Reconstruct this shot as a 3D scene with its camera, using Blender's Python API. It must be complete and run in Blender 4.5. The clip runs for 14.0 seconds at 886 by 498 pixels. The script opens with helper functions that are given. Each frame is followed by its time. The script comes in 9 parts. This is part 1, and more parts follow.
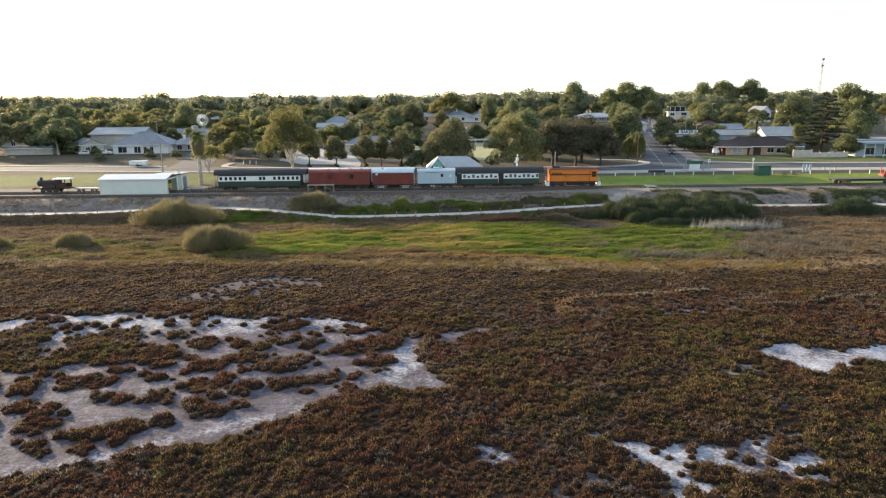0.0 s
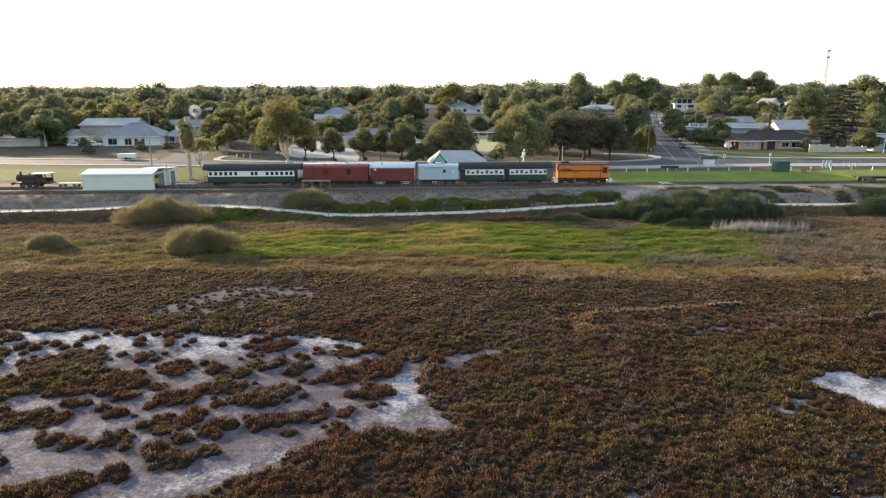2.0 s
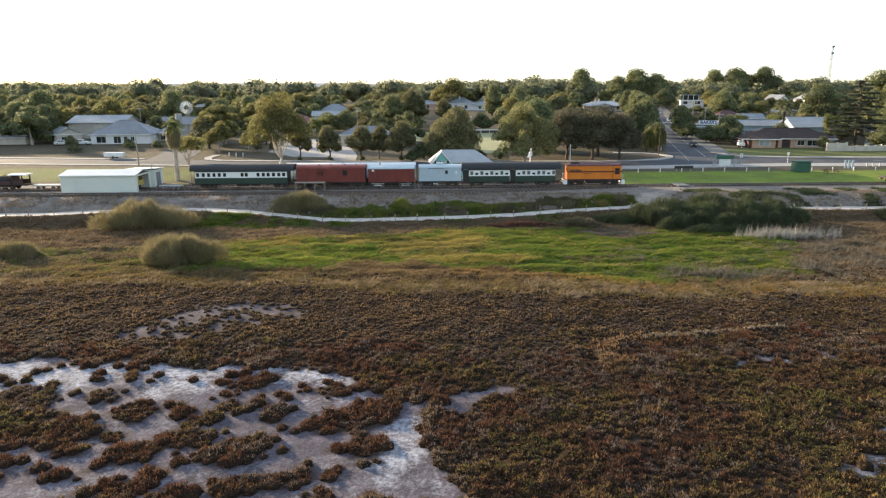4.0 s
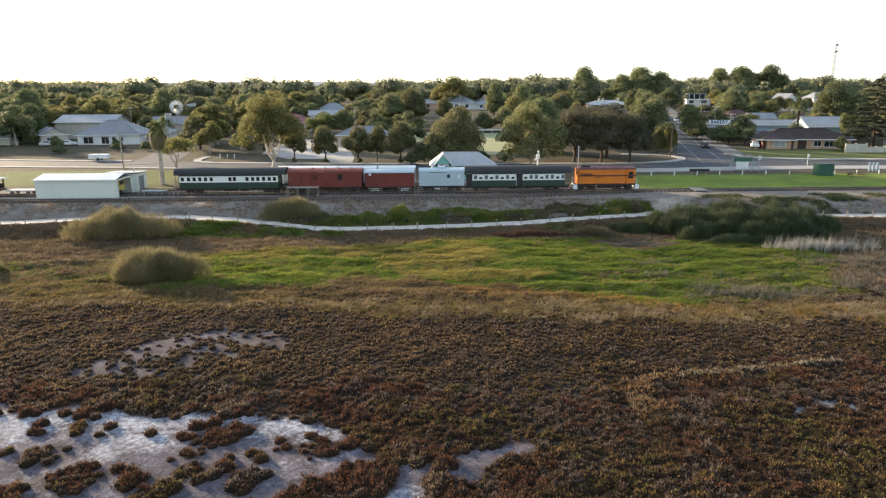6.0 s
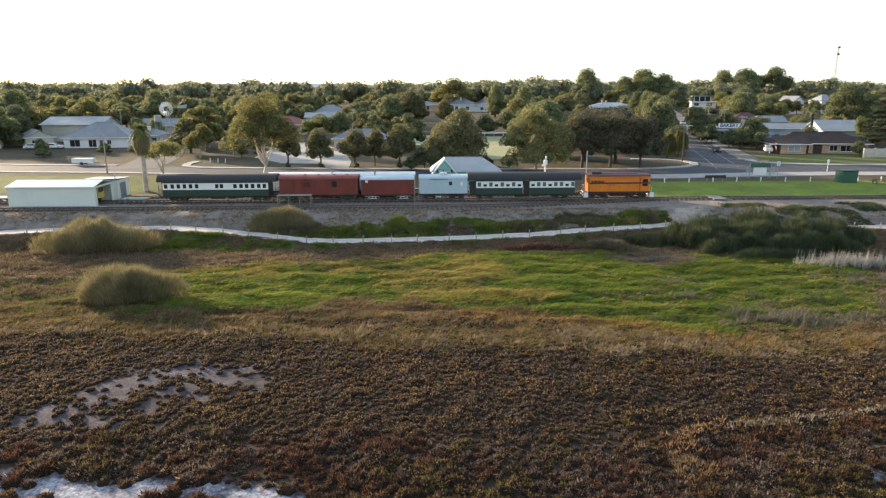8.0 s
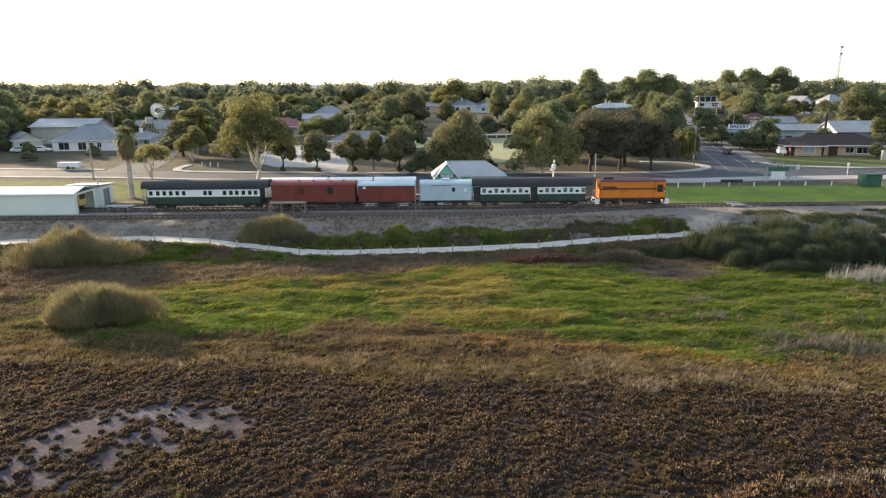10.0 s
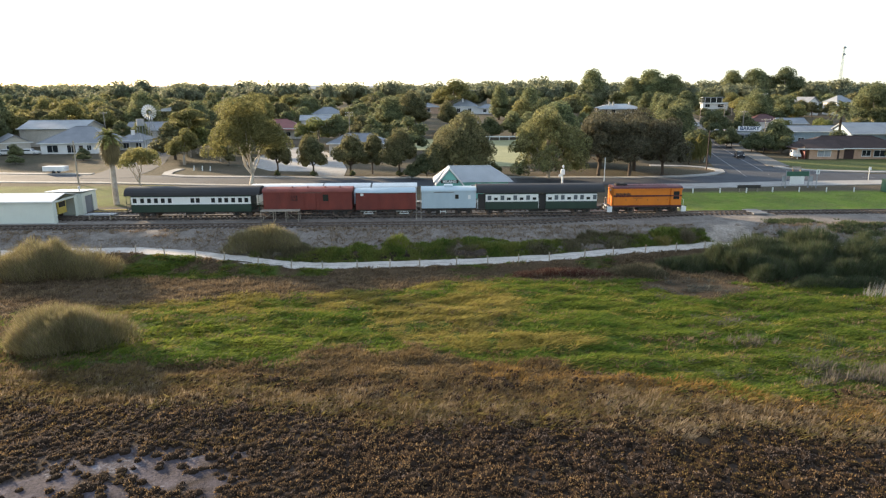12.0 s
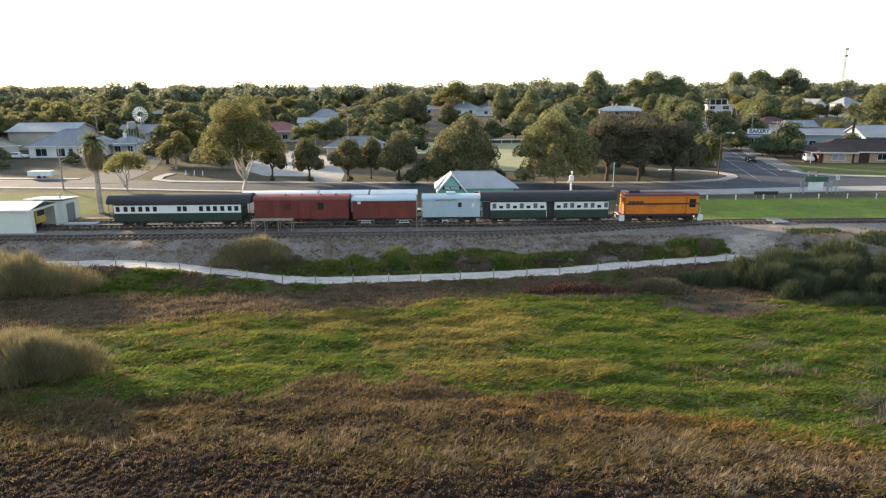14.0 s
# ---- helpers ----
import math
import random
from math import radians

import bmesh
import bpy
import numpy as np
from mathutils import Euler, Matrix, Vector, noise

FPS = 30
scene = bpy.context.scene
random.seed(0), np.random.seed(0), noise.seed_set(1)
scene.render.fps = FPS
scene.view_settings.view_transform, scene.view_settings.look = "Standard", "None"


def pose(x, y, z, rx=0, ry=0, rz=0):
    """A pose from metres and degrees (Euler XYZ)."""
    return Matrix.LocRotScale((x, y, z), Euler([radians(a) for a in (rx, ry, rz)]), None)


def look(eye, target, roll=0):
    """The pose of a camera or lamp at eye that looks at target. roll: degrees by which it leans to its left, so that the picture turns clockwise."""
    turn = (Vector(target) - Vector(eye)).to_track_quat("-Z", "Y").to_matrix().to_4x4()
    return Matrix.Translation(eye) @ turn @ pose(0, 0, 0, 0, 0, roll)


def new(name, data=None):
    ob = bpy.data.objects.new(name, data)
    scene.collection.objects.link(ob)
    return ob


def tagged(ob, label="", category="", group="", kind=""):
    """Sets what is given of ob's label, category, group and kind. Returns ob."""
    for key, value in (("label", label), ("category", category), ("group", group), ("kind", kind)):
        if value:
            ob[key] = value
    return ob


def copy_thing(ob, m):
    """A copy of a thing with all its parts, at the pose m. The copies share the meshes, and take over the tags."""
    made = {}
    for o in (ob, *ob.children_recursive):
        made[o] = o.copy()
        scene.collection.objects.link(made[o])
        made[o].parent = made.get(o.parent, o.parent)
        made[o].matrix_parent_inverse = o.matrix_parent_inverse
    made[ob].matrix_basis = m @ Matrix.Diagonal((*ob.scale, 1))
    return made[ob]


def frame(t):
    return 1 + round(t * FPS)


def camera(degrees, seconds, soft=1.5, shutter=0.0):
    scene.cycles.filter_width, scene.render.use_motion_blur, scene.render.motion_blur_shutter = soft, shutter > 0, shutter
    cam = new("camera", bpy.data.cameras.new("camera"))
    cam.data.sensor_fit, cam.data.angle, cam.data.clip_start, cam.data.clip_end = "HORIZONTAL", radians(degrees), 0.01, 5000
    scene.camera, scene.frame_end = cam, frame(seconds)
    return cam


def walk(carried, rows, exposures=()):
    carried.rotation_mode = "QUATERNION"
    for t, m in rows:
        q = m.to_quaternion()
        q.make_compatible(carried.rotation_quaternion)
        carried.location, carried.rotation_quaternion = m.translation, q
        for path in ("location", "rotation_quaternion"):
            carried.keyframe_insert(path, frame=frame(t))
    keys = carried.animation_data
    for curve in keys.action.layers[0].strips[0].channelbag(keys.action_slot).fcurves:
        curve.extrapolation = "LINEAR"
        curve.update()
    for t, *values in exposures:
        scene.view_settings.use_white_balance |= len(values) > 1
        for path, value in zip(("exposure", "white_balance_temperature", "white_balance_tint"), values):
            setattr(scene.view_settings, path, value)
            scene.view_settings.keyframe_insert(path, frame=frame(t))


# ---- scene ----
cam = camera(69.6, 14.0, soft=1.25)
PATH = [
    (0, (1.29, -128.98, 16.473), (1.35, -127.03, 16.031), -0.4),
    (0.5, (1.229, -127.265, 16.49), (1.29, -125.317, 16.039), -0.3),
    (1, (1.161, -125.535, 16.498), (1.222, -123.588, 16.041), -0.3),
    (1.5, (1.147, -123.763, 16.514), (1.207, -121.818, 16.051), -0.2),
    (2, (1.142, -122.019, 16.542), (1.201, -120.076, 16.074), -0.2),
    (2.5, (1.172, -120.254, 16.533), (1.23, -118.312, 16.061), -0.2),
    (5, (0.929, -110.962, 16.466), (0.988, -109.022, 15.985), -0.2),
    (5.5, (0.933, -109.101, 16.442), (0.992, -107.161, 15.96), -0.2),
    (6, (0.927, -107.232, 16.462), (0.986, -105.292, 15.98), -0.2),
    (6.5, (0.91, -105.42, 16.441), (0.969, -103.48, 15.958), -0.2),
    (7, (0.859, -103.641, 16.401), (0.919, -101.7, 15.921), -0.1),
    (7.5, (0.832, -101.886, 16.379), (0.893, -99.945, 15.902), -0.2),
    (8, (0.757, -100.187, 16.361), (0.819, -98.246, 15.885), -0.1),
    (8.2, (0.745, -99.522, 16.355), (0.806, -97.58, 15.88), -0.2),
    (10.5, (0.562, -92.763, 16.357), (0.623, -90.821, 15.883), -0.2),
    (11, (0.498, -91.278, 16.319), (0.559, -89.336, 15.846), -0.2),
    (11.5, (0.457, -89.84, 16.347), (0.518, -87.897, 15.874), -0.2),
    (12, (0.441, -88.431, 16.381), (0.502, -86.488, 15.909), -0.2),
    (12.5, (0.44, -87.094, 16.39), (0.501, -85.151, 15.919), -0.2),
    (13, (0.412, -85.734, 16.393), (0.473, -83.791, 15.925), -0.2),
    (13.5, (0.355, -84.411, 16.382), (0.417, -82.468, 15.914), -0.2),
    (14, (0.335, -83.192, 16.407), (0.396, -81.248, 15.94), -0.2),
]
walk(cam, [(t, look(eye, aim, roll)) for t, eye, aim, roll in PATH], exposures=[(0.0, 1.2), (14.0, 1.2)])

# ---- daylight: a low evening sun behind the town, to the left of the walk ----
SUN_EL, SUN_AZ = 13.0, -48.0          # degrees above the horizon; from +y towards +x
world = bpy.data.worlds.new("evening_sky")
scene.world = world
world.use_nodes = True
wn, wl = world.node_tree.nodes, world.node_tree.links
wn.clear()
sky = wn.new("ShaderNodeTexSky")
sky.sky_type, sky.sun_disc = "NISHITA", False
sky.sun_elevation, sky.sun_rotation = radians(SUN_EL), radians(SUN_AZ)
sky.air_density, sky.dust_density, sky.ozone_density = 1.0, 0.6, 2.0
bg = wn.new("ShaderNodeBackground")
bg.inputs["Strength"].default_value = 0.09
wo = wn.new("ShaderNodeOutputWorld")
wl.new(sky.outputs[0], bg.inputs["Color"])
# thin white evening haze over the whole dome
haze = wn.new("ShaderNodeBackground")
haze.inputs["Color"].default_value, haze.inputs["Strength"].default_value = (0.87, 0.955, 1.03, 1), 0.25
both = wn.new("ShaderNodeAddShader")
wl.new(bg.outputs[0], both.inputs[0])
wl.new(haze.outputs[0], both.inputs[1])
wl.new(both.outputs[0], wo.inputs["Surface"])
sun_data = bpy.data.lights.new("sun", "SUN")
sun_data.energy, sun_data.angle, sun_data.color = 5.6, radians(3.0), (1.0, 0.78, 0.52)
sun_ob = new("sun", sun_data)
sa, se = radians(SUN_AZ), radians(SUN_EL)
SUN_DIR = Vector((math.sin(sa) * math.cos(se), math.cos(sa) * math.cos(se), math.sin(se)))
sun_ob.matrix_world = look((0, 0, 60), Vector((0, 0, 60)) - SUN_DIR)


# ---- tools ----
class Geo:
    """Vertices and faces of one mesh."""

    def __init__(self):
        self.v, self.f = [], []

    def add(self, verts, faces):
        n = len(self.v)
        self.v += [tuple(p) for p in verts]
        self.f += [tuple(i + n for i in f) for f in faces]
        return self

    def box(self, x0, x1, y0, y1, z0, z1):
        v = [(x, y, z) for z in (z0, z1) for y in (y0, y1) for x in (x0, x1)]
        return self.add(v, [(0, 2, 3, 1), (4, 5, 7, 6), (0, 1, 5, 4), (2, 6, 7, 3), (0, 4, 6, 2), (1, 3, 7, 5)])

    def block(self, x0, x1, y0, y1, z0, z1, b=0.03):
        """A box with bevelled upright and top edges."""
        def ring(x0, x1, y0, y1, z, b):
            return [(x0 + b, y0, z), (x1 - b, y0, z), (x1, y0 + b, z), (x1, y1 - b, z),
                    (x1 - b, y1, z), (x0 + b, y1, z), (x0, y1 - b, z), (x0, y0 + b, z)]
        v = ring(x0, x1, y0, y1, z0, b) + ring(x0, x1, y0, y1, z1 - b, b) + ring(x0 + b, x1 - b, y0 + b, y1 - b, z1, b)
        f = [tuple(range(7, -1, -1)), tuple(range(16, 24))]
        for k in (0, 8):
            f += [(k + i, k + (i + 1) % 8, k + 8 + (i + 1) % 8, k + 8 + i) for i in range(8)]
        return self.add(v, f)

    def prism(self, profile, x0, x1):
        """A closed profile of (y, z), counter-clockwise seen from +x, drawn out from x0 to x1."""
        n = len(profile)
        v = [(x0, y, z) for y, z in profile] + [(x1, y, z) for y, z in profile]
        f = [tuple(range(n - 1, -1, -1)), tuple(range(n, 2 * n))]
        f += [(i, (i + 1) % n, n + (i + 1) % n, n + i) for i in range(n)]
        return self.add(v, f)

    def prism_y(self, profile, y0, y1):
        """A closed profile of (x, z) drawn out from y0 to y1."""
        n = len(profile)
        v = [(x, y0, z) for x, z in profile] + [(x, y1, z) for x, z in profile]
        f = [tuple(range(n)), tuple(range(2 * n - 1, n - 1, -1))]
        f += [(i, n + i, n + (i + 1) % n, (i + 1) % n) for i in range(n)]
        return self.add(v, f)

    def tube(self, p0, p1, r0, r1=None, n=8, caps=True):
        p0, p1 = Vector(p0), Vector(p1)
        r1 = r0 if r1 is None else r1
        d = (p1 - p0).normalized()
        a = d.orthogonal().normalized()
        c = d.cross(a)
        v = []
        for p, r in ((p0, r0), (p1, r1)):
            v += [p + r * (math.cos(2 * math.pi * i / n) * a + math.sin(2 * math.pi * i / n) * c) for i in range(n)]
        f = [(i, (i + 1) % n, n + (i + 1) % n, n + i) for i in range(n)]
        if caps:
            f += [tuple(range(n - 1, -1, -1)), tuple(range(n, 2 * n))]
        return self.add(v, f)

    def sphere(self, c, rx, ry, rz, n=10, m=6):
        v, f = [], []
        for j in range(m + 1):
            a = math.pi * j / m
            for i in range(n):
                b = 2 * math.pi * i / n
                v.append((c[0] + rx * math.sin(a) * math.cos(b), c[1] + ry * math.sin(a) * math.sin(b), c[2] + rz * math.cos(a)))
        for j in range(m):
            f += [(j * n + i, (j + 1) * n + i, (j + 1) * n + (i + 1) % n, j * n + (i + 1) % n) for i in range(n)]
        return self.add(v, f)

    def mesh(self, name, material=None, smooth=False):
        me = bpy.data.meshes.new(name)
        me.from_pydata(self.v, [], self.f)
        me.update()
        if material:
            me.materials.append(material)
        if smooth:
            me.polygons.foreach_set("use_smooth", [True] * len(me.polygons))
        return me


def np_mesh(name, verts, quads, material, tris=False):
    """A mesh straight from arrays: verts n x 3, faces m x 4 (or m x 3)."""
    k = 3 if tris else 4
    me = bpy.data.meshes.new(name)
    me.vertices.add(len(verts))
    me.vertices.foreach_set("co", np.asarray(verts, dtype=np.float32).ravel())
    me.loops.add(len(quads) * k)
    me.loops.foreach_set("vertex_index", np.asarray(quads, dtype=np.int32).ravel())
    me.polygons.add(len(quads))
    me.polygons.foreach_set("loop_start", np.arange(0, len(quads) * k, k, dtype=np.int32))
    me.update(calc_edges=True)
    me.materials.append(material)
    return me


def part(name, geo, material, parent, label="", smooth=False, loc=None):
    """Links a Geo (or a mesh) as one mesh object under a thing or under a part."""
    me = geo.mesh(name, material, smooth) if isinstance(geo, Geo) else geo
    ob = new(name, me)
    ob.parent = parent
    if loc is not None:
        ob.location = loc
    if label:
        tagged(ob, label)
    return ob


def thing(name, x, y, z, label, category, group="", turn=0.0):
    ob = new(name)
    ob.empty_display_size = 0.3
    ob.matrix_basis = pose(x, y, z, 0, 0, turn)
    return tagged(ob, label, category, group)


def setting(name, geo, material, label, category, smooth=False):
    me = geo.mesh(name, material, smooth) if isinstance(geo, Geo) else geo
    return tagged(new(name, me), label, category, kind="structure")


# ---- materials ----
def mat(name, c1, c2=None, scale=1.0, rough=0.75, bump=0.15, fine=18.0, metal=0.0, grain=0.25, streak=0.0, obj=0.0, island=0.0, gloss_var=0.1, spec=0.5):
    """Two-tone surface: broad stains between c1 and c2, fine grain, relief, and an uneven gloss."""
    m = bpy.data.materials.new(name)
    m.use_nodes = True
    nt = m.node_tree
    n, l = nt.nodes, nt.links
    p = n["Principled BSDF"]
    c2 = c2 or tuple(0.72 * v for v in c1)
    geo = n.new("ShaderNodeNewGeometry")
    mapping = n.new("ShaderNodeMapping")
    mapping.inputs["Scale"].default_value = (1, 1, 1 - 0.9 * streak)
    l.new(geo.outputs["Position"], mapping.inputs["Vector"])
    big = n.new("ShaderNodeTexNoise")
    big.inputs["Scale"].default_value, big.inputs["Detail"].default_value, big.inputs["Roughness"].default_value = scale, 5, 0.6
    l.new(mapping.outputs[0], big.inputs["Vector"])
    small = n.new("ShaderNodeTexNoise")
    small.inputs["Scale"].default_value, small.inputs["Detail"].default_value = fine, 4
    l.new(mapping.outputs[0], small.inputs["Vector"])
    ramp = n.new("ShaderNodeMapRange")
    ramp.inputs["From Min"].default_value, ramp.inputs["From Max"].default_value = 0.35, 0.65
    l.new(big.outputs["Fac"], ramp.inputs["Value"])
    mix = n.new("ShaderNodeMix")
    mix.data_type = "RGBA"
    mix.inputs["A"].default_value, mix.inputs["B"].default_value = (*c1, 1), (*c2, 1)
    l.new(ramp.outputs[0], mix.inputs["Factor"])
    val = n.new("ShaderNodeMapRange")
    val.inputs["To Min"].default_value, val.inputs["To Max"].default_value = 1 - grain, 1 + grain
    val.inputs["From Min"].default_value, val.inputs["From Max"].default_value = 0.3, 0.7
    l.new(small.outputs["Fac"], val.inputs["Value"])
    hsv = n.new("ShaderNodeHueSaturation")
    l.new(mix.outputs["Result"], hsv.inputs["Color"])
    last = val.outputs[0]
    for amount, source in ((obj, None), (island, geo)):
        if amount:
            rnd = (n.new("ShaderNodeObjectInfo") if source is None else geo).outputs["Random" if source is None else "Random Per Island"]
            rr = n.new("ShaderNodeMapRange")
            rr.inputs["To Min"].default_value, rr.inputs["To Max"].default_value = 1 - amount, 1 + amount
            l.new(rnd, rr.inputs["Value"])
            mul = n.new("ShaderNodeMath")
            mul.operation = "MULTIPLY"
            l.new(last, mul.inputs[0])
            l.new(rr.outputs[0], mul.inputs[1])
            last = mul.outputs[0]
    l.new(last, hsv.inputs["Value"])
    l.new(hsv.outputs[0], p.inputs["Base Color"])
    rg = n.new("ShaderNodeMapRange")
    rg.inputs["To Min"].default_value, rg.inputs["To Max"].default_value = max(0.02, rough - gloss_var), min(1, rough + gloss_var)
    l.new(big.outputs["Fac"], rg.inputs["Value"])
    l.new(rg.outputs[0], p.inputs["Roughness"])
    p.inputs["Metallic"].default_value = metal
    p.inputs["Specular IOR Level"].default_value = spec
    if bump:
        b = n.new("ShaderNodeBump")
        b.inputs["Strength"].default_value, b.inputs["Distance"].default_value = bump, 0.03
        l.new(small.outputs["Fac"], b.inputs["Height"])
        l.new(b.outputs[0], p.inputs["Normal"])
    return m


def leaf_mat(name, c1, c2, through_share=0.35, scale=0.12, island=0.35, obj=0.12, rough=0.6, along=1.0, relief=0.0):
    """Leaves: colour changes from clump to clump and from leaf to leaf, and light shines through."""
    m = bpy.data.materials.new(name)
    m.use_nodes = True
    nt = m.node_tree
    n, l = nt.nodes, nt.links
    p = n["Principled BSDF"]
    out = n["Material Output"]
    geo = n.new("ShaderNodeNewGeometry")
    noi = n.new("ShaderNodeTexNoise")
    noi.inputs["Scale"].default_value, noi.inputs["Detail"].default_value = scale, 4
    run = n.new("ShaderNodeVectorMath")
    run.operation = "MULTIPLY"
    run.inputs[1].default_value = (along, 1, 1)
    l.new(geo.outputs["Position"], run.inputs[0])
    l.new(run.outputs[0], noi.inputs["Vector"])
    add = n.new("ShaderNodeMath")
    add.operation = "MULTIPLY_ADD"
    add.inputs[1].default_value = 0.5
    l.new(geo.outputs["Random Per Island"], add.inputs[0])
    sub = n.new("ShaderNodeMapRange")
    sub.inputs["From Min"].default_value, sub.inputs["From Max"].default_value = 0.3, 0.7
    sub.inputs["To Min"].default_value, sub.inputs["To Max"].default_value = -0.1, 0.6
    l.new(noi.outputs["Fac"], sub.inputs["Value"])
    l.new(sub.outputs[0], add.inputs[2])
    mix = n.new("ShaderNodeMix")
    mix.data_type = "RGBA"
    mix.inputs["A"].default_value, mix.inputs["B"].default_value = (*c1, 1), (*c2, 1)
    l.new(add.outputs[0], mix.inputs["Factor"])
    info = n.new("ShaderNodeObjectInfo")
    r1 = n.new("ShaderNodeMapRange")
    r1.inputs["To Min"].default_value, r1.inputs["To Max"].default_value = 1 - obj, 1 + obj
    l.new(info.outputs["Random"], r1.inputs["Value"])
    r2 = n.new("ShaderNodeMapRange")
    r2.inputs["To Min"].default_value, r2.inputs["To Max"].default_value = 1 - island, 1 + island
    l.new(geo.outputs["Random Per Island"], r2.inputs["Value"])
    mul = n.new("ShaderNodeMath")
    mul.operation = "MULTIPLY"
    l.new(r1.outputs[0], mul.inputs[0])
    l.new(r2.outputs[0], mul.inputs[1])
    hsv = n.new("ShaderNodeHueSaturation")
    l.new(mix.outputs["Result"], hsv.inputs["Color"])
    l.new(mul.outputs[0], hsv.inputs["Value"])
    l.new(hsv.outputs[0], p.inputs["Base Color"])
    p.inputs["Roughness"].default_value = rough
    p.inputs["Specular IOR Level"].default_value = 0.12
    if relief:        # leafy unevenness of dense foliage, with crease shade put into its colour
        fine_n = n.new("ShaderNodeTexNoise")
        fine_n.inputs["Scale"].default_value, fine_n.inputs["Detail"].default_value = 1.7, 5
        l.new(geo.outputs["Position"], fine_n.inputs["Vector"])
        bp = n.new("ShaderNodeBump")
        bp.inputs["Strength"].default_value, bp.inputs["Distance"].default_value = 1.0, relief * 2
        l.new(fine_n.outputs["Fac"], bp.inputs["Height"])
        l.new(bp.outputs[0], p.inputs["Normal"])
        # hollows of the bump get darker leaf colour, as painted shade
        fv = n.new("ShaderNodeMapRange")
        fv.inputs["From Min"].default_value, fv.inputs["From Max"].default_value = 0.35, 0.65
        fv.inputs["To Min"].default_value, fv.inputs["To Max"].default_value = 0.6, 1.3
        l.new(fine_n.outputs["Fac"], fv.inputs["Value"])
        m2 = n.new("ShaderNodeMath")
        m2.operation = "MULTIPLY"
        l.new(mul.outputs[0], m2.inputs[0])
        l.new(fv.outputs[0], m2.inputs[1])
        l.new(m2.outputs[0], hsv.inputs["Value"])
    tr = n.new("ShaderNodeBsdfTranslucent")
    l.new(hsv.outputs[0], tr.inputs["Color"])
    ms = n.new("ShaderNodeMixShader")
    ms.inputs[0].default_value = through_share
    l.new(p.outputs[0], ms.inputs[1])
    l.new(tr.outputs[0], ms.inputs[2])
    l.new(ms.outputs[0], out.inputs["Surface"])
    return m


def glass_mat(name, tint=(0.02, 0.025, 0.03), rough=0.08):
    m = bpy.data.materials.new(name)
    m.use_nodes = True
    p = m.node_tree.nodes["Principled BSDF"]
    p.inputs["Base Color"].default_value = (*tint, 1)
    p.inputs["Roughness"].default_value = rough
    p.inputs["Specular IOR Level"].default_value = 0.6
    return m


GLASS = glass_mat("dark_glass")
M_GREEN = mat("bottle_green_paint", (0.012, 0.035, 0.024), (0.02, 0.045, 0.03), 0.8, 0.45, 0.05, streak=0.5)
M_CREAM = mat("cream_paint", (0.80, 0.80, 0.77), (0.72, 0.72, 0.69), 0.7, 0.5, 0.05, grain=0.06, streak=0.5)
M_ROOFBLACK = mat("tarred_roof", (0.020, 0.021, 0.025), (0.032, 0.031, 0.032), 0.5, 0.7, 0.2, streak=0.2)
M_RED = mat("red_oxide_paint", (0.20, 0.035, 0.022), (0.14, 0.028, 0.02), 0.6, 0.65, 0.12, streak=0.6, grain=0.15)
M_REDROOF = mat("faded_red_roof", (0.24, 0.055, 0.04), (0.17, 0.04, 0.03), 0.5, 0.6, 0.1)
M_BLUEGREY = mat("pale_blue_grey_paint", (0.46, 0.55, 0.60), (0.40, 0.49, 0.54), 0.5, 0.55, 0.06, grain=0.06, streak=0.5)
M_ORANGE = mat("orange_paint", (0.72, 0.205, 0.010), (0.60, 0.165, 0.010), 0.5, 0.4, 0.05, grain=0.07, streak=0.5)
M_MAROON = mat("maroon_paint", (0.085, 0.010, 0.014), (0.065, 0.009, 0.012), 0.8, 0.45, 0.05)
M_BLACK = mat("sooty_black", (0.018, 0.016, 0.015), (0.035, 0.03, 0.026), 1.2, 0.7, 0.2)
M_WHITE = mat("white_paint", (0.78, 0.78, 0.76), (0.68, 0.68, 0.66), 0.6, 0.5, 0.05, grain=0.06)
M_STEEL = mat("rusty_steel", (0.10, 0.07, 0.055), (0.16, 0.12, 0.10), 1.5, 0.55, 0.2, metal=0.4)
M_RAILTOP = mat("worn_rail", (0.22, 0.19, 0.17), (0.15, 0.11, 0.09), 2.0, 0.4, 0.1, metal=0.7)
M_GALV = mat("galvanised_sheet", (0.36, 0.375, 0.39), (0.29, 0.305, 0.32), 0.4, 0.6, 0.05, metal=0.15, grain=0.08)
M_WOOD = mat("weathered_timber", (0.38, 0.33, 0.27), (0.26, 0.22, 0.175), 2.0, 0.85, 0.4)
M_SLEEPER = mat("sleeper_timber", (0.11, 0.085, 0.07), (0.07, 0.055, 0.045), 1.5, 0.9, 0.5, obj=0.25)
M_ZINCWALL = mat("cream_steel_wall", (0.66, 0.68, 0.60), (0.60, 0.62, 0.55), 0.3, 0.5, 0.04, grain=0.05)
M_YELLOW = mat("yellow_paint", (0.55, 0.40, 0.08), (0.45, 0.33, 0.07), 0.9, 0.5, 0.05)
M_ASPHALT = mat("worn_asphalt", (0.043, 0.048, 0.060), (0.033, 0.037, 0.047), 0.25, 0.85, 0.3, fine=30)
M_SLAB = mat("grey_slab", (0.20, 0.20, 0.205), (0.145, 0.145, 0.15), 0.6, 0.9, 0.2)
M_CONCRETE = mat("pale_concrete", (0.36, 0.345, 0.325), (0.28, 0.265, 0.245), 0.4, 0.9, 0.2)
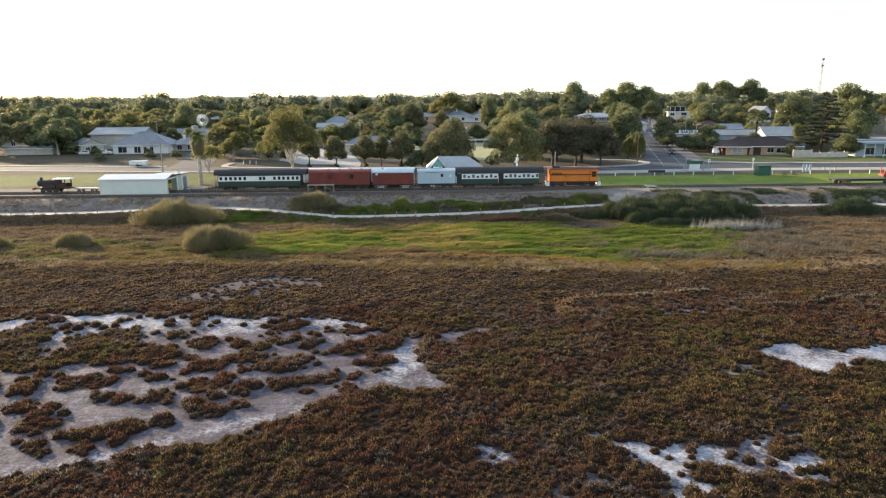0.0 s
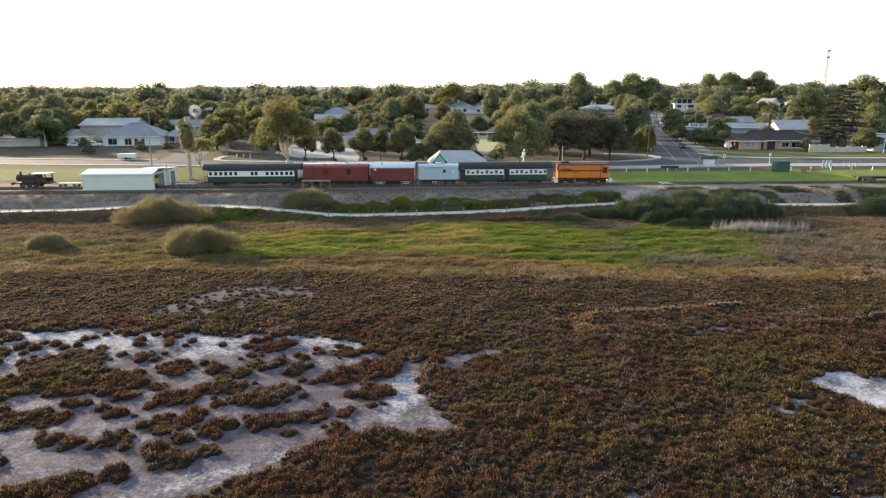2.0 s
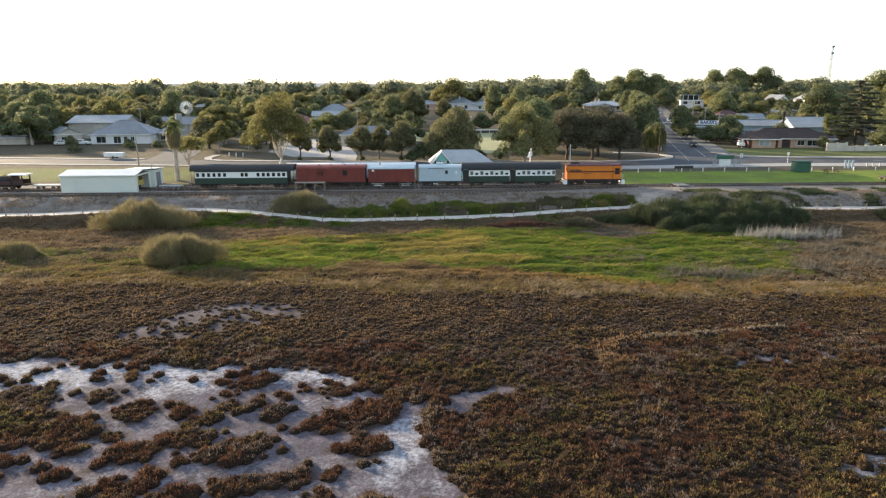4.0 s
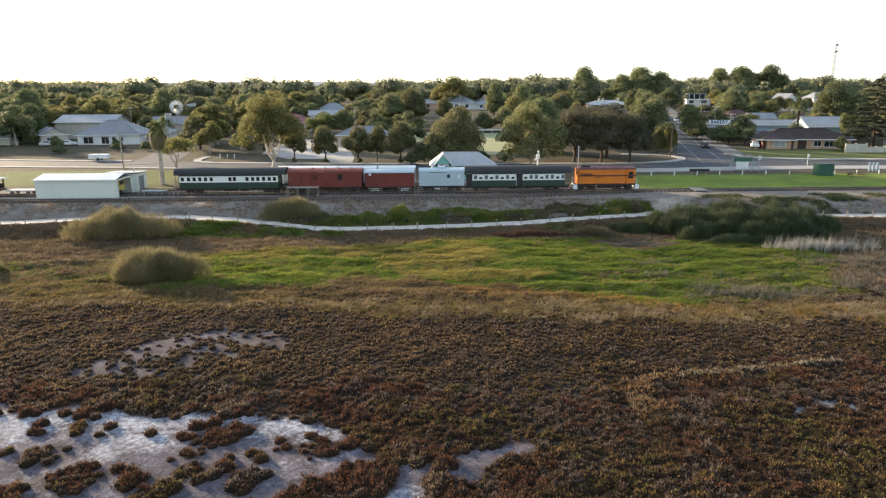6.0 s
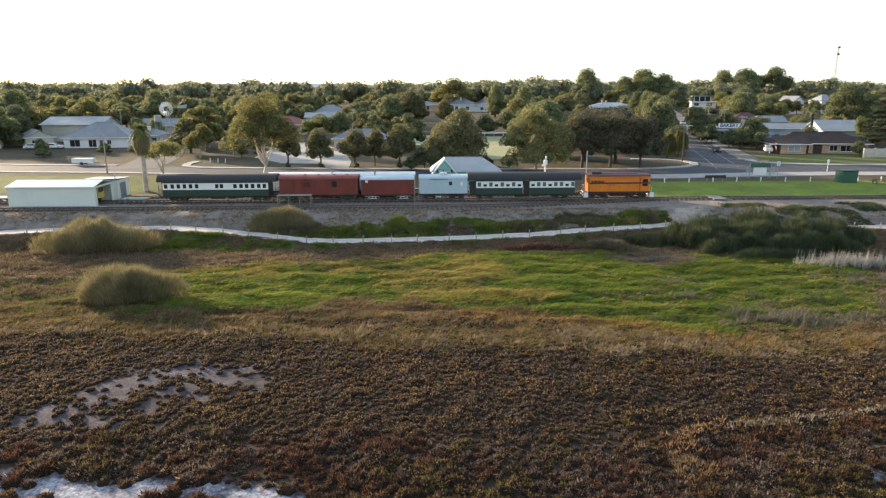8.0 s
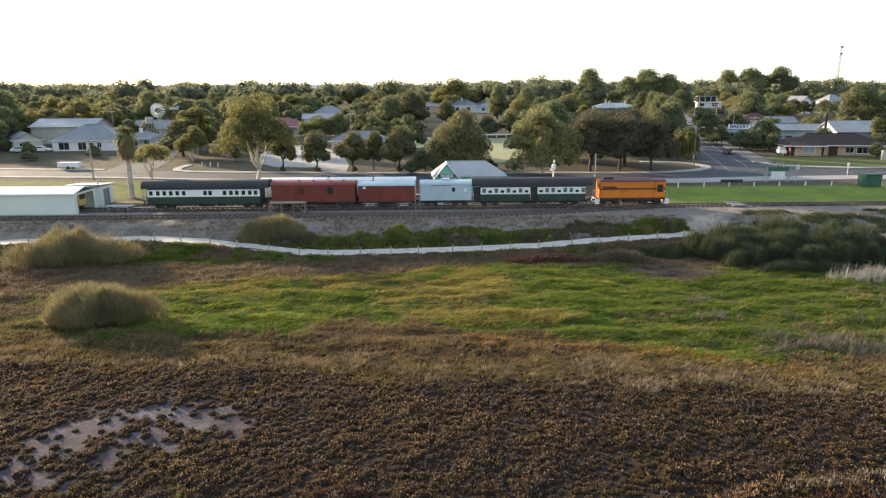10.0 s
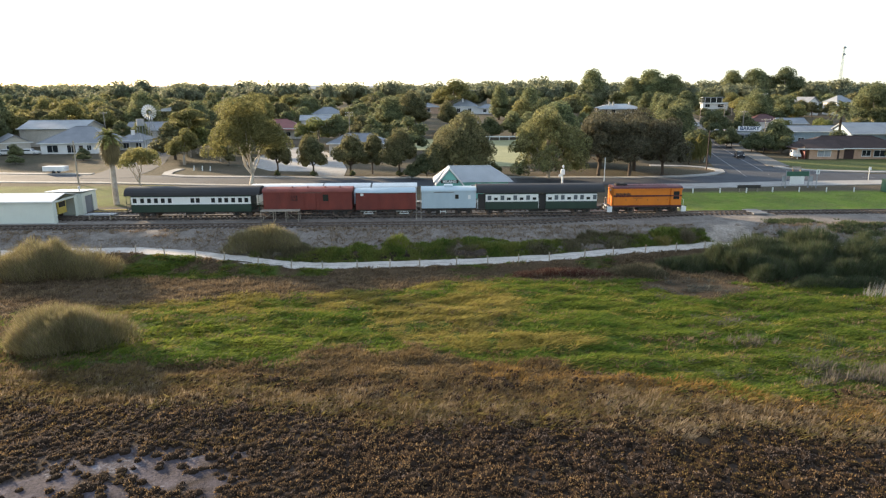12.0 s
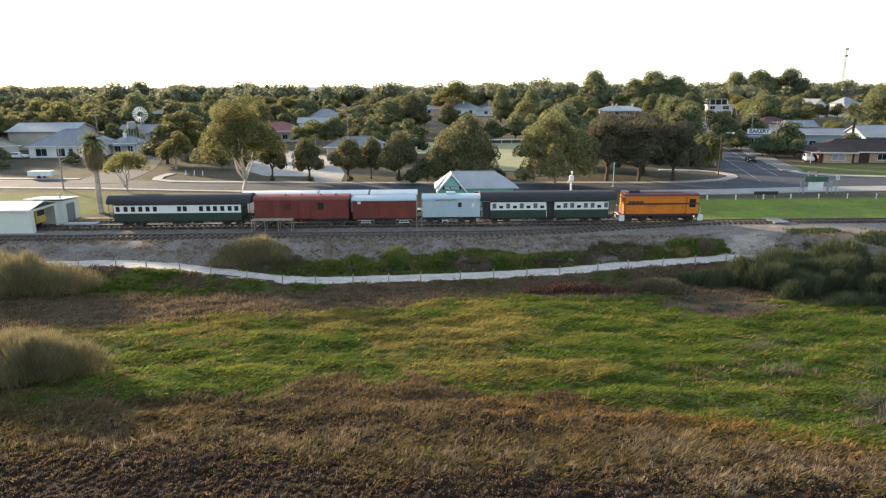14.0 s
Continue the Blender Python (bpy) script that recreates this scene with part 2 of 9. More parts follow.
M_VERGE = mat("grey_dirt_verge", (0.20, 0.185, 0.165), (0.135, 0.125, 0.11), 0.5, 0.95, 0.3)
M_SANDPATH = mat("limestone_rubble", (0.54, 0.50, 0.455), (0.42, 0.385, 0.345), 0.9, 0.95, 0.5, fine=9)
M_LINE = mat("road_line_paint", (0.42, 0.42, 0.42), (0.26, 0.26, 0.27), 2.0, 0.7, 0.05)
M_BARK = mat("brown_bark", (0.10, 0.075, 0.055), (0.06, 0.045, 0.035), 1.5, 0.95, 0.8, fine=8)
M_GUMBARK = mat("pale_gum_bark", (0.46, 0.40, 0.33), (0.28, 0.23, 0.18), 0.8, 0.8, 0.3, fine=6)
M_BRICK = mat("orange_brick", (0.55, 0.36, 0.25), (0.48, 0.30, 0.20), 0.8, 0.9, 0.2)
M_TILE = mat("brown_roof_tile", (0.052, 0.032, 0.029), (0.038, 0.025, 0.023), 0.5, 0.95, 0.3)
M_TURQ = mat("turquoise_board", (0.20, 0.48, 0.42), (0.16, 0.42, 0.37), 0.6, 0.6, 0.05, grain=0.08)
M_RENDER = mat("white_render", (0.74, 0.72, 0.70), (0.66, 0.64, 0.62), 0.3, 0.85, 0.1, grain=0.06)
M_STONE = mat("pale_limestone", (0.55, 0.50, 0.43), (0.46, 0.41, 0.34), 0.6, 0.9, 0.25)
M_GREYROOF = mat("grey_tin_roof", (0.22, 0.23, 0.25), (0.17, 0.18, 0.20), 0.3, 0.55, 0.08, grain=0.1)
M_STATROOF = mat("pale_station_roof", (0.42, 0.44, 0.46), (0.35, 0.37, 0.39), 0.3, 0.6, 0.08, grain=0.1)
M_BLUEROOF = mat("blue_grey_tin_roof", (0.27, 0.29, 0.315), (0.21, 0.23, 0.255), 0.3, 0.75, 0.08, grain=0.08)
M_REDTIN = mat("red_tin_roof", (0.26, 0.09, 0.08), (0.20, 0.07, 0.065), 0.3, 0.6, 0.08)
M_BLUEWALL = mat("pale_blue_sheet_wall", (0.36, 0.45, 0.52), (0.31, 0.40, 0.46), 0.3, 0.6, 0.06)
M_SHEDGREEN = mat("dark_green_sheet", (0.03, 0.11, 0.07), (0.025, 0.085, 0.055), 0.5, 0.5, 0.05)
M_DKBROWN = mat("dark_brown_paint", (0.06, 0.03, 0.025), None, 0.8, 0.7, 0.1)
M_CARDARK = mat("dark_car_paint", (0.015, 0.018, 0.025), (0.02, 0.022, 0.03), 1.0, 0.25, 0.0)
M_CARSILVER = mat("silver_car_paint", (0.55, 0.56, 0.57), (0.5, 0.51, 0.52), 1.0, 0.3, 0.0, metal=0.3, grain=0.03)
M_RUBBER = mat("tyre_rubber", (0.02, 0.02, 0.02), None, 3.0, 0.85, 0.1)
M_MACHRED = mat("red_machine_paint", (0.42, 0.05, 0.035), (0.34, 0.04, 0.03), 0.7, 0.5, 0.05)


# ---- lie of the land ----
def hash2(ix, iy, seed):
    h = (ix * 374761393 + iy * 668265263 + seed * 974711) & 0xFFFFFFFF
    h = ((h ^ (h >> 13)) * 1274126177) & 0xFFFFFFFF
    return ((h ^ (h >> 16)) & 0xFFFF) / 65535.0


def vnoise(x, y, cell, seed=0, octaves=3):
    """Smooth noise from 0 to 1 on arrays of places; cell: its width in metres."""
    x, y = np.asarray(x, float) / cell, np.asarray(y, float) / cell
    total, norm, amp = 0.0, 0.0, 1.0
    for o in range(octaves):
        ix, iy = np.floor(x).astype(np.int64), np.floor(y).astype(np.int64)
        fx, fy = x - ix, y - iy
        fx, fy = fx * fx * (3 - 2 * fx), fy * fy * (3 - 2 * fy)
        a, b = hash2(ix, iy, seed + o), hash2(ix + 1, iy, seed + o)
        c, d = hash2(ix, iy + 1, seed + o), hash2(ix + 1, iy + 1, seed + o)
        total = total + amp * ((a * (1 - fx) + b * fx) * (1 - fy) + (c * (1 - fx) + d * fx) * fy)
        norm, amp, x, y = norm + amp, amp * 0.5, x * 2.03 + 7.1, y * 2.03 + 3.7
    return total / norm


def step01(v, lo, hi):
    t = np.clip((v - lo) / (hi - lo), 0, 1)
    return t * t * (3 - 2 * t)


def poly_dist(x, y, pts):
    """Distance to a closed outline; negative inside."""
    x, y = np.asarray(x, float), np.asarray(y, float)
    best, inside = np.full(x.shape, 1e9), np.zeros(x.shape, bool)
    for (ax, ay), (bx, by) in zip(pts, pts[1:] + pts[:1]):
        dx, dy = bx - ax, by - ay
        t = np.clip(((x - ax) * dx + (y - ay) * dy) / (dx * dx + dy * dy), 0, 1)
        best = np.minimum(best, np.hypot(x - ax - t * dx, y - ay - t * dy))
        hit = ((ay > y) != (by > y)) & (x < dx * (y - ay) / (dy if dy else 1e-9) + ax)
        inside ^= hit
    return np.where(inside, -best, best)


PATH_X = [-140, -72, -59, -50, -34, -27.8, -19.2, -14.8, -10.5, -2.7, 6.5, 15.9, 22.5, 29.2, 36, 60, 74, 140]
PATH_Y = [-14.6, -14.6, -14.4, -13.6, -13.2, -14.0, -15.9, -16.9, -17.2, -17.0, -16.6, -15.9, -14.9, -14.2, -13.5, -14.6, -14.7, -14.7]
BANK = [(-400, -3.3), (-19, -3.3), (-8.8, -0.32), (3, -0.3), (12, 0.2), (22, 0.5), (37, 0.9), (60, 1.2), (90, 2.0), (170, 4.8),
        (235, 6.2), (400, 9.0), (5000, 9.5)]


def base_z(y):
    return np.interp(y, [a for a, b in BANK], [b for a, b in BANK])


def land_z(x, y):
    """Height of the land at places given as arrays."""
    x, y = np.asarray(x, float), np.asarray(y, float)
    z = base_z(y)
    yp = np.interp(x, PATH_X, PATH_Y)
    zp = base_z(yp)
    near = 1 - step01(np.abs(y - yp), 1.55, 2.8)
    rough = (vnoise(x, y, 1.7, 11) - 0.5) * 0.28 * step01(-y, 9, 11) * (1 - near)
    rough = rough + (vnoise(x, y, 9, 12) - 0.5) * 0.25 * step01(-y, 20, 30)
    rough = rough + (vnoise(0.45 * x, y, 1.7, 13, 2) - 0.5) * 0.5 * step01(-y, 21, 25) * step01(y + 52, 0, 5)
    return z * (1 - near) + zp * near + rough


def at_z(x, y):
    return float(land_z(np.array([x]), np.array([y]))[0])


PAN_MAIN = [(-60, -70), (-39, -70), (-36, -68.3), (-27.6, -68.6), (-17.7, -70.2), (-9.6, -69.6), (-5.1, -72.3), (-1.3, -76.3),
            (0.8, -76.6), (1.4, -81.8), (3.2, -87), (-0.8, -87.5), (-4.5, -86.7), (-7.3, -90.5), (-11, -93), (-19, -96.5), (-24, -99), (-60, -104)]
PANS = [
    [(27.7, -81.5), (30, -79.7), (31.8, -79), (32.7, -80.7), (35.7, -81.2), (38, -80.2), (46, -81.5), (44, -86), (36.9, -84), (35.5, -83.5), (33.3, -84.2), (31.4, -86.2),
     (30.1, -85.7), (30.1, -84), (29.3, -83)],
    [(11.0, -93.3), (13.4, -94.3), (16.0, -95.3), (19.1, -95.3), (20.5, -94.8), (22.0, -93.5), (22.3, -94.6), (21.6, -95.5), (20.6, -96.1), (21.6, -96.8), (22.4, -96.2), (22.9, -93.9), (23.7, -94.3),
     (23.2, -96.9), (23.9, -99.0), (22.9, -99.7), (21.2, -98.4), (19.4, -98.2), (18.2, -98.8), (17.2, -96.9), (15.6, -98.0), (15.6, -99.1), (18.2, -100.2), (14.4, -100.4), (14.0, -98.0), (13.7, -97.0), (12.6, -95.6)],
    [(9.7, -98.2), (13, -99), (15.8, -100.2), (14.5, -100.7), (11, -99.4)],
    [(24.2, -70.9), (26.6, -69.0), (28.4, -69.5), (32.4, -68.7), (31.4, -71.0), (27.6, -71.4)],
    [(22.0, -85.2), (24.4, -83.8), (26.3, -83.4), (26.8, -85.4), (24.2, -86.1)],
    [(3.6, -94.6), (5.2, -94.8), (6.9, -96.9), (4.3, -96.4)],
    [(18.4, -86.3), (19.9, -86.8), (20.1, -88.1), (19.0, -87.6)],
    [(24.2, -89.3), (25.1, -89.5), (25.2, -90.5), (24.4, -90.2)],
    [(9.6, -91.6), (10.5, -91.8), (10.3, -92.3), (9.7, -92.1)],
    [(8.1, -94.7), (9.0, -95.2), (8.8, -95.9), (8.2, -95.5)],
    [(9.9, -97.7), (11.0, -98.3), (10.5, -99.2), (9.8, -98.6)],
    [(6.8, -99.3), (8.6, -99.6), (8.3, -100.3), (6.8, -100)],
]

isle_rnd = random.Random(31)
# the larger mats and cushions of shrub on the main pan: x, y, radius
ISLES = [(-35.0, -75.0, 3.0), (-33.5, -79.0, 3.0), (-30.0, -81.0, 1.8), (-26.5, -75.6, 2.8), (-24.0, -79.0, 2.8), (-28.0, -80.0, 2.2), (-21.0, -80.0, 1.4),
         (-20.8, -74.7, 1.0), (-17.7, -77.0, 1.2), (-27.7, -85.7, 0.9), (-24.8, -85.2, 0.9), (-19.7, -87.7, 0.7), (-17.4, -87.2, 1.2), (-14.7, -88.5, 1.0),
         (-15.7, -82.0, 1.3), (-23.3, -91.0, 1.5), (-17.8, -91.7, 1.2), (-13.9, -85.2, 0.8), (-12.8, -80.5, 1.3), (-9.5, -81.7, 1.7), (-5.1, -79.0, 1.3),
         (-2.6, -77.7, 1.8), (-2.4, -81.7, 1.2), (-6.1, -85.0, 1.1), (-9.0, -85.5, 1.2), (-5.4, -74.5, 0.9), (-11.2, -73.1, 1.0), (-11.8, -76.5, 0.7)]
# and the smaller ones between them
for ylo, yhi, count, r0, r1 in ((-73.5, -69, 70, 0.08, 0.34), (-77.5, -73, 52, 0.12, 0.5), (-85, -77, 70, 0.25, 0.85), (-95, -84, 90, 0.25, 1.0)):
    for k in range(count):
        ax, ay = isle_rnd.uniform(-44, 0.5), isle_rnd.uniform(ylo, yhi)
        if abs(ay + 88.2 - 0.55 * (ax + 4.5)) < 1.6 and ax < -3.5 or math.hypot(ax - 0.3, (ay + 82.5) * 0.55) < 2.6:
            continue
        ISLES.append((ax, ay, isle_rnd.uniform(r0, r1)))
POND = [(2.2, -77.6), (3.4, -75.0), (7.4, -74.4), (5.6, -76), (3.4, -78)]
PAN_MUD = [(-25, -64), (-22.6, -60), (-21.4, -56.4), (-17.3, -54.8), (-13.9, -55.6), (-9.2, -55.8), (-10.1, -59.7), (-12.9, -62), (-13.8, -65), (-18.5, -65.6)]


DIRT = [(34.6, -13.2, 1.2), (36.6, -11.6, 1.6), (38.6, -10.2, 1.9), (40.4, -8.6, 1.5), (42.0, -7.0, 1.1), (43.6, -5.4, 0.5), (45.4, -3.6, 0.5), (47.0, -2.2, 0.5), (48.4, 2.4, 0.3), (38.8, -8.2, 1.0), (41.2, -10.6, 1.0)]


def zones(x, y):
    """Shares of the ground covers at places given as arrays."""
    x, y = np.asarray(x, float), np.asarray(y, float)
    wob = (vnoise(x, y, 2.2, 21, 4) - 0.5)
    fine = (vnoise(x, y, 0.8, 22, 3) - 0.5)
    main = step01(-(poly_dist(x, y, PAN_MAIN) + 3.2 * wob), -0.3, 0.3)
    salt = np.zeros_like(x)
    for p, white in zip(PANS, (0.85, 0.72, 0.6, 0.5, 0.5, 0.45, 0.4, 0.5, 0.6, 0.5, 0.7, 0.6)):
        salt = np.maximum(salt, white * step01(-(poly_dist(x, y, p) + 1.3 * wob + 1.4 * fine), -0.2, 0.25))
    # islands of shrub on the main pan: few at its far rim and along the runnel, many in its middle
    runnel = np.minimum(1, step01(1.0 + 2.6 * wob - np.abs(y + 88.2 - 0.55 * (x + 4.5)), 0, 1.0) * step01(-3.5 - x, 0, 1) + step01(2.6 - np.hypot(x - 0.3, (y + 82.5) * 0.55), 0, 0.8))
    isle = np.zeros_like(x)
    for ix, iy, ir in ISLES:
        near = (np.abs(x - ix) < ir + 1.2) & (np.abs(y - iy) < ir + 1.2)
        if near.any():
            d = np.hypot(x[near] - ix, (y[near] - iy) * 1.15) - ir + 0.9 * wob[near] + 0.5 * fine[near]
            isle[near] = np.maximum(isle[near], step01(-d, -0.12, 0.12))
    bare = main * (1 - isle)
    crust = np.maximum(salt, bare * np.clip(0.22 + 0.46 * step01(y + 3 * wob, -76.0, -72.0) + 0.40 * runnel, 0, 1)) * (0.35 + 0.65 * step01(vnoise(x, y, 2.4, 26, 4), 0.33, 0.58))
    mud = 0.7 * step01(-(poly_dist(x, y, PAN_MUD) + 3.5 * wob), -0.5, 1.2) * step01(vnoise(x, y, 1.3, 27, 3), 0.37, 0.49)
    crust = np.maximum(crust, 0.34 * mud * step01(vnoise(x, y, 1.6, 28, 3), 0.52, 0.62) * step01(y + 0.35 * (x + 16) + 60.5, 0, 2))
    pond = step01(-(poly_dist(x, y, POND) + 1.8 * wob), -0.2, 0.4)
    crust = np.maximum(crust, 0.16 * pond)
    salt = np.maximum(np.maximum(salt, bare), np.maximum(mud, pond))
    green_near = np.interp(x, [-60, -33, -22, -10, -6, 2.5, 10, 12, 20, 26, 34, 60], [-46, -45, -44, -43, -39, -41, -43.5, -47, -48.5, -51.5, -50, -47])
    green_far = np.interp(x, [-60, -41, -26, -14, -2.6, 5, 16, 31, 48, 60], [-33, -32, -29, -27, -25, -21, -22.5, -23, -26, -28])
    jig = 5.0 * (vnoise(x, y, 7, 24, 3) - 0.5) + 3.0 * wob
    green = step01(y - green_near + jig, -1.2, 1.5) * step01(green_far - y + jig, -1.5, 1.5) * step01(np.interp(y, [-52, -45, -40, -35, -28, -22], [45, 44, 46, 49, 52.5, 55]) - x + 0.5 * jig, -1.5, 1.5) * step01(x + 63 + jig, 0, 6)
    green = green * (0.25 + 0.75 * step01(x + 0.35 * (y + 34) + 6 * wob, -36, -20))
    green = np.maximum(green, 0.9 * step01(vnoise(x, y, 3, 29), 0.42, 0.52) * step01(np.interp(x, PATH_X, PATH_Y) - 0.9 - y, 0, 0.8) * step01(y + 20.5, 0, 1.5) * step01(16 - np.abs(x + 22), 0, 5))
    green = np.maximum(green, 0.4 * step01(vnoise(x, y, 4, 25), 0.52, 0.66) * step01(y, -19.5, -18) * step01(-y, 11.5, 14.5) * step01(28 - np.abs(x - 5), 0, 8))
    green = green * (1 - step01(1.15 - np.hypot((x - 29) / 5.4, (y + 25.6) / 3.6) + 0.5 * wob, 0, 0.3))
    tan_near = np.interp(x, [-60, -31, -18, -10, -1, 10, 18, 25, 31, 60], [-48, -47.5, -49, -49.5, -53, -53.5, -53, -55.5, -56, -56])
    yp = np.interp(x, PATH_X, PATH_Y)
    tan = step01(y - tan_near + jig, -1.5, 1.5) * step01(yp - 0.9 - y, 0, 0.8) * (1 - 0.85 * green)
    gravel = step01(y + 0.8 * wob, -14.6, -12.6) * step01(9 - y, 0, 4)
    lawn = step01(x - 37.5, 0, 1.5) * step01(y - 1.8, 0, 0.6) * step01(16.2 - y, 0, 0.8)
    lawn = np.maximum(lawn, 0.45 * step01(-42 - x, 0, 6) * step01(y - 7, 0, 3) * step01(28 - y, 0, 2))
    lawn = np.maximum(lawn, 0.4 * step01(x - 78, 0, 4) * step01(y - 37, 0, 3) * step01(60 - y, 0, 3))
    lawn = lawn * (0.72 + 0.28 * step01(vnoise(x, y, 3.0, 33, 3), 0.3, 0.6))
    town = step01(y, 6, 12)
    # worn dirt climbing the bank to the foot crossing
    dirt = np.zeros_like(x)
    for ax, ay, r in DIRT:
        dirt = np.maximum(dirt, step01(r - np.hypot(x - ax, y - ay) + 1.6 * wob + 0.8 * fine, -0.5, 0.6))
    return salt, green * (1 - dirt), tan, gravel * (1 - 0.9 * lawn), lawn * (1 - dirt), town, crust, dirt


def graded(inner, step, outer, grow):
    v, s = [inner], step
    while v[-1] < outer:
        s *= grow
        v.append(min(v[-1] + s, outer))
    return v[1:]


xs = np.array([-a for a in reversed(graded(92, 0.6, 4200, 1.16))] + list(np.arange(-92, 92.01, 0.85)) + graded(92, 0.6, 4200, 1.16))
ys = np.array([-a for a in reversed(graded(126, 0.6, 700, 1.25))] + list(np.arange(-126, -7.9, 0.7)) + list(np.arange(-7, 60, 1.2)) + graded(60, 1.5, 4600, 1.09))
gx, gy = np.meshgrid(xs, ys)
gv = np.stack([gx.ravel(), gy.ravel(), land_z(gx, gy).ravel()], 1)
W = len(xs)
ii = (np.arange(len(ys) - 1)[:, None] * W + np.arange(W - 1)[None, :]).ravel()
gq = np.stack([ii, ii + 1, ii + 1 + W, ii + W], 1)


def ground_material():
    m = bpy.data.materials.new("marsh_and_town_soil")
    m.use_nodes = True
    n, l = m.node_tree.nodes, m.node_tree.links
    p = n["Principled BSDF"]
    geo = n.new("ShaderNodeNewGeometry")

    def noise_tex(s, d=5):
        t = n.new("ShaderNodeTexNoise")
        t.inputs["Scale"].default_value, t.inputs["Detail"].default_value, t.inputs["Roughness"].default_value = s, d, 0.65
        l.new(geo.outputs["Position"], t.inputs["Vector"])
        return t

    big, mid, small = noise_tex(0.09), noise_tex(0.7), noise_tex(6.0)
    last = None

    def two(c1, c2, tex):
        r = n.new("ShaderNodeMapRange")
        r.inputs["From Min"].default_value, r.inputs["From Max"].default_value = 0.36, 0.64
        l.new(tex.outputs["Fac"], r.inputs["Value"])
        x = n.new("ShaderNodeMix")
        x.data_type = "RGBA"
        x.inputs["A"].default_value, x.inputs["B"].default_value = (*c1, 1), (*c2, 1)
        l.new(r.outputs[0], x.inputs["Factor"])
        return x.outputs["Result"]

    def over(below, colour, attr):
        a = n.new("ShaderNodeAttribute")
        a.attribute_name = attr
        x = n.new("ShaderNodeMix")
        x.data_type = "RGBA"
        l.new(a.outputs["Fac"], x.inputs["Factor"])
        l.new(below, x.inputs["A"])
        l.new(colour, x.inputs["B"])
        return x.outputs["Result"]

    last = two((0.030, 0.022, 0.017), (0.052, 0.038, 0.029), mid)
    last = over(last, two((0.105, 0.073, 0.044), (0.075, 0.052, 0.032), mid), "tan")
    last = over(last, two((0.055, 0.095, 0.018), (0.10, 0.115, 0.028), mid), "green")
    last = over(last, two((0.115, 0.092, 0.064), (0.072, 0.066, 0.042), big), "town")
    last = over(last, two((0.240, 0.212, 0.188), (0.162, 0.140, 0.122), mid), "gravel")
    last = over(last, two((0.145, 0.22, 0.032), (0.215, 0.25, 0.052), mid), "lawn")
    last = over(last, two((0.132, 0.118, 0.142), (0.064, 0.057, 0.069), mid), "salt")
    last = over(last, two((0.40, 0.35, 0.30), (0.28, 0.235, 0.195), mid), "dirt")
    # the crust breaks up into flakes where it is thin
    flake = noise_tex(3.2, 8)
    ca = n.new("ShaderNodeAttribute")
    ca.attribute_name = "crust"
    fl = n.new("ShaderNodeMath")
    fl.operation = "MULTIPLY_ADD"
    fl.inputs[1].default_value = 2.6
    l.new(flake.outputs["Fac"], fl.inputs[0])
    l.new(ca.outputs["Fac"], fl.inputs[2])
    fr = n.new("ShaderNodeMapRange")
    fr.inputs["From Min"].default_value, fr.inputs["From Max"].default_value = 1.42, 2.1
    l.new(fl.outputs[0], fr.inputs["Value"])
    fm = n.new("ShaderNodeMath")
    fm.operation = "MULTIPLY"
    l.new(fr.outputs[0], fm.inputs[0])
    cm = n.new("ShaderNodeMapRange")
    cm.inputs["From Min"].default_value, cm.inputs["From Max"].default_value = 0.05, 0.35
    l.new(ca.outputs["Fac"], cm.inputs["Value"])
    l.new(cm.outputs[0], fm.inputs[1])
    cx_ = n.new("ShaderNodeMix")
    cx_.data_type = "RGBA"
    l.new(fm.outputs[0], cx_.inputs["Factor"])
    l.new(last, cx_.inputs["A"])
    l.new(two((0.40, 0.42, 0.47), (0.25, 0.255, 0.29), mid), cx_.inputs["B"])
    last = cx_.outputs["Result"]
    v = n.new("ShaderNodeMapRange")
    v.inputs["From Min"].default_value, v.inputs["From Max"].default_value = 0.3, 0.7
    v.inputs["To Min"].default_value, v.inputs["To Max"].default_value = 0.58, 1.42
    l.new(small.outputs["Fac"], v.inputs["Value"])
    h = n.new("ShaderNodeHueSaturation")
    l.new(last, h.inputs["Color"])
    l.new(v.outputs[0], h.inputs["Value"])
    l.new(h.outputs[0], p.inputs["Base Color"])
    p.inputs["Roughness"].default_value = 0.95
    p.inputs["Specular IOR Level"].default_value = 0.12
    b = n.new("ShaderNodeBump")
    b.inputs["Strength"].default_value, b.inputs["Distance"].default_value = 0.8, 0.10
    l.new(small.outputs["Fac"], b.inputs["Height"])
    l.new(b.outputs[0], p.inputs["Normal"])
    return m


ground_me = np_mesh("ground", gv, gq, ground_material())
ground_me.polygons.foreach_set("use_smooth", [True] * len(ground_me.polygons))
for key, share in zip(("salt", "green", "tan", "gravel", "lawn", "town", "crust", "dirt"), zones(gv[:, 0], gv[:, 1])):
    ground_me.attributes.new(key, "FLOAT", "POINT").data.foreach_set("value", share.astype(np.float32))
tagged(new("ground", ground_me), "brown salt marsh with white pans, grassy bank and dry town ground", "ground", kind="structure")




